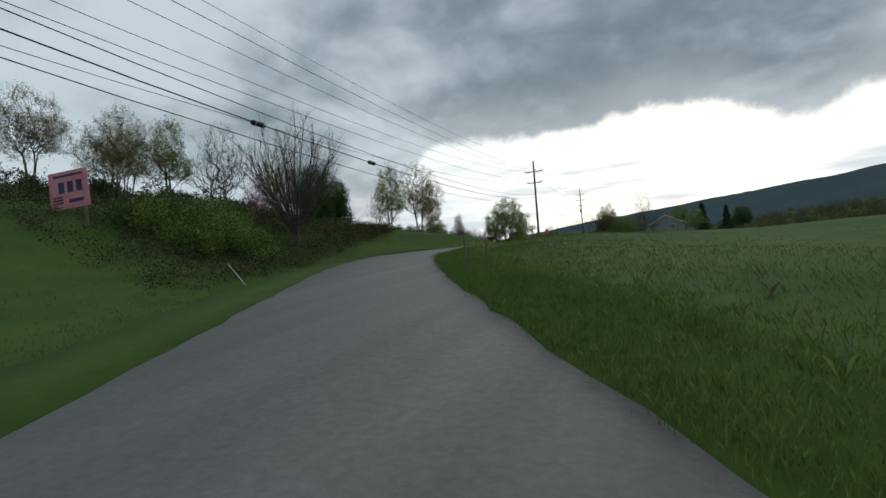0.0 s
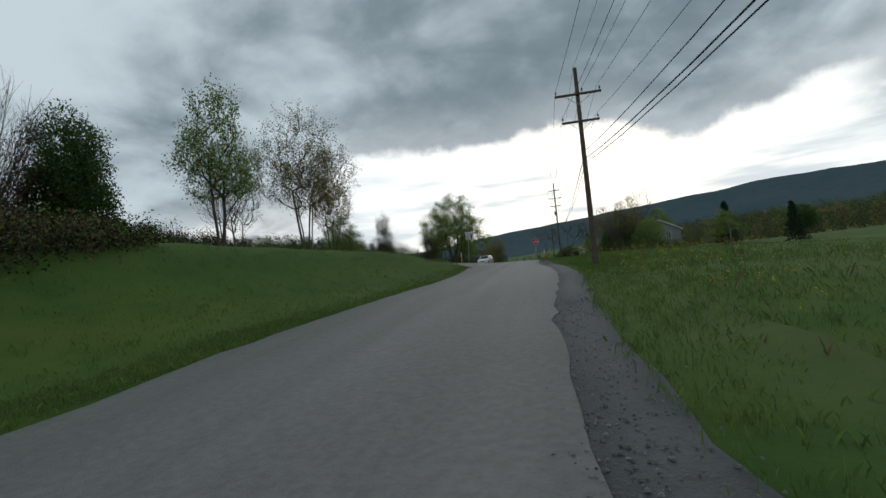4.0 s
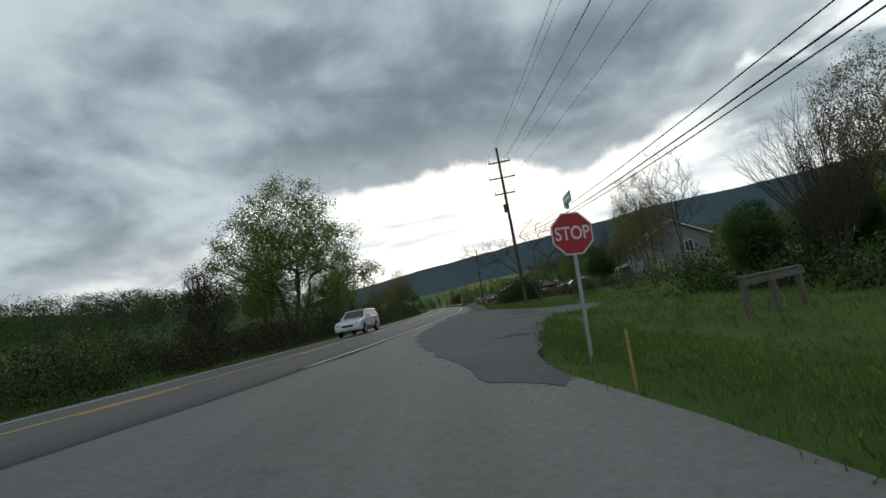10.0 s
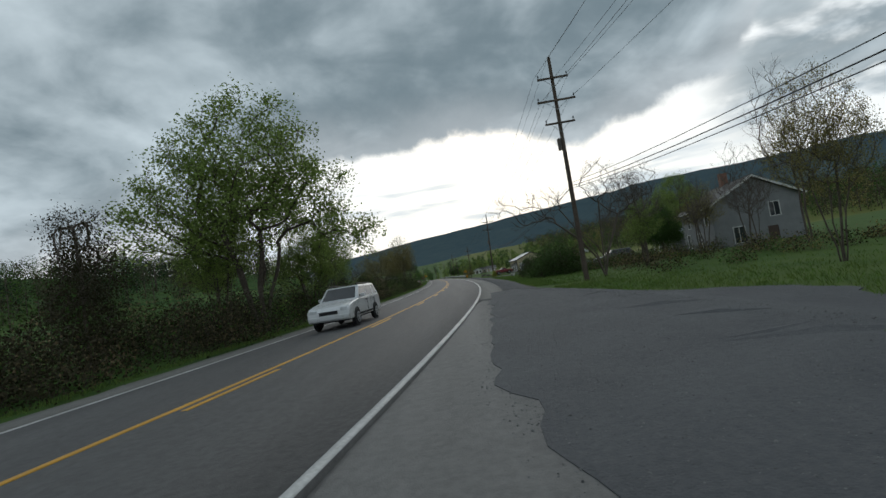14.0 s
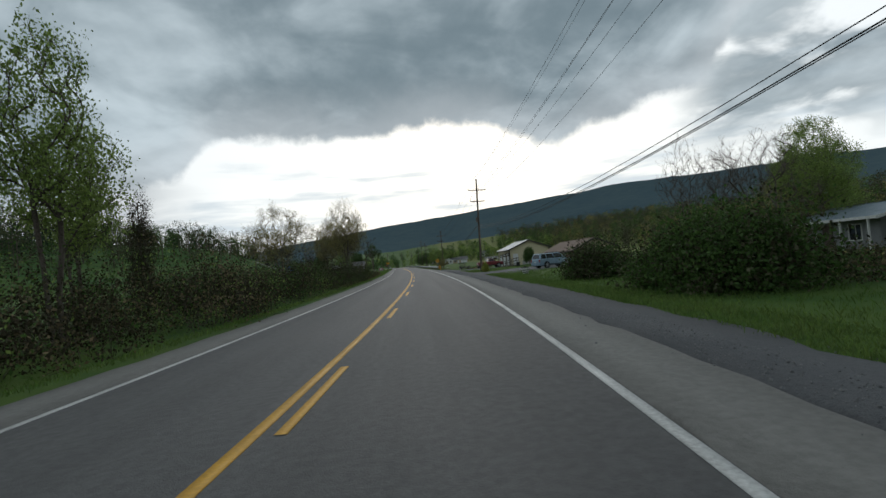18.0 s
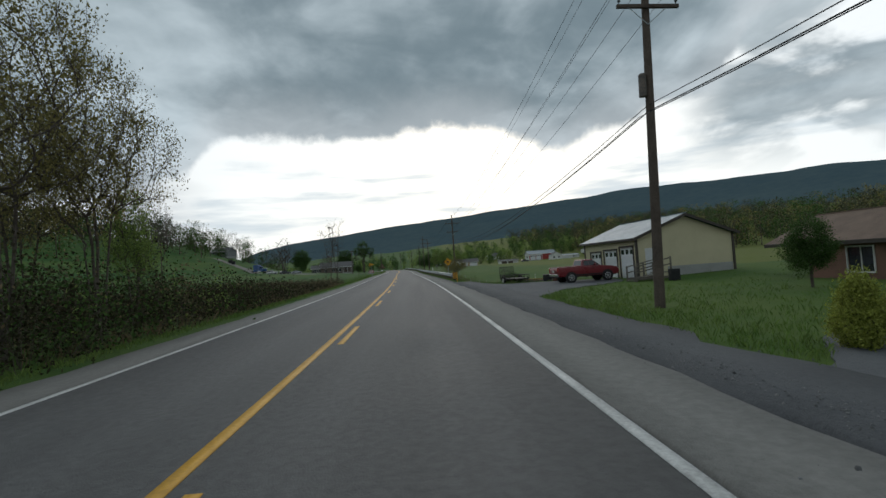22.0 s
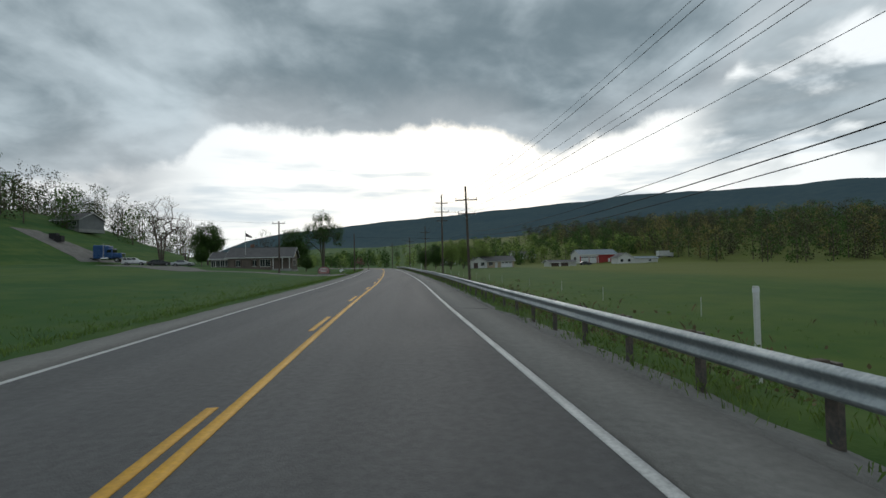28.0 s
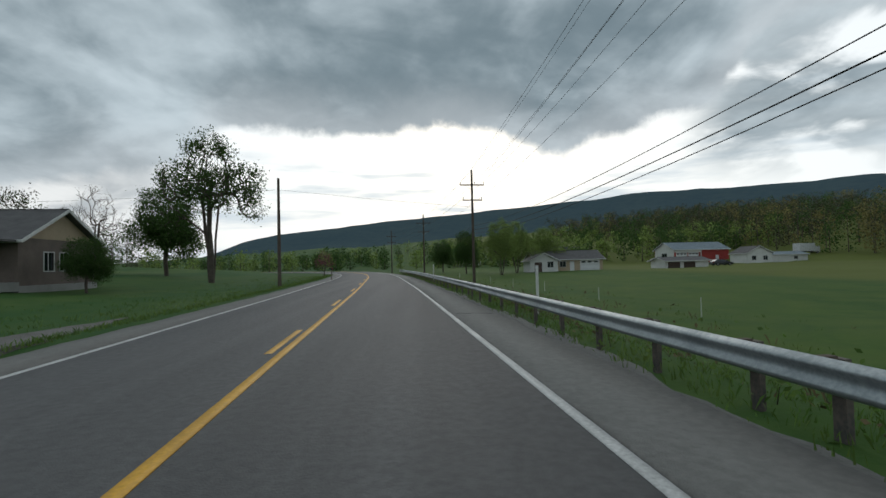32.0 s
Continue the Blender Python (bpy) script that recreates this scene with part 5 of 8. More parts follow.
thicket("low_scrub", 24, 36, lambda y: (14.0, 22.0), lambda y: 0.75, 900, ((LEAF_WOOD, 0.45), (BRUSH, 0.30), (LEAF_DEEP, 0.25)), "low brown scrub in front of the old house", 13, 0.12, 0.5, 14, 9)
thicket("rail_weeds", 108, 330, lambda y: (hx(y) + 6.3, hx(y) + 8.4), lambda y: 0.55, 2300, ((DRYWEED, 0.55), (BLADE, 0.45)), "dry weeds behind the guardrail", 10, 0.09, 0.4, 14, 4)


# ---------------------------------------------------------------- woods in the distance
def woods(name, spots, label, seed, mats, leaf=0.75, per=6, full=30):
    """Joined far trees: short trunks and ragged crowns of leaf tufts."""
    rng = np.random.default_rng(seed)
    segs, lots = [], [[] for _ in mats]
    for x, y, h in spots:
        z = ground(x, y)
        segs.append((x, y, z - 0.5, x, y, z + h * 0.8, 0.2, 0.06))
        k_ = int(rng.integers(len(mats)))
        n = full
        t = rng.uniform(0.04, 1.0, n)
        wid = h * rng.uniform(0.24, 0.36) * np.sin(np.clip(t, 0.05, 1) * 2.4 + 0.35) ** 0.7
        a = rng.uniform(0, math.tau, n)
        r = wid * np.sqrt(rng.uniform(0.1, 1, n))
        lots[k_].append(np.stack([x + r * np.cos(a), y + r * np.sin(a), z + h * t], 1))
    holder = thing(name, Matrix(), label, "woods", kind="stuff")
    v, f = bars(segs, 4)
    soup("trunks", v, f, BARK, holder)
    for mat, lot in zip(mats, lots):
        if lot:
            v, f = leaves(np.concatenate(lot), leaf, rng, per, 0.6, 0.8)
            soup("canopy", v, f, mat, holder)


rng = np.random.default_rng(11)
east = [(x + rng.normal(0, 5), y + rng.normal(0, 5), rng.uniform(8, 17)) for y in range(40, 700, 10) for x in np.arange(122 + 0.14 * max(0, 300 - y), 330, 10)]
woods("east_woods", east, "spring woods of brown and green trees under the ridge", 21, [LEAF_DEEP, LEAF_WOOD, LEAF_WOOD, LEAF_DEEP, LEAF_TAN, LEAF_WOOD], 0.55, 9, 36)
west = [(x + rng.normal(0, 4), y + rng.normal(0, 4), rng.uniform(8, 15)) for y in range(60, 420, 9) for x in np.arange(-190, -86 - 0.06 * max(0, 200 - y), 9.5)]
woods("west_woods", west, "wooded hill of dark green and brown trees", 22, [LEAF_DEEP, LEAF_WOOD, LEAF_DEEP, NEEDLE, LEAF_WOOD], 0.42, 10, 52)
ahead = [(rng.uniform(-140, 150), rng.uniform(440, 640), rng.uniform(6, 11)) for _ in range(260)]
woods("valley_woods", ahead, "low green trees across the valley ahead", 23, [LEAF_DEEP, LEAF_SPRING, LEAF_DEEP])
near_east = [(rng.uniform(14, 140), rng.uniform(412, 470), rng.uniform(6, 11)) for _ in range(90)]
woods("field_trees", near_east, "scattered green trees behind the distant houses", 24, [LEAF_DEEP, LEAF_SPRING])

STAKES = [(5.9, -33.4), (6.55, -34.8), (5.0, -29.6), (10.35, -24.35)]
FENCE = [(11.9, -29.3), (8.8, -89.3), (15.1, -108.5), (13.8, -107.2), (11.2, -77.0), (12.4, -66.5), (13.6, -48.0), (13.2, -39.0)]


# ---------------------------------------------------------------- guardrail
def guardrail():
    holder = thing("guardrail", Matrix(), "long galvanised W-beam guardrail on short steel posts beside the highway", "guardrail")
    s0, s1 = s_at(107.4), s_at(325)
    prof = [(0.0, 0.155), (0.035, 0.135), (0.08, 0.105), (0.08, 0.075), (0.03, 0.03), (0.03, -0.03), (0.08, -0.075), (0.08, -0.105), (0.035, -0.135), (0.0, -0.155)]
    n = 0
    s = s0
    while s < s1:
        e = min(s + 3.81, s1)
        v, f = [], []
        for q in np.linspace(s, e + 0.12, 3):
            x, y, z = (float(np.interp(q, HS, HP[:, i])) for i in range(3))
            rx, ry = float(np.interp(q, HS, HR[:, 0])), float(np.interp(q, HS, HR[:, 1]))
            for back in (0.0, 0.012):
                for o, h in prof:
                    off = 5.78 - o + back + (0.004 if n % 2 else 0)
                    v.append((x + rx * off, y + ry * off, 0.47 + h))
        m = len(prof)
        for i in range(2):
            a = i * 2 * m
            for j in range(m - 1):
                f.append((a + j, a + j + 1, a + 2 * m + j + 1, a + 2 * m + j))
                f.append((a + m + j, a + 2 * m + m + j, a + 2 * m + m + j + 1, a + m + j + 1))
        soup("rail_beam", v, f, STEEL, holder)
        s, n = e, n + 1
    bm = box(0.075, 0.14, 1.20, (0, 0, -0.01), 0.008)
    post = part("post", bm, POSTSTEEL, holder)
    block = part("spacer_block", box(0.17, 0.10, 0.30, (0, 0, 0), 0.01), POLEWOOD, holder)
    k_ = 0
    for q in np.arange(s0 + 0.3, s1, 1.905):
        y = float(np.interp(q, HS, HP[:, 1]))
        i = int(np.argmin(np.abs(HP[:, 1] - y)))
        a = math.atan2(-HR[i, 1], HR[i, 0])
        for src, off, z in ((post, 6.05, 0.0), (block, 5.89, 0.47)):
            o = src if k_ == 0 else new(src.name.split(".")[0], src.data)
            o.parent = holder
            p = on_hwy(y, off)
            o.matrix_basis = Matrix.Translation((p.x, p.y, z)) @ Matrix.Rotation(-a, 4, "Z")
        k_ += 1
    bm = box(0.5, 0.05, 0.30, (0, 0, 0), 0.02)
    o = part("end_terminal", bm, STEEL, holder)
    o.matrix_basis = Matrix.Translation(on_hwy(107.1, 5.8, 0.47))


guardrail()


# ---------------------------------------------------------------- signs and stakes
SIGNRED = material("sign_red", (0.42, 0.020, 0.028), 0.4, vary=(0.34, 0.02, 0.03), scale=3, fine=30, amount=0.4)
SIGNWHITE = material("sign_white", (0.66, 0.67, 0.68), 0.45, vary=(0.56, 0.57, 0.58), scale=3, fine=30)
SIGNBLACK = material("sign_black", (0.015, 0.015, 0.016), 0.5)
SIGNYELLOW = material("sign_yellow", (0.62, 0.30, 0.015), 0.4, vary=(0.55, 0.26, 0.02), scale=3, fine=30)
SIGNGREEN = material("sign_green", (0.012, 0.21, 0.17), 0.4)
SIGNPINK = material("faded_red_board", (0.42, 0.12, 0.17), 0.6, vary=(0.50, 0.25, 0.28), scale=2, fine=20)
SIGNNAVY = material("navy_lettering", (0.03, 0.03, 0.09), 0.6)
ORANGE = material("orange_marker", (0.62, 0.10, 0.03), 0.5)
STAKE = material("pale_stake_wood", (0.42, 0.29, 0.10), 0.85, vary=(0.32, 0.22, 0.09), fine=30)
OLDWOOD = material("grey_fence_wood", (0.17, 0.15, 0.125), 0.9, vary=(0.10, 0.09, 0.075), scale=2, fine=30, bump=0.4)
PLASTIC = material("white_plastic", (0.60, 0.60, 0.58), 0.5, vary=(0.48, 0.48, 0.46))


def plate(points, depth, at=0.0):
    """A flat plate in the xz plane, facing -y, with its front at y = at."""
    bm = bmesh.new()
    f = bm.faces.new([bm.verts.new((x, at, z)) for x, z in points])
    bmesh.ops.recalc_face_normals(bm, faces=[f])
    r = bmesh.ops.extrude_face_region(bm, geom=[f])
    bmesh.ops.translate(bm, vec=(0, depth, 0), verts=[v for v in r["geom"] if isinstance(v, bmesh.types.BMVert)])
    bmesh.ops.recalc_face_normals(bm, faces=bm.faces)
    return bm


def lettering(name, text, size, at, mat, parent, spacing=1.0, squeeze=0.85):
    cu = bpy.data.curves.new(name, "FONT")
    cu.body, cu.size, cu.align_x, cu.align_y, cu.extrude, cu.space_line, cu.offset = text, size, "CENTER", "CENTER", 0.002, spacing, size * 0.012
    tmp = new(name, cu)
    bpy.context.view_layer.update()
    me = bpy.data.meshes.new_from_object(tmp.evaluated_get(bpy.context.evaluated_depsgraph_get()))
    bpy.data.objects.remove(tmp)
    me.materials.clear()
    me.materials.append(mat)
    ob = new(name, me)
    ob.parent = parent
    ob.matrix_basis = Matrix.Translation(at) @ Matrix.Rotation(radians(90), 4, "X") @ Matrix.Diagonal((squeeze, 1, 1, 1))
    return ob


def rect(w, h, x=0.0, z=0.0):
    return [(x - w / 2, z - h / 2), (x + w / 2, z - h / 2), (x + w / 2, z + h / 2), (x - w / 2, z + h / 2)]


def octagon(r, z):
    return [(r * math.cos(radians(22.5 + 45 * i)), z + r * math.sin(radians(22.5 + 45 * i))) for i in range(8)]


def stop_sign(x, y, zc):
    z0 = ground(x, y)
    ob = thing("stop_sign", Matrix.Translation((x, y, z0)) @ Matrix.Rotation(radians(8), 4, "Z") @ Matrix.Rotation(radians(3), 4, "Y"), "red octagonal stop sign under a green street plate", "road sign")
    c = zc - z0
    part("post", box(0.06, 0.04, c + 0.45, (0, 0.03, (c + 0.45) / 2 - 0.2), 0.006), STEEL, ob)
    pl = part("sign_plate", plate(octagon(0.395, c), 0.012), SIGNWHITE, ob, "red sign plate with a white rim")
    part("red_field", plate(octagon(0.368, c), 0.004, -0.004), SIGNRED, pl)
    st = part("street_plate", plate(rect(0.60, 0.19, 0.0, c + 0.60), 0.008), SIGNGREEN, ob, "green street name plate")
    st.matrix_basis = Matrix.Rotation(radians(-100), 4, "Z")
    part("name_bar", plate(rect(0.42, 0.05, 0.0, c + 0.60), 0.003, -0.004), SIGNWHITE, st)
    part("clamp", box(0.05, 0.05, 0.10, (0, 0.02, c + 0.48), 0.006), STEEL, ob)
    lettering("lettering", "STOP", 0.325, (0, -0.009, c - 0.005), SIGNWHITE, pl, squeeze=0.80)


def pass_sign(x, y, zc):
    z0 = ground(x, y)
    ob = thing("pass_with_care_sign", Matrix.Translation((x, y, z0)) @ Matrix.Rotation(radians(-5), 4, "Z") @ Matrix.Rotation(radians(4), 4, "Y"), "white rectangular road sign with black lettering on a steel post", "road sign")
    c = zc - z0
    part("post", box(0.05, 0.035, c + 0.35, (0, 0.03, (c + 0.35) / 2 - 0.25), 0.006), STEEL, ob)
    pl = part("sign_plate", plate(rect(0.46, 0.66, 0, c), 0.01), SIGNWHITE, ob)
    for w, h, dx, dz in ((0.43, 0.012, 0, 0.305), (0.43, 0.012, 0, -0.305), (0.012, 0.62, 0.21, 0), (0.012, 0.62, -0.21, 0)):
        part("border", plate(rect(w, h, dx, c + dz), 0.003, -0.004), SIGNBLACK, pl)
    for dz in (-0.22, 0.22):
        part("bolt", tube((0, -0.012, c + dz), (0, 0.0, c + dz), 0.012, None, 8), STEEL, pl)
    lettering("lettering", "PASS\nWITH\nCARE", 0.165, (0, -0.007, c), SIGNBLACK, pl, 1.05, 0.76)


def diamond_sign(x, y, zc, size=0.75, label="yellow diamond warning sign on a steel post", mark=True, turn=0):
    z0 = ground(x, y)
    c = zc - z0
    ob = thing("warning_sign", Matrix.Translation((x, y, z0)) @ Matrix.Rotation(radians(turn), 4, "Z"), label, "road sign")
    part("post", box(0.07, 0.04, c + 0.4, (0, 0.03, (c + 0.4) / 2 - 0.25), 0.006), STEEL, ob)
    r = size * 0.707
    pl = part("sign_plate", plate([(0, c - r), (r, c), (0, c + r), (-r, c)], 0.01), SIGNYELLOW, ob)
    for sx, sz in ((1, 1), (-1, 1), (1, -1), (-1, -1)):
        q = r * 0.93
        part("border", plate([(sx * q, c), (0, c + sz * q), (0, c + sz * (q - 0.03)), (sx * (q - 0.03), c)], 0.003, -0.004), SIGNBLACK, pl)
    if mark:
        part("symbol", plate([(-0.16, c - 0.22), (-0.02, c - 0.06), (0.16, c - 0.16), (0.10, c + 0.02), (-0.05, c + 0.08), (-0.10, c + 0.24), (-0.17, c + 0.10), (-0.13, c - 0.05)], 0.003, -0.004), SIGNBLACK, pl)


def hazard_marker(x, y):
    z0 = ground(x, y)
    ob = thing("hazard_marker", Matrix.Translation((x, y, z0)), "yellow and black striped object marker at the end of the guardrail", "road sign")
    part("post", box(0.06, 0.04, 1.0, (0.17, 0.03, 0.4), 0.006), SIGNYELLOW, ob, "yellow marker post")
    pl = part("panel", plate(rect(0.36, 0.75, -0.05, 0.52), 0.012), SIGNBLACK, ob)
    for i in range(5):
        z = 0.20 + 0.16 * i
        pts = [(-0.23, z + 0.16), (0.13, z - 0.08), (0.13, z), (-0.23, z + 0.24)]
        pts = [(px, min(0.89, max(0.15, pz))) for px, pz in pts]
        part("stripe", plate(pts, 0.003, -0.004), SIGNYELLOW, pl)


stop_sign(5.10, -27.5, 1.68)
pass_sign(-0.75, -43.6, 1.98)
diamond_sign(6.1, 125.2, 1.85, 0.76, "yellow diamond animal crossing sign behind the guardrail")
hazard_marker(5.6, 107.0)


def pennant_sign(x, y, zc):
    z0 = ground(x, y)
    c = zc - z0
    ob = thing("no_passing_sign", Matrix.Translation((x, y, z0)) @ Matrix.Rotation(radians(8), 4, "Z") @ Matrix.Rotation(radians(-4), 4, "Y"), "yellow pennant no passing sign on a steel post", "road sign")
    part("post", box(0.06, 0.04, c + 0.3, (-0.1, 0.03, (c + 0.3) / 2 - 0.25), 0.006), STEEL, ob)
    pl = part("sign_plate", plate([(-0.55, c - 0.46), (0.62, c), (-0.55, c + 0.46)], 0.01), SIGNYELLOW, ob)
    part("border", plate([(-0.53, c - 0.42), (-0.505, c - 0.41), (-0.505, c + 0.41), (-0.53, c + 0.42)], 0.003, -0.004), SIGNBLACK, pl)
    for s in (-1, 1):
        part("border", plate([(-0.53, c + s * 0.42), (0.575, c), (0.52, c), (-0.53, c + s * 0.395)], 0.003, -0.004), SIGNBLACK, pl)
    lettering("lettering", "NO\nPASSING\nZONE", 0.165, (-0.24, -0.007, c), SIGNBLACK, pl, 0.95, 0.75)


pennant_sign(-8.0, 168.5, 2.6)


def stake(name, x, y, h, mat, lean, label, cap=None, r=0.05):
    z0 = ground(x, y)
    ob = thing(name, Matrix.Translation((x, y, z0)) @ Matrix.Rotation(radians(lean), 4, "Y"), label, "stake")
    part("shaft", tube((0, 0, -0.2), (0, 0, h), r, r * 0.85, 10), mat, ob)
    if cap:
        part("cap", tube((0, 0, h * 0.62), (0, 0, h), r * 1.12, r * 1.12, 10), cap, ob, "white upper sleeve")
        part("tip", tube((0, 0, h), (0, 0, h + 0.06), r * 0.7, r * 0.4, 10), SIGNBLACK, ob)


stake("marker_post", *STAKES[0], 1.08, ORANGE, 8, "orange and white utility marker post in the grass", PLASTIC, 0.04)
stake("wooden_stake", *STAKES[1], 1.20, STAKE, 2, "leaning pale wooden stake in the grass", None, 0.045)
stake("wooden_stake", -3.3, -31.4, 1.25, SIGNYELLOW, 1, "yellow marker stake with a pale top by the junction", PLASTIC, 0.045)
stake("wooden_stake", *STAKES[2], 0.7, STAKE, 2, "pale wooden survey stake beside the road", None, 0.02)


def old_gate(x, y):
    z0 = ground(x, y)
    ob = thing("wooden_rail_fence", Matrix.Translation((x, y, z0)) @ Matrix.Rotation(radians(22), 4, "Z"), "short weathered wooden rail fence in tall grass", "fence")
    for px in (-0.95, 0.0, 0.95):
        part("post", box(0.12, 0.12, 1.0, (px, 0, 0.4), 0.015), OLDWOOD, ob)
    part("rail", box(2.1, 0.06, 0.14, (0, -0.08, 0.80), 0.01), OLDWOOD, ob)
    part("rail", box(2.1, 0.14, 0.05, (0, 0, 0.92), 0.01), OLDWOOD, ob)


old_gate(*STAKES[3])
for px, py in FENCE:
    z0 = ground(px, py)
    ob = thing("fence_post", Matrix.Translation((px, py, z0)), "grey steel fence post in the field edge", "fence post", "field fence posts")
    part("shaft", box(0.05, 0.05, 1.5, (0, 0, 0.55), 0.006), POSTSTEEL, ob)
for py, off in ((176.2, 8.5), (262.0, 7.4), (296.0, 7.2)):
    p = on_hwy(py, off)
    ob = thing("delineator_post", Matrix.Translation((p.x, p.y, ground(p.x, p.y))), "slim white marker post in the field behind the rail", "marker post", "white marker posts")
    part("shaft", box(0.10, 0.05, 1.9, (0, 0, 0.85), 0.01), PLASTIC, ob)
    part("band", box(0.105, 0.055, 0.08, (0, 0, 1.72), 0.004), SIGNWHITE, ob)
rngp = np.random.default_rng(31)
for py in np.arange(112, 330, 9.5):
    p = on_hwy(py, 15 + rngp.normal(0, 0.3))
    ob = thing("field_stake", Matrix.Translation((p.x, p.y, ground(p.x, p.y))), "thin pale stake of the electric field fence", "stake", "field stakes")
    part("shaft", tube((0, 0, -0.1), (0, 0, 0.85), 0.018, 0.016, 6), PLASTIC, ob)


def billboard(x, y):
    z0 = ground(x, y)
    ob = thing("roadside_board", Matrix.Translation((x, y, z0)) @ Matrix.Rotation(radians(14), 4, "Z") @ Matrix.Rotation(radians(-5), 4, "Y"), "faded pink painted sign board on wooden posts", "sign board")
    for px in (-0.8, 0.8):
        part("post", box(0.14, 0.14, 3.2, (px, 0.10, 1.1), 0.01), OLDWOOD, ob)
    pl = part("board", plate(rect(2.4, 2.1, 0, 1.75), 0.04), SIGNPINK, ob)
    for w, h, dx, dz in ((0.36, 0.62, -0.45, 1.9), (0.36, 0.62, 0.10, 1.9), (0.36, 0.62, 0.65, 1.9), (1.8, 0.13, 0.0, 2.55), (0.6, 0.09, -0.7, 1.38), (0.6, 0.09, -0.7, 1.22), (0.6, 0.09, -0.7, 1.06), (0.9, 0.2, 0.4, 1.1)):
        part("letter_bar", plate(rect(w, h, dx, dz), 0.004, -0.006), SIGNNAVY, pl)


billboard(-8.1, -109.0)
bankguy = soup("guy_guard", *bars([(5.0, -110.0, ground(5.0, -110.0) - 0.1, 4.3, -110.5, ground(5.0, -110.0) + 1.15, 0.02, 0.02)], 8), PLASTIC)
tagged(bankguy, "slanting white guy wire guard in the grass", "cable guard")


# ---------------------------------------------------------------- houses
def wallmat(name, c, v=None, fine=20.0):
    return material(name, c, 0.8, vary=v, scale=0.8, fine=fine, bump=0.15)


CREAM = wallmat("cream_siding", (0.50, 0.45, 0.30), (0.44, 0.39, 0.26))
GREYBRICK = wallmat("grey_brown_brick", (0.17, 0.135, 0.115), (0.11, 0.09, 0.08))
BRICKRED = wallmat("red_brown_brick", (0.20, 0.105, 0.075), (0.14, 0.08, 0.06))
GREYSIDE = wallmat("grey_siding", (0.20, 0.205, 0.21), (0.15, 0.155, 0.16))
WHITESIDE = wallmat("white_siding", (0.62, 0.62, 0.60), (0.52, 0.52, 0.50))
TANSIDE = wallmat("tan_siding", (0.42, 0.33, 0.23), (0.34, 0.27, 0.19))
BARNRED = wallmat("barn_red_siding", (0.33, 0.045, 0.04), (0.26, 0.04, 0.035))
BLOCK = wallmat("grey_concrete_block", (0.30, 0.30, 0.29), (0.23, 0.23, 0.22))
ROOFBROWN = material("brown_shingles", (0.17, 0.115, 0.085), 0.9, vary=(0.12, 0.085, 0.066), scale=1, fine=18, bump=0.5, bump_scale=14)
ROOFGREY = material("grey_shingles", (0.11, 0.105, 0.105), 0.9, vary=(0.075, 0.072, 0.072), scale=1, fine=18, bump=0.5, bump_scale=14)
ROOFMETAL = material("pale_metal_roof", (0.17, 0.21, 0.24), 0.5, 0.25, vary=(0.13, 0.165, 0.19), scale=0.6, fine=8)
TRIM = material("dark_trim", (0.055, 0.045, 0.038), 0.6)
TRIMWHITE = material("white_trim", (0.62, 0.62, 0.60), 0.5)
PANE = glass_material("window_glass", (0.025, 0.03, 0.035))
DOORWHITE = material("white_door", (0.60, 0.61, 0.62), 0.45, vary=(0.52, 0.53, 0.54))
DOORDARK = material("dark_door", (0.07, 0.045, 0.035), 0.5)


def wall_panel(name, w, h, holes, mat, parent, m, thick=0.16, gable=0.0):
    """An upright wall w long in local x, h high, outside at -y, with rectangular openings (x, z, width, height) cut through; gable adds a peak."""
    xs = sorted({-w / 2, w / 2, *[x - a / 2 for x, z, a, b in holes], *[x + a / 2 for x, z, a, b in holes]})
    zs = sorted({0.0, h, *[z for x, z, a, b in holes], *[z + b for x, z, a, b in holes]})
    bm = bmesh.new()
    for i in range(len(xs) - 1):
        for j in range(len(zs) - 1):
            cx, cz = (xs[i] + xs[i + 1]) / 2, (zs[j] + zs[j + 1]) / 2
            if any(abs(cx - x) < a / 2 and z < cz < z + b for x, z, a, b in holes):
                continue
            box(xs[i + 1] - xs[i], thick, zs[j + 1] - zs[j], (cx, thick / 2, cz), 0, bm)
    if gable:
        join(bm, plate([(-w / 2, h), (w / 2, h), (0, h + gable)], thick))
    bmesh.ops.remove_doubles(bm, verts=bm.verts, dist=0.001)
    ob = part(name, bm, mat, parent)
    ob.matrix_basis = m
    return ob


def window(parent, m, w, h, frame_mat, bars_=1):
    ob = part("window", box(w + 0.12, 0.05, 0.07, (0, -0.03, h + 0.035), 0.008), frame_mat, parent)
    ob.matrix_basis = m
    part("frame", box(w + 0.12, 0.06, 0.07, (0, -0.03, -0.035), 0.008), frame_mat, ob)
    for s in (-1, 1):
        part("frame", box(0.07, 0.05, h, (s * (w / 2 + 0.02), -0.02, h / 2), 0.008), frame_mat, ob)
    for k_ in range(bars_):
        part("muntin", box(0.04, 0.03, h, (-w / 2 + w * (k_ + 1) / (bars_ + 1), 0.03, h / 2), 0), frame_mat, ob)
    part("pane", box(w, 0.012, h, (0, 0.06, h / 2)), PANE, ob)


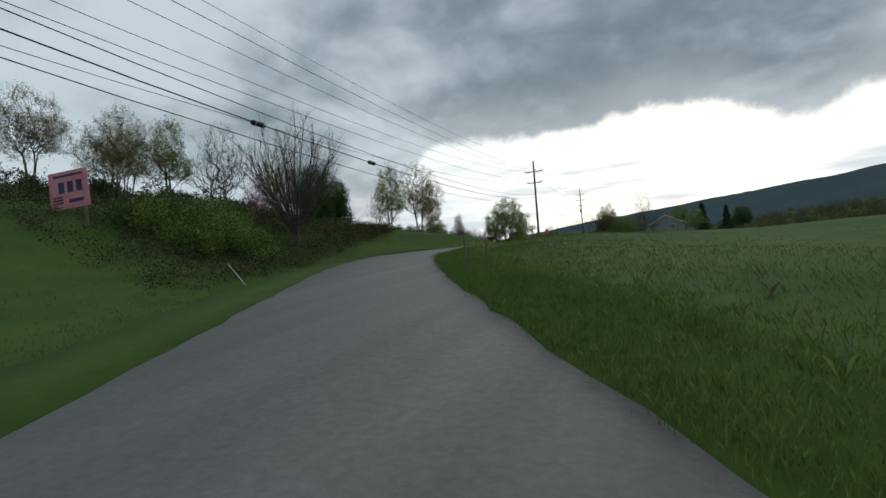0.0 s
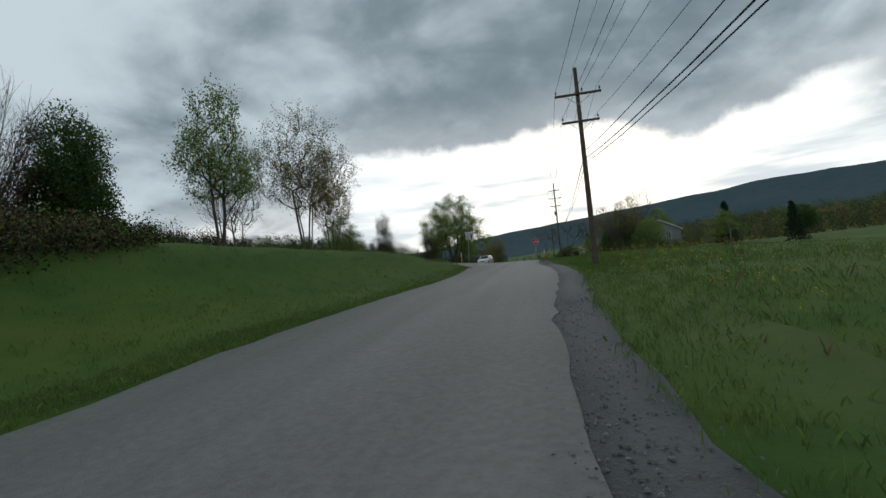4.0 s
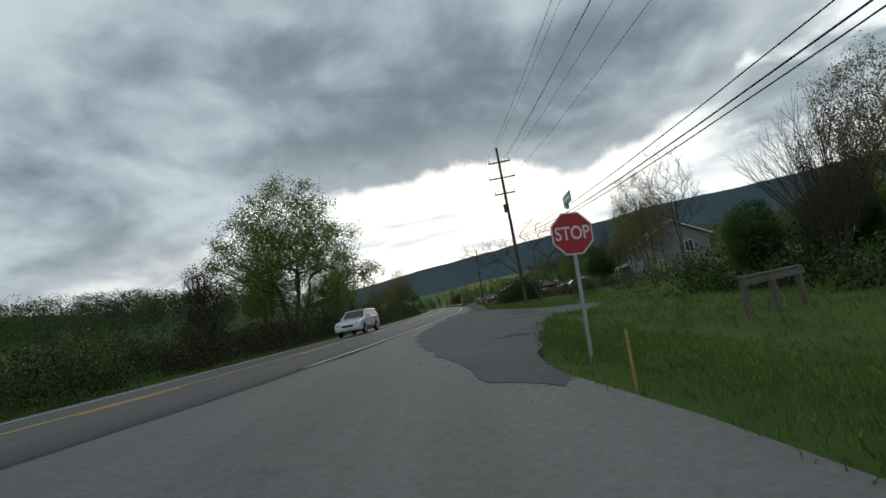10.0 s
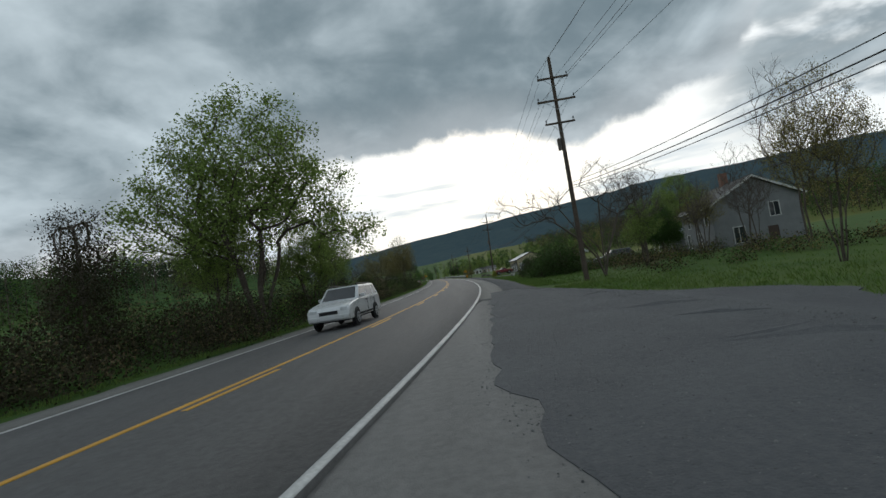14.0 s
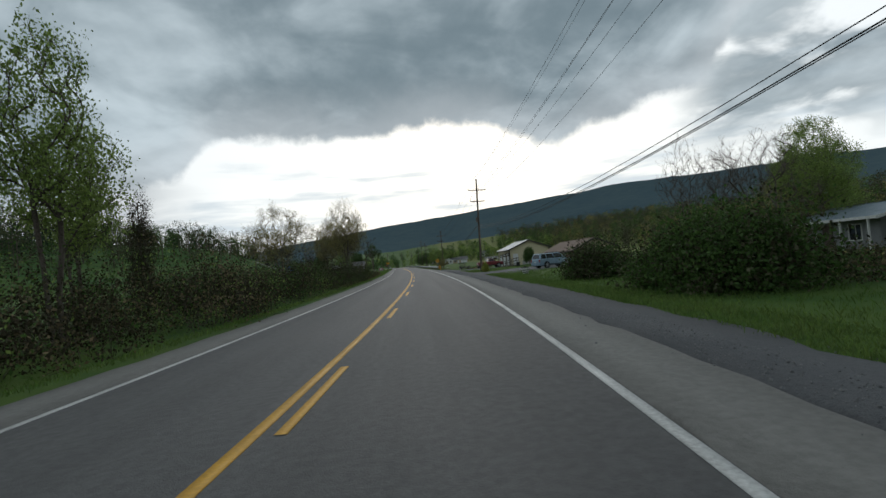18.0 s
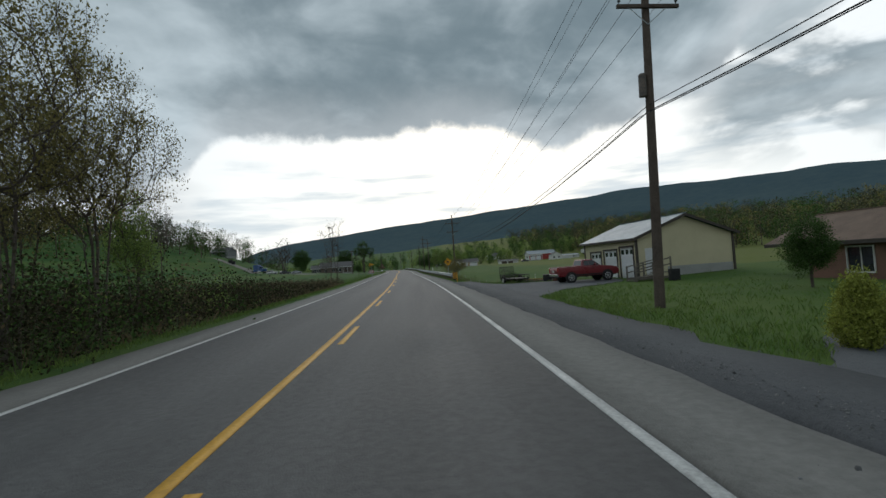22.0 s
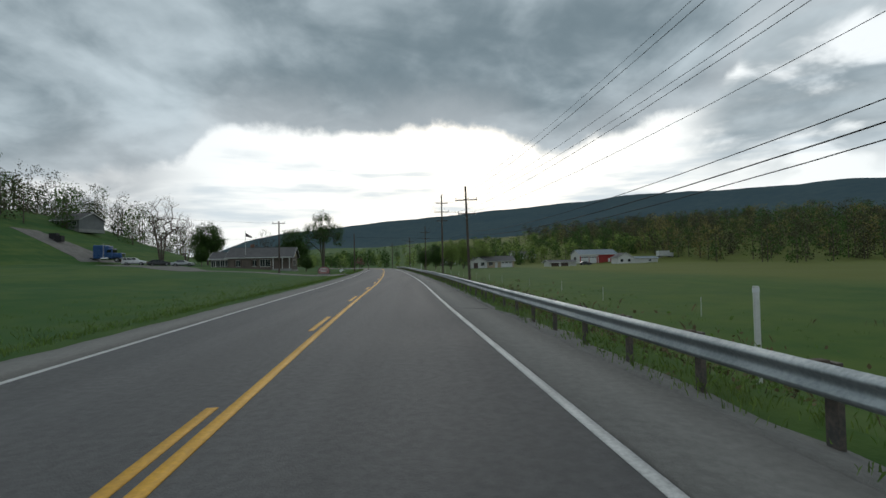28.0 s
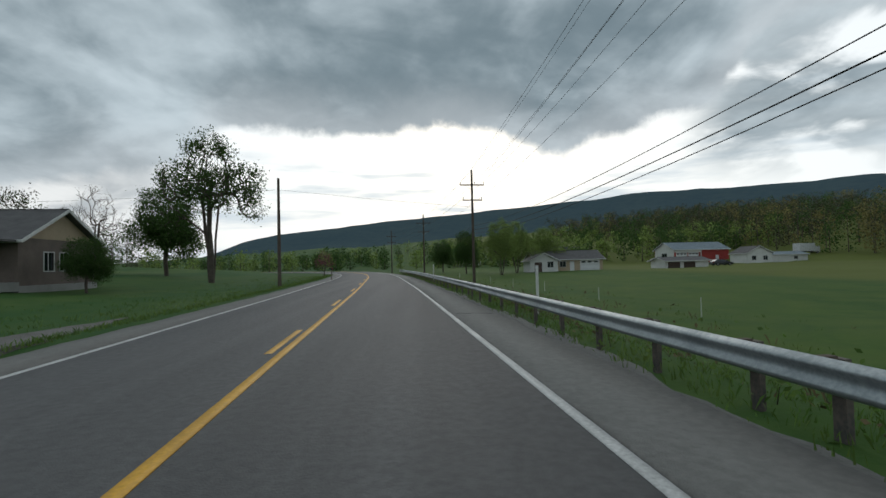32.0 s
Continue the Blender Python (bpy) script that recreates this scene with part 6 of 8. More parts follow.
def door(parent, m, w, h, mat, panes=0, panels=True, kind="door"):
    ob = part(kind, box(w, 0.05, h, (0, 0.07, h / 2), 0.006), mat, parent)
    ob.matrix_basis = m
    if panels:
        rows = 4 if kind == "garage_door" else 2
        for r in range(rows - (1 if panes else 0)):
            part("door_panel", box(w * 0.92, 0.02, h / rows * 0.86, (0, 0.042, h / rows * (r + 0.5)), 0.008), mat, ob)
    for k_ in range(panes):
        part("pane", box(w / panes * 0.62, 0.015, h * 0.15, (-w / 2 + w * (k_ + 0.5) / panes, 0.042, h * 0.86)), PANE, ob)
    if kind == "door":
        part("knob", tube((w * 0.4, 0.02, h * 0.47), (w * 0.4, 0.06, h * 0.47), 0.03, 0.03, 8), STEEL, ob)


def gable_house(name, x, y, z, turn, L, W, H, rise, walls, roofmat, label, cat, over=0.45, openings=None, trim=None, overx=None, plinth=0.0, frame_mat=None):
    """A house under a pitched roof: ridge along local x. openings: side -> rows of (kind, along, sill, width, height)."""
    ob = thing(name, Matrix.Translation((x, y, z)) @ Matrix.Rotation(radians(turn), 4, "Z"), label, cat)
    openings = openings or {}
    trim = trim or TRIM
    frame_mat = frame_mat or TRIMWHITE
    sides = {"front": (Matrix.Translation((0, -W / 2, 0)), L, 0), "back": (Matrix.Translation((0, W / 2, 0)) @ Matrix.Rotation(math.pi, 4, "Z"), L, 0),
             "left": (Matrix.Translation((-L / 2 + 0.001, 0, 0)) @ Matrix.Rotation(-math.pi / 2, 4, "Z"), W - 0.325, rise * (W - 0.325) / W), "right": (Matrix.Translation((L / 2 - 0.001, 0, 0)) @ Matrix.Rotation(math.pi / 2, 4, "Z"), W - 0.325, rise * (W - 0.325) / W)}
    for side, (m, w, g) in sides.items():
        rows = openings.get(side, [])
        mat = walls[side] if isinstance(walls, dict) else walls
        wall_panel("wall", w, H, [r[1:] for r in rows], mat, ob, m, gable=g)
        for kind, a, sill, ww, hh in rows:
            mm = m @ Matrix.Translation((a, 0, sill))
            if kind == "window":
                window(ob, mm, ww, hh, frame_mat)
            elif kind == "garage":
                door(ob, mm, ww, hh, DOORWHITE, 3, True, "garage_door")
                for s in (-1, 1):
                    t = part("door_trim", box(0.14, 0.06, hh + 0.14, (s * (ww / 2 + 0.06), -0.03, hh / 2 + 0.07), 0.008), trim, ob)
                    t.matrix_basis = mm
                t = part("door_trim", box(ww + 0.26, 0.06, 0.14, (0, -0.034, hh + 0.07), 0.008), trim, ob)
                t.matrix_basis = mm
            else:
                door(ob, mm, ww, hh, DOORDARK if kind == "dark" else DOORWHITE)
    ox = over if overx is None else overx
    a = math.atan2(rise, W / 2)
    ln = (W / 2 + over) / math.cos(a)
    for s in (-1, 1):
        r = part("roof_slope", box(L + 2 * ox, ln, 0.12, (0, 0, 0), 0.01), roofmat, ob)
        r.matrix_basis = Matrix.Translation((0, s * math.cos(a) * ln / 2, H + rise - math.sin(a) * ln / 2 + 0.07)) @ Matrix.Rotation(-s * a, 4, "X")
        g = part("fascia", box(L + 2 * ox + 0.02, 0.03, 0.18, (0, s * (W / 2 + over + 0.01), H - math.tan(a) * over + 0.04), 0.004), trim, ob)
        for e in (-1, 1):
            b = part("bargeboard", box(0.03, ln, 0.20, (0, 0, 0), 0.004), trim, ob)
            b.matrix_basis = Matrix.Translation((e * (L / 2 + ox + 0.012), s * math.cos(a) * ln / 2, H + rise - math.sin(a) * ln / 2 + 0.02)) @ Matrix.Rotation(-s * a, 4, "X")
    part("ridge_cap", box(L + 2 * ox, 0.22, 0.05, (0, 0, H + rise + 0.13), 0.015), roofmat, ob)
    part("slab", box(L + 0.3, W + 0.3, 0.9 + plinth, (0, 0, -0.45 + plinth / 2 - 0.004), 0.02), BLOCK, ob) if not plinth else None
    return ob


# yellow three-door garage
GT = 92.4
gar = gable_house("garage", 21.5, 101.25, -0.5, GT, 9.5, 7.4, 3.0, 1.45, CREAM, ROOFMETAL, "cream metal-clad garage with three white doors and a pale metal roof", "garage", 0.35,
                  {"back": [("garage", 3.2, 0.0, 2.05, 2.35), ("garage", 0.45, 0.0, 2.3, 2.2), ("garage", -2.4, 0.0, 2.1, 2.1)], "left": [("door", -2.6, 0.25, 0.95, 1.95)]}, TRIM)
for px, py in ((-4.75, 3.7), (4.75, 3.7), (-4.75, -3.7)):
    part("corner_trim", box(0.16, 0.16, 3.0, (px, py, 1.50), 0.01), TRIM, gar)
part("base_course", box(0.05, 5.0, 1.0, (-4.785, -1.05, 0.30), 0.01), BLOCK, gar, "grey block base course")
# its timber ramp
rampo = thing("timber_ramp", Matrix.Translation((17.7, 94.2, ground(17.7, 94.2))) @ Matrix.Rotation(radians(GT - 90), 4, "Z"), "weathered timber access ramp with railings at the garage door", "ramp")
for i in range(9):
    part("deck_board", box(0.26, 1.2, 0.04, (-1.2 + i * 0.29, 0.0, 0.06 + min(0.45, i * 0.07)), 0.006), OLDWOOD, rampo)
for py in (-0.5, 0.5):
    part("stringer", box(2.6, 0.05, 0.16, (0.0, py, 0.18), 0.006), OLDWOOD, rampo)
for px, hz in ((-1.2, 1.0), (0.0, 1.2), (1.25, 1.5)):
    for py in (-0.62, 0.62):
        part("post", box(0.09, 0.09, hz + 0.4, (px, py, hz / 2 - 0.15), 0.008), OLDWOOD, rampo)
for py in (-0.62, 0.62):
    for dz in (0.0, -0.4):
        part("rail", tube((-1.2, py, 0.98 + dz), (1.25, py, 1.46 + dz), 0.04, None, 6), OLDWOOD, rampo)

# brick ranch house with a deep gable porch
ranch = gable_house("ranch_house", 24.6, 79.5, -0.95, 86.4, 13.4, 5.3, 2.45, 1.25, {"front": BRICKRED, "back": BRICKRED, "left": BRICKRED, "right": BRICKRED}, ROOFBROWN,
                    "low brick ranch house with a brown shingle roof and gable porch", "house", 0.5,
                    {"back": [("window", 3.5, 0.9, 1.4, 1.1), ("window", -3.6, 0.9, 1.4, 1.1), ("dark", 0.3, 0.0, 0.95, 2.05)], "left": [("window", -1.6, 0.9, 1.2, 1.1), ("dark", 0.9, 0.0, 0.9, 2.05)]}, TRIM, 2.6)
gf = part("porch_gable", plate([(-2.95, 2.38), (2.95, 2.38), (0, 3.66)], 0.08), TANSIDE, ranch, "tan board gable over the porch")
gf.matrix_basis = Matrix.Translation((-9.0, 0, 0)) @ Matrix.Rotation(-math.pi / 2, 4, "Z")
for py in (-2.75, 0.3, 2.75):
    part("porch_post", box(0.11, 0.11, 2.4, (-8.9, py, 1.2), 0.01), TRIM, ranch)
part("porch_floor", box(2.5, 5.7, 0.16, (-8.1, 0, 0.05), 0.02), BLOCK, ranch)

# old two-storey house behind the scrub, and its porch
old = gable_house("old_house", 32.0, 28.2, -0.8, 80.0, 9.5, 8.0, 4.9, 2.2, GREYSIDE, ROOFGREY, "weathered grey two-storey house half hidden by brush", "house", 0.4,
                  {"back": [("window", -3, 0.9, 1.0, 1.4), ("window", 0.6, 0.9, 1.0, 1.4), ("window", 3.2, 3.1, 0.9, 1.3), ("window", -2.2, 3.1, 0.9, 1.3)], "left": [("window", -1.8, 0.9, 1.0, 1.5), ("window", 1.6, 3.0, 0.9, 1.3), ("dark", 1.2, 0.0, 0.95, 2.05)]}, TRIMWHITE)
part("chimney", box(0.7, 0.7, 2.2, (1.5, 0.0, 7.4), 0.03), BRICKRED, old)
sh = gable_house("porch_shed", 33.5, 41.8, -0.5, 82.0, 7.0, 5.5, 2.5, 0.7, GREYSIDE, ROOFMETAL, "old dark shed with a lean-to metal porch roof", "shed", 0.9,
                 {"back": [("dark", -1.2, 0.0, 1.1, 2.0), ("window", 1.4, 0.9, 1.1, 1.0)]}, TRIMWHITE)
for px in (-3.6, -1.2, 1.2, 3.6):
    part("porch_post", box(0.1, 0.1, 2.4, (px, 3.55, 1.2), 0.01), TRIMWHITE, sh)

# brick ranch on the lawn
lawn = gable_house("lawn_house", -34.6, 279.0, 0.75, 5.0, 13.4, 8.0, 2.95, 2.05, GREYBRICK, ROOFGREY, "long single-storey house with grey shingle roof and corner porch", "house", 0.55,
                   {"front": [("window", -4.6, 0.9, 0.9, 1.3), ("window", -1.2, 0.9, 0.8, 1.3), ("window", 0.5, 0.8, 1.0, 1.45), ("window", 1.6, 0.8, 1.0, 1.45), ("dark", 4.3, 0.25, 0.95, 2.05)],
                    "right": [("window", -1.2, 0.9, 1.0, 1.2), ("window", 0.4, 0.9, 1.0, 1.2)]}, TRIMWHITE)
for s_ in (-1.72, -0.68, -5.2, -4.0):
    part("shutter", box(0.28, 0.05, 1.34, (s_, -4.03, 1.55), 0.006), DOORDARK, lawn)
for px in (3.1, 5.0, 6.5):
    part("porch_post", box(0.14, 0.14, 2.45, (px, -5.9, 1.45), 0.01), TRIMWHITE, lawn)
part("porch_roof", box(4.3, 2.1, 0.14, (4.85, -5.2, 2.72), 0.02), ROOFGREY, lawn)
part("porch_fascia", box(4.32, 0.04, 0.20, (4.85, -6.27, 2.70), 0.004), TRIMWHITE, lawn)
part("porch_floor", box(4.0, 1.9, 0.55, (4.85, -5.05, -0.03), 0.02), BLOCK, lawn)
for i in range(3):
    part("porch_step", box(1.2, 0.3, 0.16, (3.9, -6.2 - 0.28 * i, 0.10 - 0.17 * i), 0.01), BLOCK, lawn)
gp = part("gable_panel", plate([(-3.9, 2.97), (3.9, 2.97), (0, 4.94)], 0.03, -0.03), TANSIDE, lawn, "tan boarded gable")
gp.matrix_basis = Matrix.Translation((6.7, 0, 0)) @ Matrix.Rotation(math.pi / 2, 4, "Z")
part("chimney", box(0.8, 0.6, 1.3, (-2.6, 0.5, 5.2), 0.03), BRICKRED, lawn)
# its glazed sun porch
gable_house("sun_porch", -43.3, 278.6, 0.85, 5.0, 4.0, 5.6, 2.6, 1.35, GREYBRICK, ROOFGREY, "low brick sun porch with a row of white-framed windows", "sun porch", 0.45,
            {"front": [("window", -1.45, 0.85, 0.85, 1.35), ("window", -0.5, 0.85, 0.85, 1.35), ("window", 0.45, 0.85, 0.85, 1.35), ("window", 1.4, 0.85, 0.85, 1.35)]}, TRIMWHITE)

# far farmyard and hillside houses
gable_house("far_house", 30.0, 351.5, -0.75, 2, 15, 8, 2.6, 1.8, TANSIDE, ROOFGREY, "tan ranch house across the field", "house", 0.5,
            {"front": [("window", -1.5, 0.9, 1.4, 1.2), ("white", 0.6, 0.0, 1.0, 2.05), ("garage", 4.6, 0.0, 4.2, 2.2)]}, TRIMWHITE)
gable_house("far_house", 23.8, 348.0, -0.75, 90, 6, 6, 2.4, 1.5, WHITESIDE, ROOFGREY, "white gabled porch wing of a far house", "house", 0.5, {"left": [("dark", -1.2, 0.0, 1.6, 2.0), ("window", 1.4, 0.9, 1.3, 1.2)]}, TRIMWHITE)
barn = gable_house("barn", 88.4, 399.0, 0.0, 4, 19, 11, 4.2, 2.3, {"front": BARNRED, "back": BARNRED, "left": WHITESIDE, "right": BARNRED}, ROOFMETAL, "red and white barn with a pale metal roof", "barn", 0.5,
                   {"front": [("garage", -7.0, 0.0, 3.6, 3.2), ("garage", -2.9, 0.0, 3.4, 3.2), ("white", 5.4, 0.0, 1.2, 2.2)], "left": [("window", 0, 1.6, 3.0, 1.4)]}, TRIMWHITE)
part("white_cladding", box(9.2, 0.05, 0.95, (-4.9, -5.54, 3.72), 0.004), WHITESIDE, barn)
part("corner_board", box(0.35, 0.06, 4.1, (-0.3, -5.55, 2.05), 0.004), TRIMWHITE, barn)
# the open bays' shaded inside is drawn as dark panels filling them
gable_house("open_shed", 56.0, 349.5, -1.15, 10, 11, 5, 2.1, 0.7, WHITESIDE, ROOFGREY, "low white open-fronted farm shed", "shed", 0.6, {"front": [("dark", -3.4, 0.0, 3.2, 1.8), ("dark", 0.6, 0.0, 3.0, 1.8)]}, TRIMWHITE)
gable_house("white_house", 93.0, 377.0, -0.5, 86, 8, 7, 2.9, 1.9, WHITESIDE, ROOFGREY, "small white gabled house beside the barn", "house", 0.4, {"left": [("window", -1.6, 0.9, 1.2, 1.2), ("window", 1.6, 0.9, 1.2, 1.2)]}, TRIMWHITE)
gable_house("long_shed", 102.5, 377.5, -0.5, 3, 11.5, 6, 2.3, 0.8, WHITESIDE, ROOFMETAL, "long low white shed beside the farm", "shed", 0.4, {"front": [("window", 2.0, 1.0, 1.2, 0.8)]}, TRIMWHITE)
for hx_, hy_, t_, l_, wm in ((-97, 312, -14, 9, GREYSIDE), (66, 455, 5, 14, WHITESIDE), (22, 470, -5, 12, WHITESIDE)):
    gable_house("far_house", hx_, hy_, ground(hx_, hy_) + 0.1, t_, l_, 8, 2.7, 2.0, wm, ROOFGREY, "small single-storey house among trees", "house", 0.5, {"front": [("window", -3, 0.9, 1.4, 1.2), ("dark", 0, 0, 1.0, 2.05), ("window", 3, 0.9, 1.4, 1.2)]}, TRIMWHITE)

# drives
patch("ranch_driveway", [(7.3, 56.6), (8.0, 58.4), (9.2, 60.6), (11, 62.9), (13.3, 64.2), (19.4, 63.8), (20.2, 66), (19.6, 74.5), (15, 75.5), (10, 71.5), (7.4, 68.5)], 0.03, GRAVEL, "gravel driveway of the ranch house", "driveway")
patch("garage_yard", [(7.1, 82), (8.2, 85.5), (10.5, 90), (13.8, 92.5), (16.8, 96), (17.2, 99.5), (15.2, 100.6), (12.9, 101.2), (11.4, 101.9), (9.6, 102.1), (8.4, 102.6), (7.0, 103.4), (6.6, 103.2)], 0.03, GRAVEL, "dark gravel yard before the garage", "driveway")
patch("lawn_driveway", [(-10.6, 239.5), (-11.6, 244.6), (-14.2, 246.3), (-18.8, 246.0), (-27, 246.6), (-36, 248.8), (-46, 253.5), (-58, 265), (-72, 273), (-88, 277), (-88, 285), (-70, 286), (-56, 281.5), (-46, 268), (-38, 256.5), (-29, 252.6), (-22, 252.2), (-19, 253.0), (-16.4, 255.0), (-15.0, 259), (-14.4, 264), (-12.6, 256)], 0.03, DRIVE, "wide pale gravel driveway to the lawn house", "driveway")



# ---------------------------------------------------------------- vehicles
RUBBER = material("tyre_rubber", (0.018, 0.018, 0.019), 0.85)
ALLOY = material("alloy_rim", (0.50, 0.51, 0.52), 0.35, 0.7, vary=(0.38, 0.39, 0.40))
WHITERIM = material("white_rim", (0.55, 0.55, 0.52), 0.5, vary=(0.40, 0.38, 0.35))
LAMPRED = material("red_tail_lamp", (0.30, 0.012, 0.012), 0.2, spec=0.6)
LAMPCLEAR = material("clear_headlamp", (0.62, 0.64, 0.66), 0.12, spec=0.7)
BLACKTRIM = material("black_plastic_trim", (0.022, 0.022, 0.024), 0.6)
CARGLASS = glass_material("tinted_car_glass", (0.012, 0.015, 0.018))
CHROME = material("chrome_trim", (0.6, 0.6, 0.6), 0.2, 1.0)


def paint(name, c):
    return material(name, c, 0.30, 0.2, vary=tuple(v * 0.93 for v in c), scale=0.8, fine=14, amount=0.2, spec=0.6)


BLUESILVER = paint("silver_blue_paint", (0.20, 0.29, 0.36))
BLACKPAINT = paint("black_car_paint", (0.014, 0.018, 0.022))
REDPAINT = paint("dark_red_paint", (0.17, 0.012, 0.018))
WHITEPAINT = paint("white_car_paint", (0.60, 0.61, 0.62))
SILVER = paint("silver_car_paint", (0.34, 0.36, 0.38))
BLUEPAINT = paint("blue_truck_paint", (0.02, 0.07, 0.20))
BLACKSTEEL = material("black_painted_steel", (0.022, 0.022, 0.024), 0.6, 0.2, vary=(0.05, 0.04, 0.034), scale=2, fine=25)
MESHSTEEL = material("dark_mesh_steel", (0.03, 0.03, 0.03), 0.7, 0.3)
RUSTPLATE = material("rusty_plate", (0.13, 0.055, 0.035), 0.9, vary=(0.08, 0.045, 0.035), scale=2, fine=20)

# x of: cabin base rear, base front, roof rear, roof front (shares of half length); heights of sill, hood and belt; roof height
SHAPES = {
    "minivan": (-0.97, 0.56, -0.88, 0.20, 0.30, 0.93, 1.02, 1.0),
    "hatchback": (-0.93, 0.56, -0.55, 0.06, 0.26, 0.84, 0.95, 1.0),
    "sedan": (-0.72, 0.46, -0.40, 0.06, 0.26, 0.82, 0.94, 1.0),
    "suv": (-0.97, 0.44, -0.86, 0.12, 0.36, 1.02, 1.12, 1.0),
    "pickup": (-0.22, 0.42, -0.16, 0.16, 0.44, 1.05, 1.12, 1.0),
}


WRECK = material("faded_wreck_paint", (0.115, 0.125, 0.125), 0.7, 0.1, vary=(0.20, 0.20, 0.19), scale=1.6, fine=14, bump=0.1, bump_scale=40)


def wheel_parts(parent, at, r, wid, side, rim_mat, spokes=5):
    t = tube((0, -wid / 2, 0), (0, wid / 2, 0), r, r, 28)
    bmesh.ops.bevel(t, geom=[e for e in t.edges if abs(e.verts[0].co.y - e.verts[1].co.y) < 1e-4], offset=wid * 0.2, segments=2, affect="EDGES")
    w = part("wheel", tube((0, -wid * 0.35, 0), (0, wid * 0.35, 0), r * 0.2, r * 0.2, 12), BLACKTRIM, parent)
    w.matrix_basis = Matrix.Translation(at)
    part("tyre", t, RUBBER, w)
    bm = tube((0, side * (wid / 2 - 0.012), 0), (0, side * (wid / 2 + 0.006), 0), r * 0.64, r * 0.60, 24)
    part("rim", bm, BLACKTRIM, w)
    rm = bmesh.new()
    for k_ in range(spokes):
        a = math.tau * k_ / spokes
        box(r * 0.15, 0.03, r * 0.60, (math.sin(a) * r * 0.32, side * (wid / 2 + 0.008), math.cos(a) * r * 0.32), 0.006, rm, Matrix.Rotation(a, 4, "Y"))
    tube((0, side * (wid / 2 - 0.01), 0), (0, side * (wid / 2 + 0.03), 0), r * 0.17, r * 0.13, 12, rm)
    for k_ in range(20):
        a0, a1 = math.tau * k_ / 20, math.tau * (k_ + 1) / 20
        tube((math.sin(a0) * r * 0.60, side * (wid / 2 + 0.006), math.cos(a0) * r * 0.60), (math.sin(a1) * r * 0.60, side * (wid / 2 + 0.006), math.cos(a1) * r * 0.60), r * 0.05, None, 5, rm)
    part("spokes", rm, rim_mat, w)
    return w


def panel(quad, u0, u1, v0, v1, out, thick=0.012):
    """A thin plate lying on a four-cornered face (a b below, d c above), inset by shares u, v."""
    a, b, c, d = (Vector(p) for p in quad)
    n = (b - a).cross(d - a).normalized() * out

    def at(u, v):
        return (a * (1 - u) + b * u) * (1 - v) + (d * (1 - u) + c * u) * v
    pts = [at(u0, v0), at(u1, v0), at(u1, v1), at(u0, v1)]
    bm = bmesh.new()
    low_ = [bm.verts.new(p - n * thick) for p in pts]
    top_ = [bm.verts.new(p + n * 0.006) for p in pts]
    bm.faces.new(top_)
    bm.faces.new(low_[::-1])
    for i in range(4):
        bm.faces.new((low_[i], low_[(i + 1) % 4], top_[(i + 1) % 4], top_[i]))
    bmesh.ops.recalc_face_normals(bm, faces=bm.faces)
    return bm


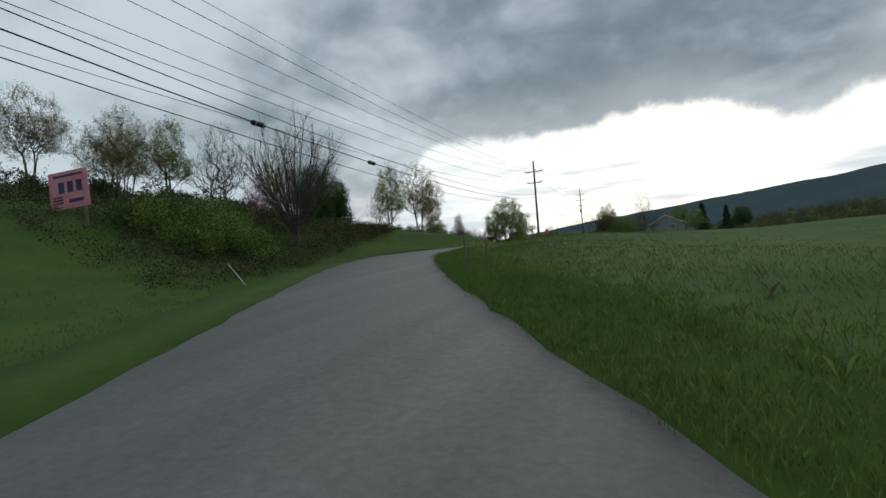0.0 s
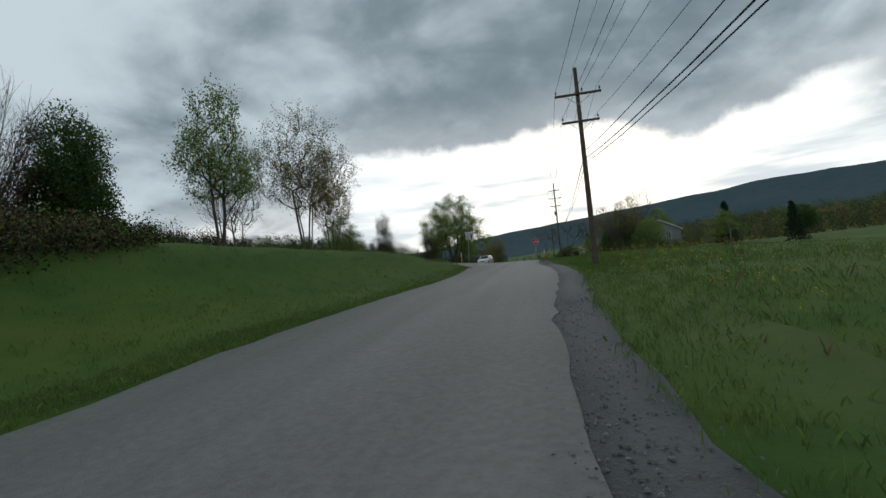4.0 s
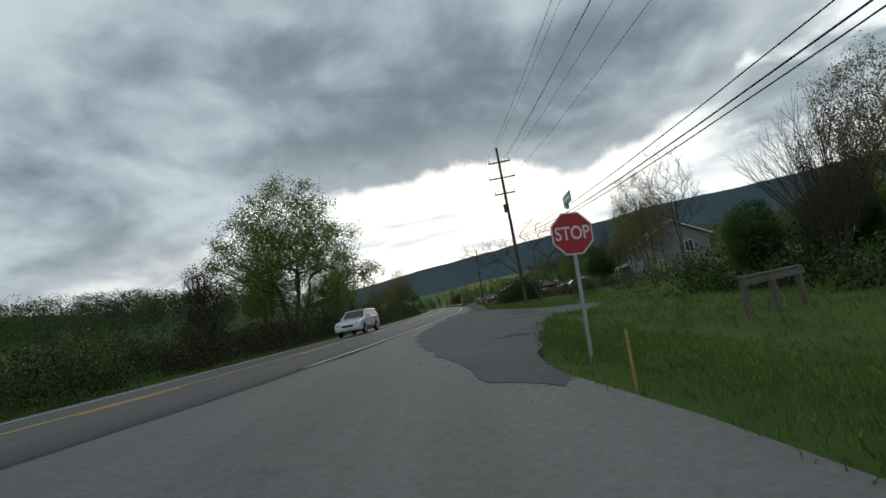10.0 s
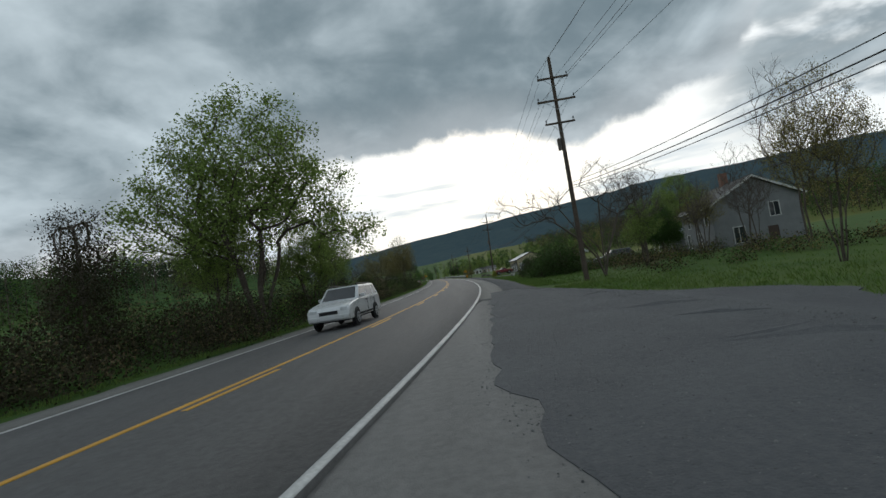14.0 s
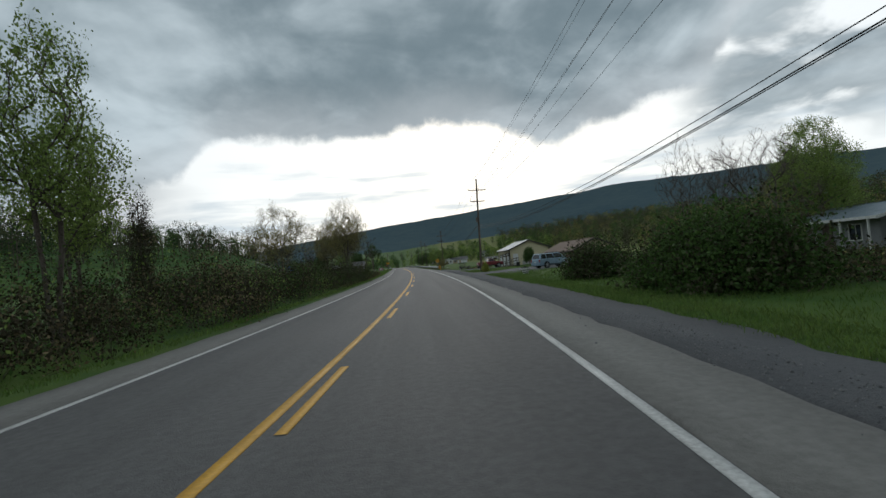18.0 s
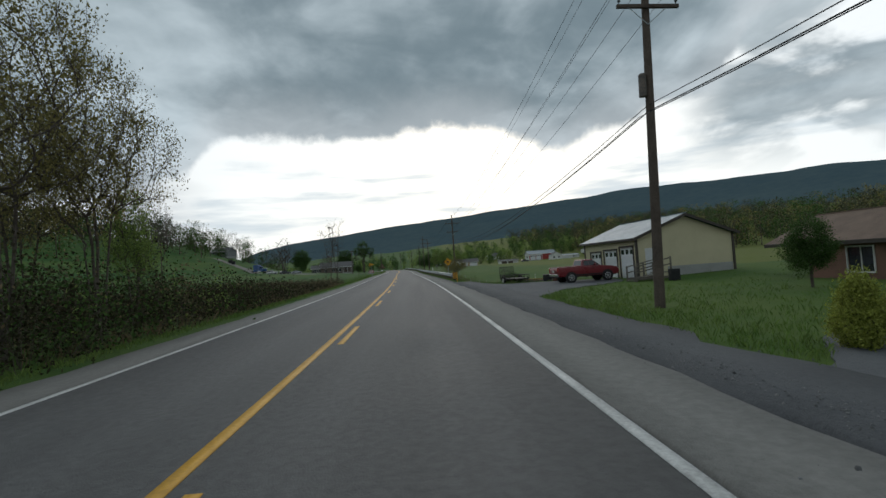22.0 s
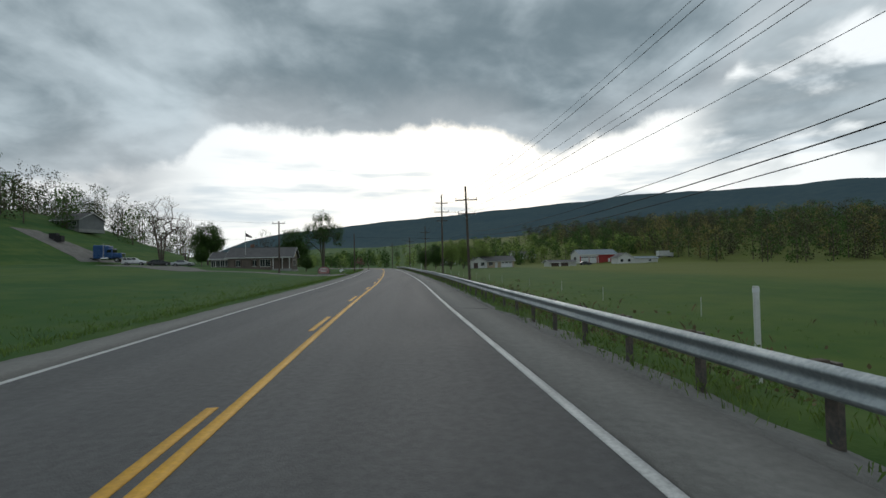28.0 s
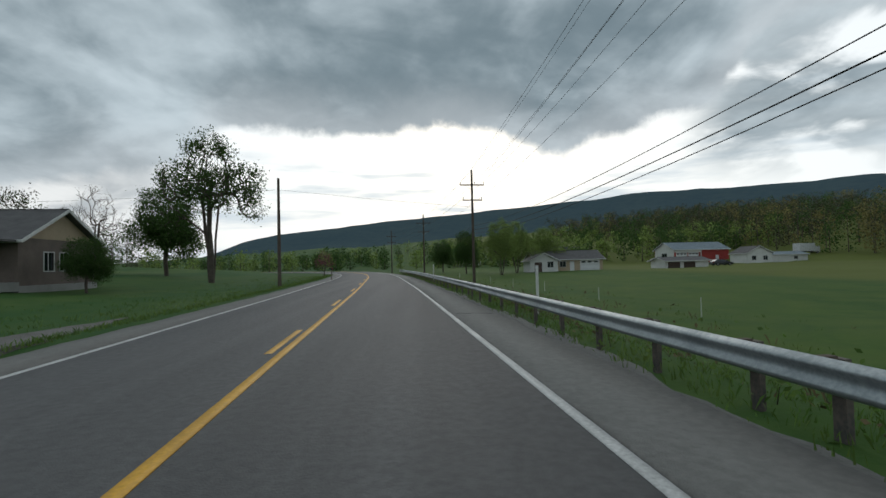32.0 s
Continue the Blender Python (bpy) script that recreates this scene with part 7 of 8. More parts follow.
def vehicle(kind, x, y, z, heading, L, W, H, mat, label, cat, r=0.33, rim=None, cuts=(0.30, 0.62), rack=False):
    """heading: degrees to the right of +y that the nose points."""
    ob = thing(cat.replace(" ", "_"), Matrix.Translation((x, y, z)) @ Matrix.Rotation(radians(90 - heading), 4, "Z"), label, cat)
    h = L / 2
    c0, c1, r0, r1, sill, hood, belt, _ = SHAPES[kind]
    c0, c1, r0, r1 = c0 * h, c1 * h, r0 * h, r1 * h
    rear = -h
    deck = belt if kind != "sedan" else belt - 0.02
    # lower body: side outline drawn out across the car, its flanks curved by rows
    out = [(rear + 0.06, sill + 0.02), (rear, sill + 0.22), (rear + 0.03, deck - 0.06), (rear + 0.10, deck), (c0, belt), (c1, belt - 0.005), (h * 0.74, hood + 0.01), (h * 0.93, hood - 0.09),
           (h - 0.03, hood - 0.24), (h, sill + 0.20), (h - 0.10, sill)]
    bm = bmesh.new()
    rows = []
    for yy, k_ in ((-1, 0.0), (-0.96, 1.0), (0.96, 1.0), (1, 0.0)):
        row = []
        for px, pz in out:
            inx = px * (0.985 if abs(yy) == 1 else 1.0)
            wob = 1.0 - 0.035 * abs((pz - sill) / (belt - sill) - 0.45) - 0.045 * max(0, abs(px) / h - 0.6)
            row.append(bm.verts.new((inx, yy * W / 2 * wob, pz if k_ else sill + (pz - sill) * 0.955 + 0.01)))
        rows.append(row)
    for a, b in zip(rows[:-1], rows[1:]):
        for i in range(len(out)):
            j = (i + 1) % len(out)
            bm.faces.new((a[i], a[j], b[j], b[i]))
    bm.faces.new(rows[0][::-1])
    bm.faces.new(rows[-1])
    bmesh.ops.recalc_face_normals(bm, faces=bm.faces)
    bmesh.ops.bevel(bm, geom=[e for e in bm.edges if len(e.link_faces) == 2 and e.calc_face_angle() > 0.25], offset=0.035, segments=2, profile=0.6, affect="EDGES", clamp_overlap=True)
    body = part("body", bm, mat, ob, smooth=True)
    # cabin
    bw, tw = W / 2 - 0.045, W / 2 - 0.20
    B = [(c0, -bw, belt), (c1, -bw, belt), (c1, bw, belt), (c0, bw, belt)]
    T_ = [(r0, -tw, H - 0.03), (r1, -tw, H - 0.03), (r1, tw, H - 0.03), (r0, tw, H - 0.03)]
    bm = bmesh.new()
    vb, vt = [bm.verts.new(p) for p in B], [bm.verts.new(p) for p in T_]
    bm.faces.new(vb[::-1])
    bm.faces.new(vt)
    for i in range(4):
        bm.faces.new((vb[i], vb[(i + 1) % 4], vt[(i + 1) % 4], vt[i]))
    bmesh.ops.bevel(bm, geom=[e for e in bm.edges if e.verts[0].co.z > belt + 0.05 or e.verts[1].co.z > belt + 0.05], offset=0.07, segments=3, profile=0.6, affect="EDGES")
    part("cabin", bm, mat, ob)
    part("windscreen", panel((B[1], B[2], T_[2], T_[1]), 0.07, 0.93, 0.08, 0.90, 1, 0.05), CARGLASS, ob)
    part("rear_window", panel((B[3], B[0], T_[0], T_[3]), 0.10, 0.90, 0.15, 0.88, 1, 0.05), CARGLASS, ob)
    edges_ = [0.04, *cuts, 0.955]
    for quad in ((B[0], B[1], T_[1], T_[0]), (B[2], B[3], T_[3], T_[2])):
        es = edges_ if quad[0] is B[0] else [1 - e for e in edges_[::-1]]
        for a, b in zip(es[:-1], es[1:]):
            part("side_window", panel(quad, a + 0.012, b - 0.012, 0.10, 0.86, 1, 0.05), CARGLASS, ob)
    # wheels in dark arches
    for wx in (0.60 * h, -0.58 * h):
        for s in (-1, 1):
            part("wheel_arch", tube((wx, s * (W / 2 - 0.10), r + 0.02), (wx, s * (W / 2 - 0.005), r + 0.02), r * 1.17, r * 1.17, 24), BLACKTRIM, ob)
            wheel_parts(ob, (wx, s * (W / 2 - 0.085), r), r, 0.21, s, rim or ALLOY)
    part("underside", box(L * 0.92, W * 0.82, 0.16, (0, 0, sill + 0.02), 0.02), BLACKTRIM, ob)
    for e, nm in ((1, "front_bumper"), (-1, "rear_bumper")):
        part(nm, box(0.16, W * 0.93, 0.20, (e * (h - 0.045), 0, sill + 0.14), 0.05), mat if kind != "pickup" else CHROME, ob)
    part("grille", box(0.04, W * 0.42, 0.14, (h - 0.005, 0, sill + 0.34), 0.01), BLACKTRIM, ob)
    part("plate_bar", box(0.02, 0.30, 0.15, (-h - 0.012, 0, sill + 0.42), 0.004), PLASTIC, ob)
    for s in (-1, 1):
        part("headlight", box(0.14, 0.34, 0.15, (h - 0.085, s * (W / 2 - 0.26), hood - 0.21), 0.04), LAMPCLEAR, ob)
        part("tail_light", box(0.12, 0.16, 0.30 if kind != "sedan" else 0.16, (rear + 0.055, s * (W / 2 - 0.11), deck - 0.16), 0.03), LAMPRED, ob)
        part("wing_mirror", box(0.10, 0.22, 0.15, (c1 - 0.22 * h, s * (W / 2 + 0.04), belt + 0.10), 0.03), mat, ob)
        part("rocker_trim", box(L * 0.42, 0.03, 0.09, (0, s * (W / 2 - 0.012), sill + 0.10), 0.01), BLACKTRIM, ob)
        for u in ((cuts[0] + 0.02), (cuts[-1] + 0.03)):
            if kind == "pickup" and u < 0.4:
                continue
            px = c0 + (c1 - c0) * u
            part("door_seam", box(0.012, 0.012, belt - sill - 0.22, (px, s * (W / 2 - 0.002), (belt + sill) / 2 + 0.06), 0), BLACKTRIM, ob)
            part("door_handle", box(0.17, 0.035, 0.035, (px + 0.16, s * (W / 2 + 0.004), belt - 0.12), 0.01), BLACKTRIM, ob)
        if rack:
            part("roof_rail", tube((r0 + 0.2, s * (tw - 0.10), H + 0.03), (r1 - 0.1, s * (tw - 0.10), H + 0.03), 0.022, None, 6), BLACKTRIM, ob)
    if kind == "pickup":
        part("bed_cover", box(h * 0.74, W * 0.86, 0.05, (-h * 0.60, 0, belt + 0.012), 0.02), BLACKTRIM, ob)
        for s in (-1, 1):
            part("bed_rail", box(h * 0.74, 0.07, 0.05, (-h * 0.60, s * (W / 2 - 0.08), belt + 0.03), 0.02), mat, ob)
    return ob


def ground_lift(px, py):
    return ground(px, py) + 0.035


vehicle("minivan", 17.1, 66.4, ground_lift(17.1, 66.4), 70, 4.8, 1.82, 1.72, BLUESILVER, "silver-blue minivan parked on the gravel drive", "minivan", 0.345, None, (0.26, 0.60), True)
vehicle("hatchback", 17.4, 73.1, ground_lift(17.4, 73.1), 188, 4.0, 1.70, 1.46, BLACKPAINT, "black hatchback parked before the ranch house", "car", 0.315)
vehicle("pickup", 14.5, 97.7, ground_lift(14.5, 97.7), 84, 4.75, 1.75, 1.64, REDPAINT, "dark red pickup truck parked before the garage", "pickup truck", 0.365, None, (0.12, 0.42))
vehicle("sedan", 17.6, 41.0, ground(17.6, 41.0) - 0.24, 240, 4.5, 1.75, 1.32, WRECK, "old dull grey sedan sunk in the scrub", "car", 0.31)
vehicle("suv", 22.0, 38.6, ground(22.0, 38.6) - 0.15, 264, 4.7, 1.85, 1.76, WRECK, "grey van abandoned beside the old shed", "van", 0.34)
vehicle("suv", hx(-0.8) - 1.95, -0.8, 0.0, 187, 4.75, 1.88, 1.74, WHITEPAINT, "white sport utility car on the highway", "car", 0.35, None, (0.26, 0.60), True)
for vx, vy, vk, vh, vm, vl in ((-63.4, 279.6, "suv", 70, WHITEPAINT, "white van parked on the far driveway"), (-57.5, 278.7, "hatchback", 60, BLACKPAINT, "dark car parked on the far driveway"), (-52.5, 279.0, "sedan", 75, SILVER, "grey car parked on the far driveway"),
                               (99.5, 389, "suv", 100, WHITEPAINT, "white van parked beside the barn"), (104.5, 390, "suv", 80, SILVER, "grey van parked beside the barn"), (66.5, 350.5, "hatchback", 90, BLACKPAINT, "dark car parked by the farm shed")):
    vehicle(vk, vx, vy, ground_lift(vx, vy), vh, 4.7, 1.85, 1.75 if vk == "suv" else 1.45, vm, vl, "van" if "van" in vl else "car", 0.33)


def box_truck(x, y, z, heading, label):
    ob = thing("box_truck", Matrix.Translation((x, y, z)) @ Matrix.Rotation(radians(90 - heading), 4, "Z"), label, "truck")
    part("cargo_box", box(5.5, 2.4, 2.4, (-1.2, 0, 2.1), 0.03), WHITEPAINT, ob)
    part("cab", box(1.8, 2.1, 1.8, (2.6, 0, 1.45), 0.15), WHITEPAINT, ob)
    part("windscreen", box(0.05, 1.8, 0.7, (3.5, 0, 1.85), 0.02), CARGLASS, ob)
    part("chassis", box(6.8, 1.0, 0.25, (-0.2, 0, 0.75), 0.03), BLACKTRIM, ob)
    for wx in (2.5, -2.6):
        for s in (-1, 1):
            wheel_parts(ob, (wx, s * 0.95, 0.45), 0.45, 0.28, s, WHITERIM)


box_truck(118.0, 386.0, ground_lift(118.0, 386.0), 85, "white box truck parked by the far barn")


def semi_tractor(x, y, z, heading):
    ob = thing("semi_tractor", Matrix.Translation((x, y, z)) @ Matrix.Rotation(radians(90 - heading), 4, "Z"), "blue semi-trailer tractor with a tall sleeper cab", "truck")
    bm = box(2.3, 2.4, 2.9, (-0.2, 0, 2.35), 0.14)
    part("sleeper", bm, BLUEPAINT, ob)
    part("cab", box(1.7, 2.3, 2.1, (1.6, 0, 2.0), 0.14), BLUEPAINT, ob)
    part("hood", box(1.9, 1.9, 1.15, (3.2, 0, 1.5), 0.16), BLUEPAINT, ob)
    part("fairing", box(1.6, 2.2, 0.7, (0.9, 0, 3.3), 0.2), BLUEPAINT, ob)
    part("windscreen", box(0.06, 2.0, 0.75, (2.45, 0, 2.5), 0.02), CARGLASS, ob)
    part("grille", box(0.06, 1.2, 0.9, (4.16, 0, 1.45), 0.02), CHROME, ob)
    part("bumper", box(0.3, 2.3, 0.4, (4.1, 0, 0.7), 0.06), CHROME, ob)
    part("chassis", box(7.5, 0.9, 0.28, (-0.3, 0, 0.85), 0.03), BLACKTRIM, ob)
    for s in (-1, 1):
        part("side_window", box(0.9, 0.05, 0.65, (1.75, s * 1.15, 2.5), 0.02), CARGLASS, ob)
        part("exhaust_stack", tube((0.7, s * 1.22, 1.0), (0.7, s * 1.22, 4.1), 0.07, None, 8), CHROME, ob)
        part("fuel_tank", tube((0.2, s * 1.0, 0.85), (1.7, s * 1.0, 0.85), 0.32, None, 12), CHROME, ob)
        part("mudguard", box(1.3, 0.36, 0.12, (3.3, s * 1.02, 1.2), 0.05), BLUEPAINT, ob)
        for wx in (3.3, -1.9, -3.2):
            wheel_parts(ob, (wx, s * 1.02, 0.52), 0.52, 0.30, s, ALLOY)


semi_tractor(-69.5, 278.4, ground_lift(-69.5, 278.4), 82)


def utility_trailer(x, y, heading):
    z = ground(x, y)
    ob = thing("utility_trailer", Matrix.Translation((x, y, z)) @ Matrix.Rotation(radians(90 - heading), 4, "Z") @ Matrix.Scale(0.82, 4), "black open utility trailer with a raised mesh ramp gate", "trailer")
    L, W = 3.0, 1.75
    part("deck", box(L, W, 0.05, (0, 0, 0.50), 0.005), OLDWOOD, ob, "weathered plank deck")
    for s in (-1, 1):
        part("frame_beam", box(L, 0.06, 0.10, (0, s * W / 2, 0.47), 0.008), BLACKSTEEL, ob)
        part("side_rail", tube((-L / 2, s * W / 2, 0.86), (L / 2, s * W / 2, 0.86), 0.03, None, 6), BLACKSTEEL, ob)
        for px in (-1.45, -0.5, 0.5, 1.45):
            part("stanchion", box(0.05, 0.05, 0.36, (px, s * W / 2, 0.69), 0.005), BLACKSTEEL, ob)
        bm = bmesh.new()
        for k_ in range(8):
            a0, a1 = math.pi * k_ / 8, math.pi * (k_ + 1) / 8
            tube((-0.5 + 0.42 * math.cos(a0), s * (W / 2 + 0.14), 0.33 + 0.42 * math.sin(a0)), (-0.5 + 0.42 * math.cos(a1), s * (W / 2 + 0.14), 0.33 + 0.42 * math.sin(a1)), 0.10, 0.10, 4, bm)
        part("fender", bm, BLACKSTEEL, ob)
        wheel_parts(ob, (-0.5, s * (W / 2 + 0.14), 0.33), 0.33, 0.18, s, WHITERIM, 8)
    for e in (-1, 1):
        part("cross_beam", box(0.06, W, 0.10, (e * L / 2, 0, 0.47), 0.008), BLACKSTEEL, ob)
    part("front_rail", tube((L / 2, -W / 2, 0.86), (L / 2, W / 2, 0.86), 0.03, None, 6), BLACKSTEEL, ob)
    part("axle", tube((-0.5, -0.8, 0.33), (-0.5, 0.8, 0.33), 0.04, None, 8), BLACKSTEEL, ob)
    for s in (-1, 1):
        part("tongue", tube((L / 2, s * 0.55, 0.45), (L / 2 + 1.1, 0, 0.42), 0.04, None, 6), BLACKSTEEL, ob)
    part("jack", tube((L / 2 + 0.9, 0.1, 0.0), (L / 2 + 0.9, 0.1, 0.75), 0.03, None, 8), BLACKSTEEL, ob)
    gate = part("ramp_gate", tube((-L / 2 - 0.06, -W / 2, 0.52), (-L / 2 - 0.06, W / 2, 0.52), 0.025, None, 6), BLACKSTEEL, ob)
    part("gate_bar", tube((-L / 2 - 0.10, -W / 2, 1.72), (-L / 2 - 0.10, W / 2, 1.72), 0.025, None, 6), BLACKSTEEL, gate)
    for k_ in range(4):
        py = -W / 2 + W * k_ / 3
        part("gate_bar", tube((-L / 2 - 0.06, py, 0.52), (-L / 2 - 0.10, py, 1.72), 0.022, None, 6), BLACKSTEEL, gate)
    m_ = bmesh.new()
    for k_ in range(1, 24):
        zz = 0.52 + 1.2 * k_ / 24
        tube((-L / 2 - 0.08, -W / 2, zz), (-L / 2 - 0.08, W / 2, zz), 0.006, None, 4, m_)
    for k_ in range(1, 30):
        py = -W / 2 + W * k_ / 30
        tube((-L / 2 - 0.08, py, 0.52), (-L / 2 - 0.08, py, 1.72), 0.006, None, 4, m_)
    part("mesh", m_, MESHSTEEL, gate)


utility_trailer(10.45, 103.6, 161)


# ---------------------------------------------------------------- yard clutter
def lumber_pile(x, y, n, seed):
    rng = np.random.default_rng(seed)
    ob = thing("lumber_pile", Matrix.Translation((x, y, ground(x, y) + 0.005)), "loose pile of old boards at the yard edge", "lumber")
    for i in range(n):
        b = part("board", box(rng.uniform(1.2, 2.4), 0.16, 0.05, (0, 0, 0), 0.006), OLDWOOD if rng.random() < 0.6 else STAKE, ob)
        b.matrix_basis = Matrix.Translation((rng.normal(0, 0.25), rng.normal(0, 0.22), 0.03 + 0.052 * (i // 2))) @ Matrix.Rotation(rng.normal(0, 0.25), 4, "Z")


def drum(x, y, mat, label, h=0.88, r=0.29):
    ob = thing("barrel", Matrix.Translation((x, y, ground(x, y) + 0.005)), label, "barrel")
    part("shell", tube((0, 0, 0), (0, 0, h), r, r, 20), mat, ob)
    for z in (0.0, h / 3, h * 2 / 3, h):
        part("hoop", tube((0, 0, z - 0.015), (0, 0, z + 0.015), r + 0.012, r + 0.012, 20), mat, ob)


def crate(x, y, w, d, h, mat, label, name="metal_cabinet", turn=10):
    ob = thing(name, Matrix.Translation((x, y, ground(x, y) + 0.005)) @ Matrix.Rotation(radians(turn), 4, "Z"), label, "cabinet")
    part("body", box(w, d, h, (0, 0, h / 2), 0.015), mat, ob)
    part("lid", box(w + 0.03, d + 0.03, 0.04, (0, 0, h + 0.02), 0.01), mat, ob)
    part("front_panel", box(w * 0.86, 0.02, h * 0.8, (0, -d / 2 - 0.008, h * 0.48), 0.005), mat, ob)


lumber_pile(12.2, 103.3, 9, 3)
lumber_pile(14.5, 102.5, 7, 5)
drum(13.2, 103.0, BLACKTRIM, "black plastic tub in the yard", 0.55, 0.42)
crate(13.7, 101.5, 0.8, 0.5, 0.8, RUSTPLATE, "rusty brown metal cabinet standing outdoors")
crate(18.6, 92.6, 0.55, 0.5, 0.7, BLACKTRIM, "dark grill cart beside the timber ramp", "grill_cart", -5)


def porch_bench(x, y, turn, label):
    ob = thing("porch_bench", Matrix.Translation((x, y, ground_lift(x, y))) @ Matrix.Rotation(radians(turn), 4, "Z"), label, "bench")
    for i in range(4):
        part("seat_slat", box(1.5, 0.09, 0.03, (0, -0.15 + 0.11 * i, 0.44), 0.005), OLDWOOD, ob)
    for i in range(3):
        part("back_slat", box(1.5, 0.03, 0.09, (0, 0.26, 0.56 + 0.13 * i), 0.005), OLDWOOD, ob)
    for s in (-1, 1):
        part("leg", box(0.06, 0.5, 0.44, (s * 0.68, 0.02, 0.21), 0.005), OLDWOOD, ob)
        part("back_post", box(0.06, 0.06, 0.9, (s * 0.68, 0.28, 0.45), 0.005), OLDWOOD, ob)


pail = thing("lidded_tub", Matrix.Translation((11.1, 54.8, ground(11.1, 54.8))) @ Matrix.Rotation(0.3, 4, "Z"), "pale tub with dark bands and a dark lid", "tub")
part("body", tube((0, 0, 0), (0, 0, 0.55), 0.28, 0.32, 18), PLASTIC, pail)
for z in (0.10, 0.30):
    part("band", tube((0, 0, z), (0, 0, z + 0.07), 0.315, 0.32, 18), BLACKTRIM, pail)
part("lid", tube((0, 0, 0.55), (0, 0, 0.62), 0.36, 0.33, 18), BLACKTRIM, pail)
part("lid_handle", box(0.2, 0.05, 0.06, (0, 0, 0.65), 0.012), BLACKTRIM, pail)
porch_bench(19.9, 76.6, 88, "weathered wooden bench before the brick house")


def mailbox(x, y, turn, mat, label):
    ob = thing("mailbox", Matrix.Translation((x, y, ground(x, y))) @ Matrix.Rotation(radians(turn), 4, "Z"), label, "mailbox")
    part("post", box(0.1, 0.1, 1.3, (0, 0, 0.5), 0.01), OLDWOOD, ob)
    bm = box(0.48, 0.17, 0.13, (0, 0, 1.16), 0.01)
    tube((-0.24, 0, 1.22), (0.24, 0, 1.22), 0.085, None, 14, bm)
    part("box", bm, mat, ob)
    part("flag", box(0.05, 0.01, 0.16, (0.1, -0.095, 1.28), 0.002), SIGNRED, ob)
    part("front_door", tube((0.24, 0, 1.21), (0.255, 0, 1.21), 0.082, None, 14), mat, ob)


mailbox(-13.0, 300.0, 0, BLACKTRIM, "black mailbox on a wooden post by the road")

# rounded sign board on the lawn, its writing too small to read
PINKBOARD = material("faded_pink_board", (0.42, 0.20, 0.18), 0.75, vary=(0.33, 0.15, 0.14), scale=1.2, fine=20, bump=0.2, bump_scale=60)
bx, by = -17.2, 257.0
board = thing("lawn_sign", Matrix.Translation((bx, by, ground(bx, by))) @ Matrix.Rotation(radians(-16), 4, "Z"), "low faded pink sign board with rounded top on the lawn", "sign")
arch = [(-1.0, 0.22), (1.0, 0.22), (1.06, 0.75), (0.98, 1.10), (0.80, 1.28), (0.5, 1.38), (0.0, 1.42), (-0.5, 1.38), (-0.80, 1.28), (-0.98, 1.10), (-1.06, 0.75)]
part("board", plate(arch, 0.10, 0.0), PINKBOARD, board)
part("border", plate([(x_ * 1.06, 0.80 + (z_ - 0.80) * 1.08) for x_, z_ in arch], 0.06, 0.03), OLDWOOD, board)
for z_, w_ in ((1.12, 1.3), (0.84, 1.6), (0.56, 1.2)):
    part("text_bar", box(w_, 0.012, 0.13, (0, -0.108, z_), 0.002), SIGNWHITE, board)
for s_ in (-1, 1):
    part("post", box(0.12, 0.12, 1.1, (s_ * 1.18, 0.03, 0.45), 0.012), OLDWOOD, board)
part("base", box(2.3, 0.5, 0.2, (0, 0.03, 0.08), 0.03), BLOCK, board)
# small white yard sign leaning by the drive
yx, yy = -11.2, 240.6
yard = thing("yard_sign", Matrix.Translation((yx, yy, ground(yx, yy))) @ Matrix.Rotation(radians(-12), 4, "Z") @ Matrix.Rotation(radians(-26), 4, "Y"), "small white yard sign leaning on a stake", "sign")
part("stake", box(0.04, 0.03, 1.15, (0, 0.02, 0.42), 0.004), OLDWOOD, yard)
part("panel", box(0.62, 0.02, 0.34, (0, -0.01, 0.85), 0.004), SIGNWHITE, yard)

# flag pole by the lawn house
fx, fy = -37.5, 275.4
fz = ground(fx, fy)
pole = thing("flag_pole", Matrix.Translation((fx, fy, fz)), "slim white flag pole with a small flag", "flag pole")
part("pole", tube((0, 0, -0.2), (0, 0, 8.2), 0.06, 0.035, 10), PLASTIC, pole)
part("ball", tube((0, 0, 8.2), (0, 0, 8.32), 0.07, 0.04, 10), CHROME, pole)
FLAGCLOTH = material("faded_flag_cloth", (0.16, 0.15, 0.18), 0.9, vary=(0.26, 0.20, 0.20), scale=2.0, fine=9)
fl = bmesh.new()
cols = [[fl.verts.new((0.05 + 0.19 * i, 0.08 * math.sin(i * 1.1), 7.9 - 0.75 * j - 0.11 * i + 0.05 * i * j)) for j in (0, 1)] for i in range(8)]
for a_, b_ in zip(cols[:-1], cols[1:]):
    fl.faces.new((a_[0], a_[1], b_[1], b_[0]))
bmesh.ops.solidify(fl, geom=fl.faces[:], thickness=0.01)
part("flag", fl, FLAGCLOTH, pole)

# trash bin by the far driveway
for tx, ty in ((-80.5, 281.0), (-82.0, 281.6)):
    bo = thing("waste_bin", Matrix.Translation((tx, ty, ground_lift(tx, ty))), "dark wheeled bin by the driveway", "bin", "bins by the driveway")
    part("body", box(1.6, 1.1, 1.3, (0, 0, 0.75), 0.04), BLACKTRIM, bo)
    part("lid", box(1.66, 1.16, 0.08, (0, 0, 1.44), 0.03), BLACKTRIM, bo)


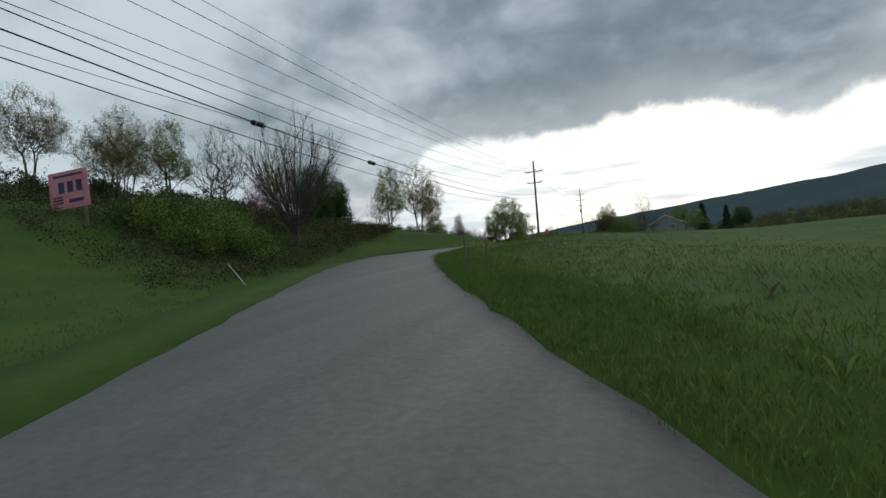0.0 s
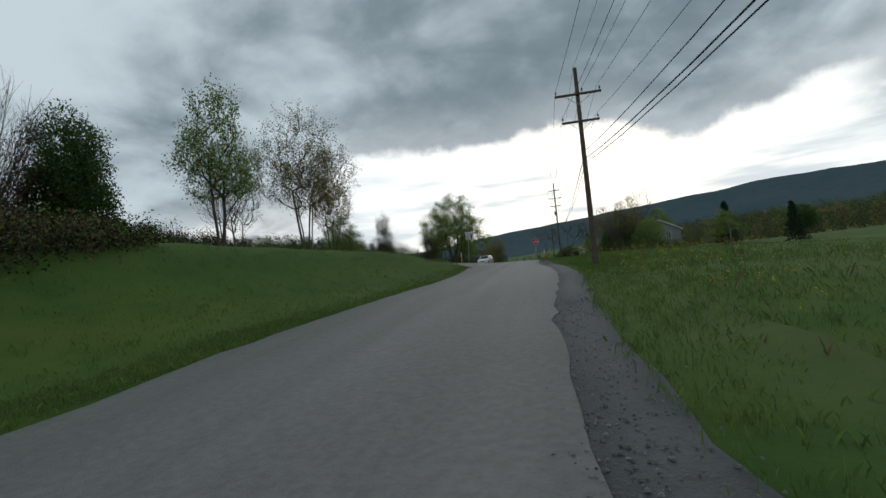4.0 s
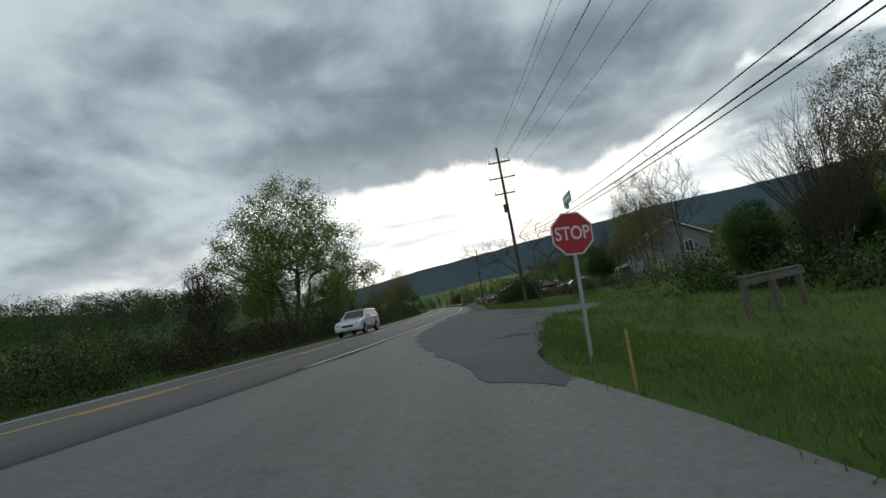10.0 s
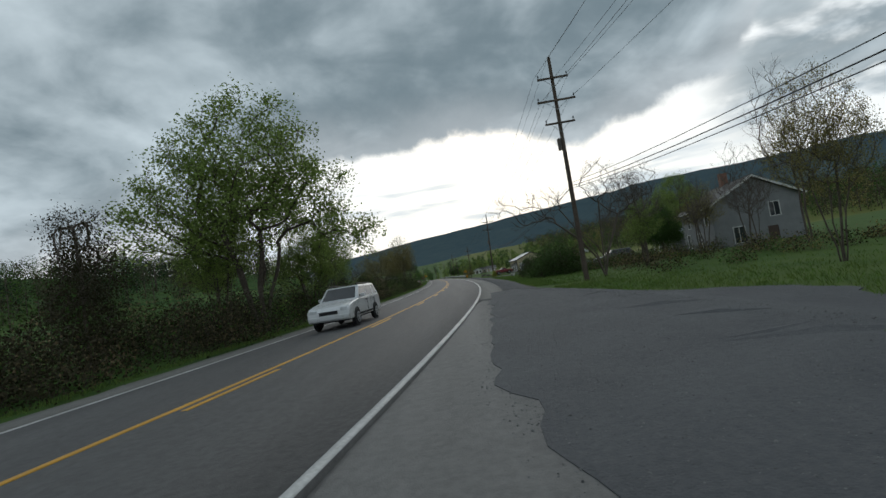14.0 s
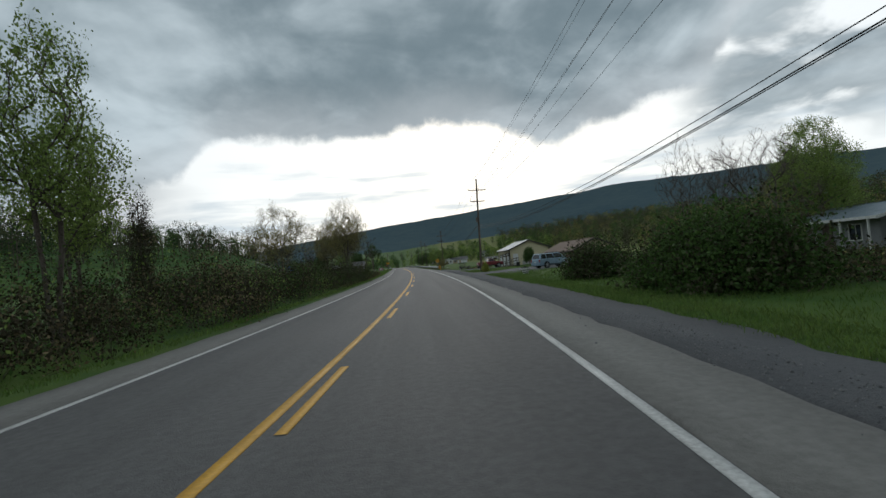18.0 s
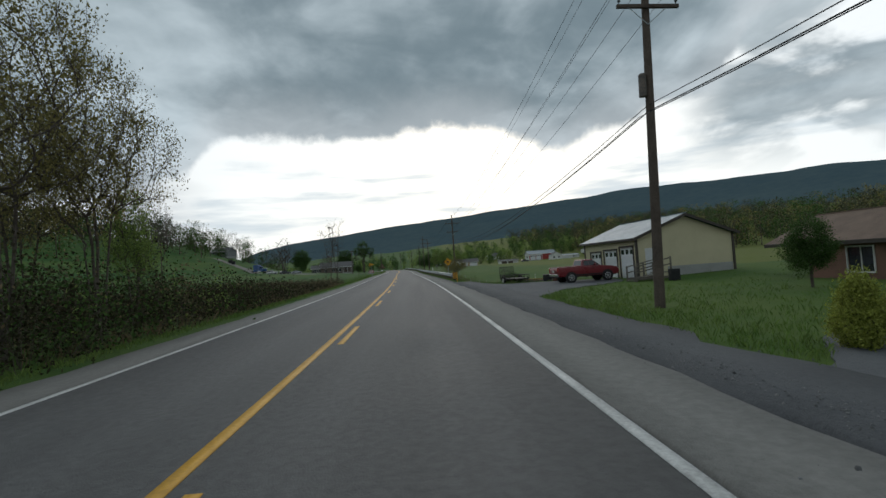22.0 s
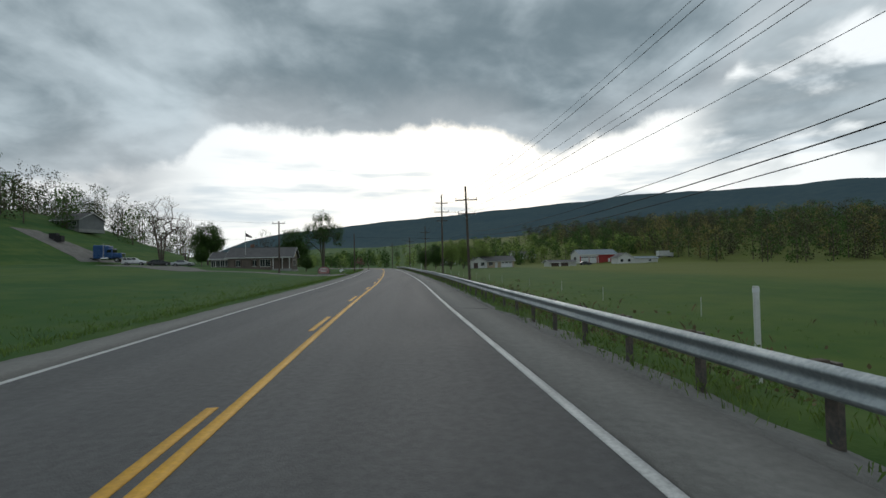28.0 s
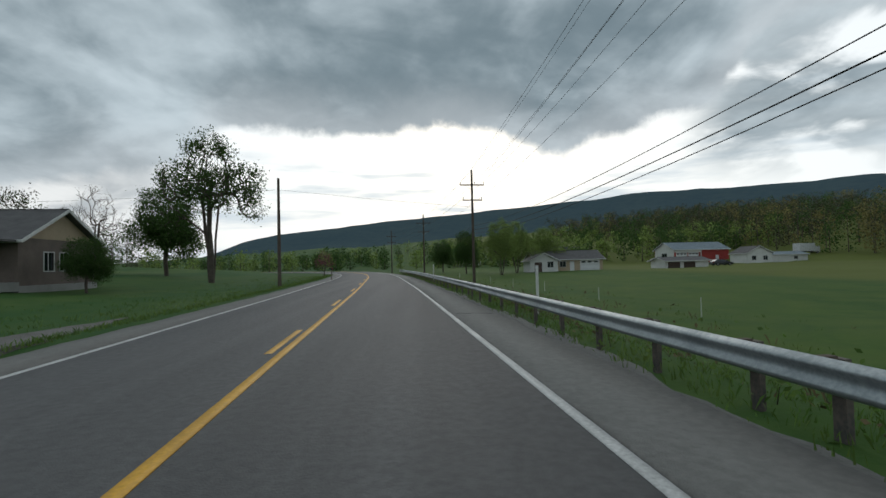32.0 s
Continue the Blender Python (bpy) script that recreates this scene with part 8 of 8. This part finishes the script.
# ---------------------------------------------------------------- grass and weeds by the roads
def inside(poly, x, y):
    ok = np.zeros(len(x), bool)
    n = len(poly)
    for i in range(n):
        (x0, y0), (x1, y1) = poly[i], poly[(i + 1) % n]
        if y0 == y1:
            continue
        hit = ((y0 > y) != (y1 > y)) & (x < (x1 - x0) * (y - y0) / (y1 - y0) + x0)
        ok ^= hit
    return ok


def paved(x, y):
    c = np.interp(y, HY, HX)
    m, w = np.interp(y, MY, MX), np.interp(y, [-110, -92, -60], [2.9, 3.35, 3.6])
    bad = (x > c - 5.5) & (x < c + np.where((y > 2) & (y < 106.5), 7.2, 5.5))
    bad |= (y < -36) & (x - m > -w * np.where(y < -98, 1.17, 1.02)) & (x - m < np.interp(y, [-110, -92, -80], [3.15, 3.5, 2.0])) | (y > -95) & (y < -33) & (x > m) & (x < m + np.interp(y, [-110, -92, -66, -58, -50, -44, -38, -33], [2.8, 3.2, 3.3, 2.9, 2.35, 2.6, 3.2, 3.4]) + 0.9)
    for poly in PATCHES:
        bad |= inside(poly, x, y)
    return bad


def grass(name, xs, ys, hlo, hhi, width, mat, label, seed, blades=5, spread=0.09):
    """Tufts of thin bent blades on the land."""
    rng = np.random.default_rng(seed)
    ok = ~paved(xs, ys)
    xs, ys = xs[ok], ys[ok]
    zs = np.array([ground(a, b) for a, b in zip(xs, ys)])
    p = np.repeat(np.stack([xs, ys, zs - 0.02], 1), blades, 0)
    n = len(p)
    p[:, :2] += rng.normal(0, spread, (n, 2))
    tuft = np.repeat(rng.uniform(0.6, 1.3, len(xs)), blades)
    h = rng.uniform(hlo, hhi, n) * tuft
    a = rng.uniform(0, math.tau, n)
    lean = rng.uniform(0.1, 0.75, n) * h
    d = np.stack([np.cos(a), np.sin(a), np.zeros(n)], 1)
    s = np.stack([-np.sin(a), np.cos(a), np.zeros(n)], 1) * (width * rng.uniform(0.6, 1.4, n))[:, None]
    up = np.zeros((n, 3))
    up[:, 2] = h
    v = np.stack([p - s, p + s, p + up * 0.7 + d * lean[:, None] * 0.4 + s * 0.6, p + up + d * lean[:, None]], 1).reshape(-1, 3)
    ob = soup(name, v, np.arange(4 * n).reshape(-1, 4), mat)
    tagged(ob, label, "grass", kind="stuff")
    return ob


rg = np.random.default_rng(77)


def beside(n, y0, y1, line, gap, reach, side):
    y = rg.uniform(y0, y1, n)
    d = gap + np.minimum(rg.exponential(reach, n), reach * 4)
    return line(y) + side * d, y


def mline(y):
    return np.interp(y, MY, MX)


def hline(y):
    return np.interp(y, HY, HX)


x1, y1 = beside(15000, -124, -36, mline, 3.0, 3.6, -1)
x2, y2 = beside(17000, -124, -20, mline, 3.0, 4.2, 1)
grass("verge_grass", np.concatenate([x1, x2]), np.concatenate([y1, y2]), 0.05, 0.15, 0.007, BLADE, "green grass along the side road", 1)
x1, y1 = beside(14000, -40, 330, hline, 5.5, 2.2, -1)
x2, y2 = beside(12000, 8, 106, hline, 7.1, 4.0, 1)
x3, y3 = beside(8000, 106, 330, hline, 5.6, 3.0, 1)
grass("roadside_grass", np.concatenate([x1, x2, x3]), np.concatenate([y1, y2, y3]), 0.06, 0.18, 0.009, BLADE, "long green grass along the highway", 2)
x1, y1 = beside(12000, -124, 0, mline, 5.0, 9.0, 1)
grass("tall_field_grass", x1, y1, 0.07, 0.20, 0.006, BLADE, "uneven green grass in the field", 3, 6, 0.16)
x1, y1 = beside(160, -122, -30, mline, 5.5, 5.0, 1)
x3, y3 = beside(650, 106, 330, hline, 7.2, 3.0, 1)
x4, y4 = beside(1100, 60, 128, hline, 6.8, 3.0, -1)
grass("dry_stalks", np.concatenate([x1, x3, x4]), np.concatenate([y1, y3, y4]), 0.15, 0.42, 0.004, DRYWEED, "dry pale stalks among the grass", 4, 4, 0.12)


def strip(n, y0, y1, line, near, far, side):
    y = rg.uniform(y0, y1, n)
    return line(y) + side * rg.uniform(near, far, n), y


x1, y1 = strip(15000, -62, -20, mline, 4.2, 7.2, 1)
x2, y2 = strip(9000, -124, -95, mline, 2.9, 6.0, 1)
x3, y3 = strip(9000, -124, -70, mline, 2.9, 5.2, -1)
x4, y4 = strip(11000, 8, 60, hline, 7.1, 9.2, 1)
grass("short_verge_grass", np.concatenate([x1, x2, x3, x4]), np.concatenate([y1, y2, y3, y4]), 0.04, 0.10, 0.005, BLADE, "short thick grass along the road edges", 6)
x1, y1 = beside(4500, -24, 9, hline, 8.5, 4.0, 1)
grass("lot_grass", x1, y1, 0.07, 0.20, 0.008, BLADE, "short uneven grass round the pull-off", 5)


def blossoms(name, centres, n, label, seed):
    rng = np.random.default_rng(seed)
    pts, segs = [], []
    for cx, cy, rx, ry in centres:
        for _ in range(n):
            x, y = cx + rng.normal(0, rx), cy + rng.normal(0, ry)
            if paved(np.array([x]), np.array([y]))[0]:
                continue
            z, h = ground(x, y), rng.uniform(0.25, 0.6)
            segs.append((x, y, z - 0.02, x + rng.normal(0, 0.05), y + rng.normal(0, 0.05), z + h, 0.004, 0.003))
            pts.append((x, y, z + h))
    holder = thing(name, Matrix(), label, "flowers", kind="stuff")
    soup("stems", *bars(segs, 3), BLADE, holder)
    soup("petals", *leaves(np.array(pts), 0.035, rng, 8, 0.05, 0.9), FLOWER, holder)


blossoms("yellow_flowers", [(9.4, -91, 1.3, 2.2), (11.5, -86, 2.0, 3.0), (12.6, -48.8, 2.0, 4.0), (15, -55, 3.0, 5.0), (17, -42, 3.0, 4.0), (9.6, -70, 1.4, 5.0)], 75, "yellow wild mustard in bloom in the field", 6)


# ---------------------------------------------------------------- sealed cracks in the paving
CRACK = material("tar_sealed_crack", (0.022, 0.022, 0.023), 0.7)


def crack(y, o0, o1, seed):
    rng = np.random.default_rng(seed)
    n = 9
    v, f = [], []
    for i in range(n):
        o = o0 + (o1 - o0) * i / (n - 1)
        p = on_hwy(y, o)
        dy = rng.normal(0, 0.05)
        lift = 0.022 - 0.0155 * abs(o) if abs(o) < 3.95 else -0.045 - 0.033 * max(0, o - 3.95)
        w = rng.uniform(0.006, 0.014)
        for s in (-1, 1):
            v.append((p.x, p.y + dy + s * w, p.z + lift))
        for s in (1, -1):
            v.append((p.x, p.y + dy + s * w, p.z + lift - 0.02))
    for i in range(n - 1):
        for j in range(4):
            a, b = 4 * i + j, 4 * i + (j + 1) % 4
            f.append((a, b, b + 4, a + 4))
    tagged(soup("road_crack", v, f, CRACK), "dark tar-sealed crack across the paving", "crack", "sealed cracks", kind="structure")


rc = np.random.default_rng(9)
for i, y in enumerate(np.arange(102, 300, 8.3)):
    if i % 3:
        crack(float(y + rc.normal(0, 2)), 4.1, rc.uniform(4.9, 5.3), 40 + i)


# ---------------------------------------------------------------- loose stones
LOOSE = material("loose_stones", (0.100, 0.102, 0.106), 0.9, vary=(0.165, 0.163, 0.160), scale=3, fine=30, island=True, spec=0.2)


def loose_stones(name, xs, ys, lift, lo, hi, label, seed):
    """Small angular stones scattered on the ground."""
    rng = np.random.default_rng(seed)
    n = len(xs)
    zs = np.array([ground(a, b) for a, b in zip(xs, ys)]) + lift
    r = rng.uniform(lo, hi, n) * rng.uniform(0.6, 1.4, n)
    a = rng.uniform(0, math.tau, n)
    c = np.stack([xs, ys, zs], 1)
    u = np.stack([np.cos(a), np.sin(a), np.zeros(n)], 1) * r[:, None]
    w = np.stack([-np.sin(a), np.cos(a), np.zeros(n)], 1) * (r * rng.uniform(0.6, 1.0, n))[:, None]
    up = np.zeros((n, 3))
    up[:, 2] = r * rng.uniform(0.5, 0.9, n)
    k = rng.uniform(0.4, 0.75, (n, 1))
    v = np.stack([c + u, c + w, c - u, c - w, c + u * k + w * 0.2 + up, c + w * k - u * 0.2 + up, c - u * k - w * 0.2 + up, c - w * k + u * 0.2 + up], 1).reshape(-1, 3)
    b = (np.arange(n) * 8)[:, None]
    f = np.concatenate([b + q for q in ((0, 1, 5, 4), (1, 2, 6, 5), (2, 3, 7, 6), (3, 0, 4, 7), (4, 5, 6, 7))])
    return tagged(soup(name, v, f, LOOSE), label, "gravel", kind="stuff")


lot = next(q for q in PATCHES if q[0] == (4.3, -29))
sx, sy = rg.uniform(1.2, 10.8, 26000), rg.uniform(-29, 8, 26000)
keep = inside(lot, sx, sy)
loose_stones("loose_gravel", sx[keep], sy[keep], 0.026, 0.006, 0.017, "loose grey stones on the gravel pull-off", 61)
edge_x, edge_y = [], []
for (x0, y0), (x1, y1) in zip(lot, lot[1:] + lot[:1]):
    n = int(math.hypot(x1 - x0, y1 - y0) * 55)
    t = rg.uniform(0, 1, n)
    edge_x.append(x0 + (x1 - x0) * t + rg.normal(0, 0.22, n))
    edge_y.append(y0 + (y1 - y0) * t + rg.normal(0, 0.22, n))
loose_stones("spilled_gravel", np.concatenate(edge_x), np.concatenate(edge_y), 0.020, 0.006, 0.016, "grey stones spilled along the pull-off edge", 62)
gy = rg.uniform(-99, -37, 6000)
gx = np.interp(gy, MY, MX) + np.array([half_right(v) for v in gy]) + rg.normal(0.45, 0.32, 6000)
loose_stones("verge_stones", gx, gy, -0.005, 0.010, 0.025, "loose grey stones along the side road", 63)
gy = rg.uniform(8, 104, 9000)
gx = np.interp(gy, HY, HX) + rg.normal(6.3, 0.55, 9000)
loose_stones("shoulder_stones", gx, gy, 0.004, 0.008, 0.022, "loose grey stones beside the shoulder", 64)
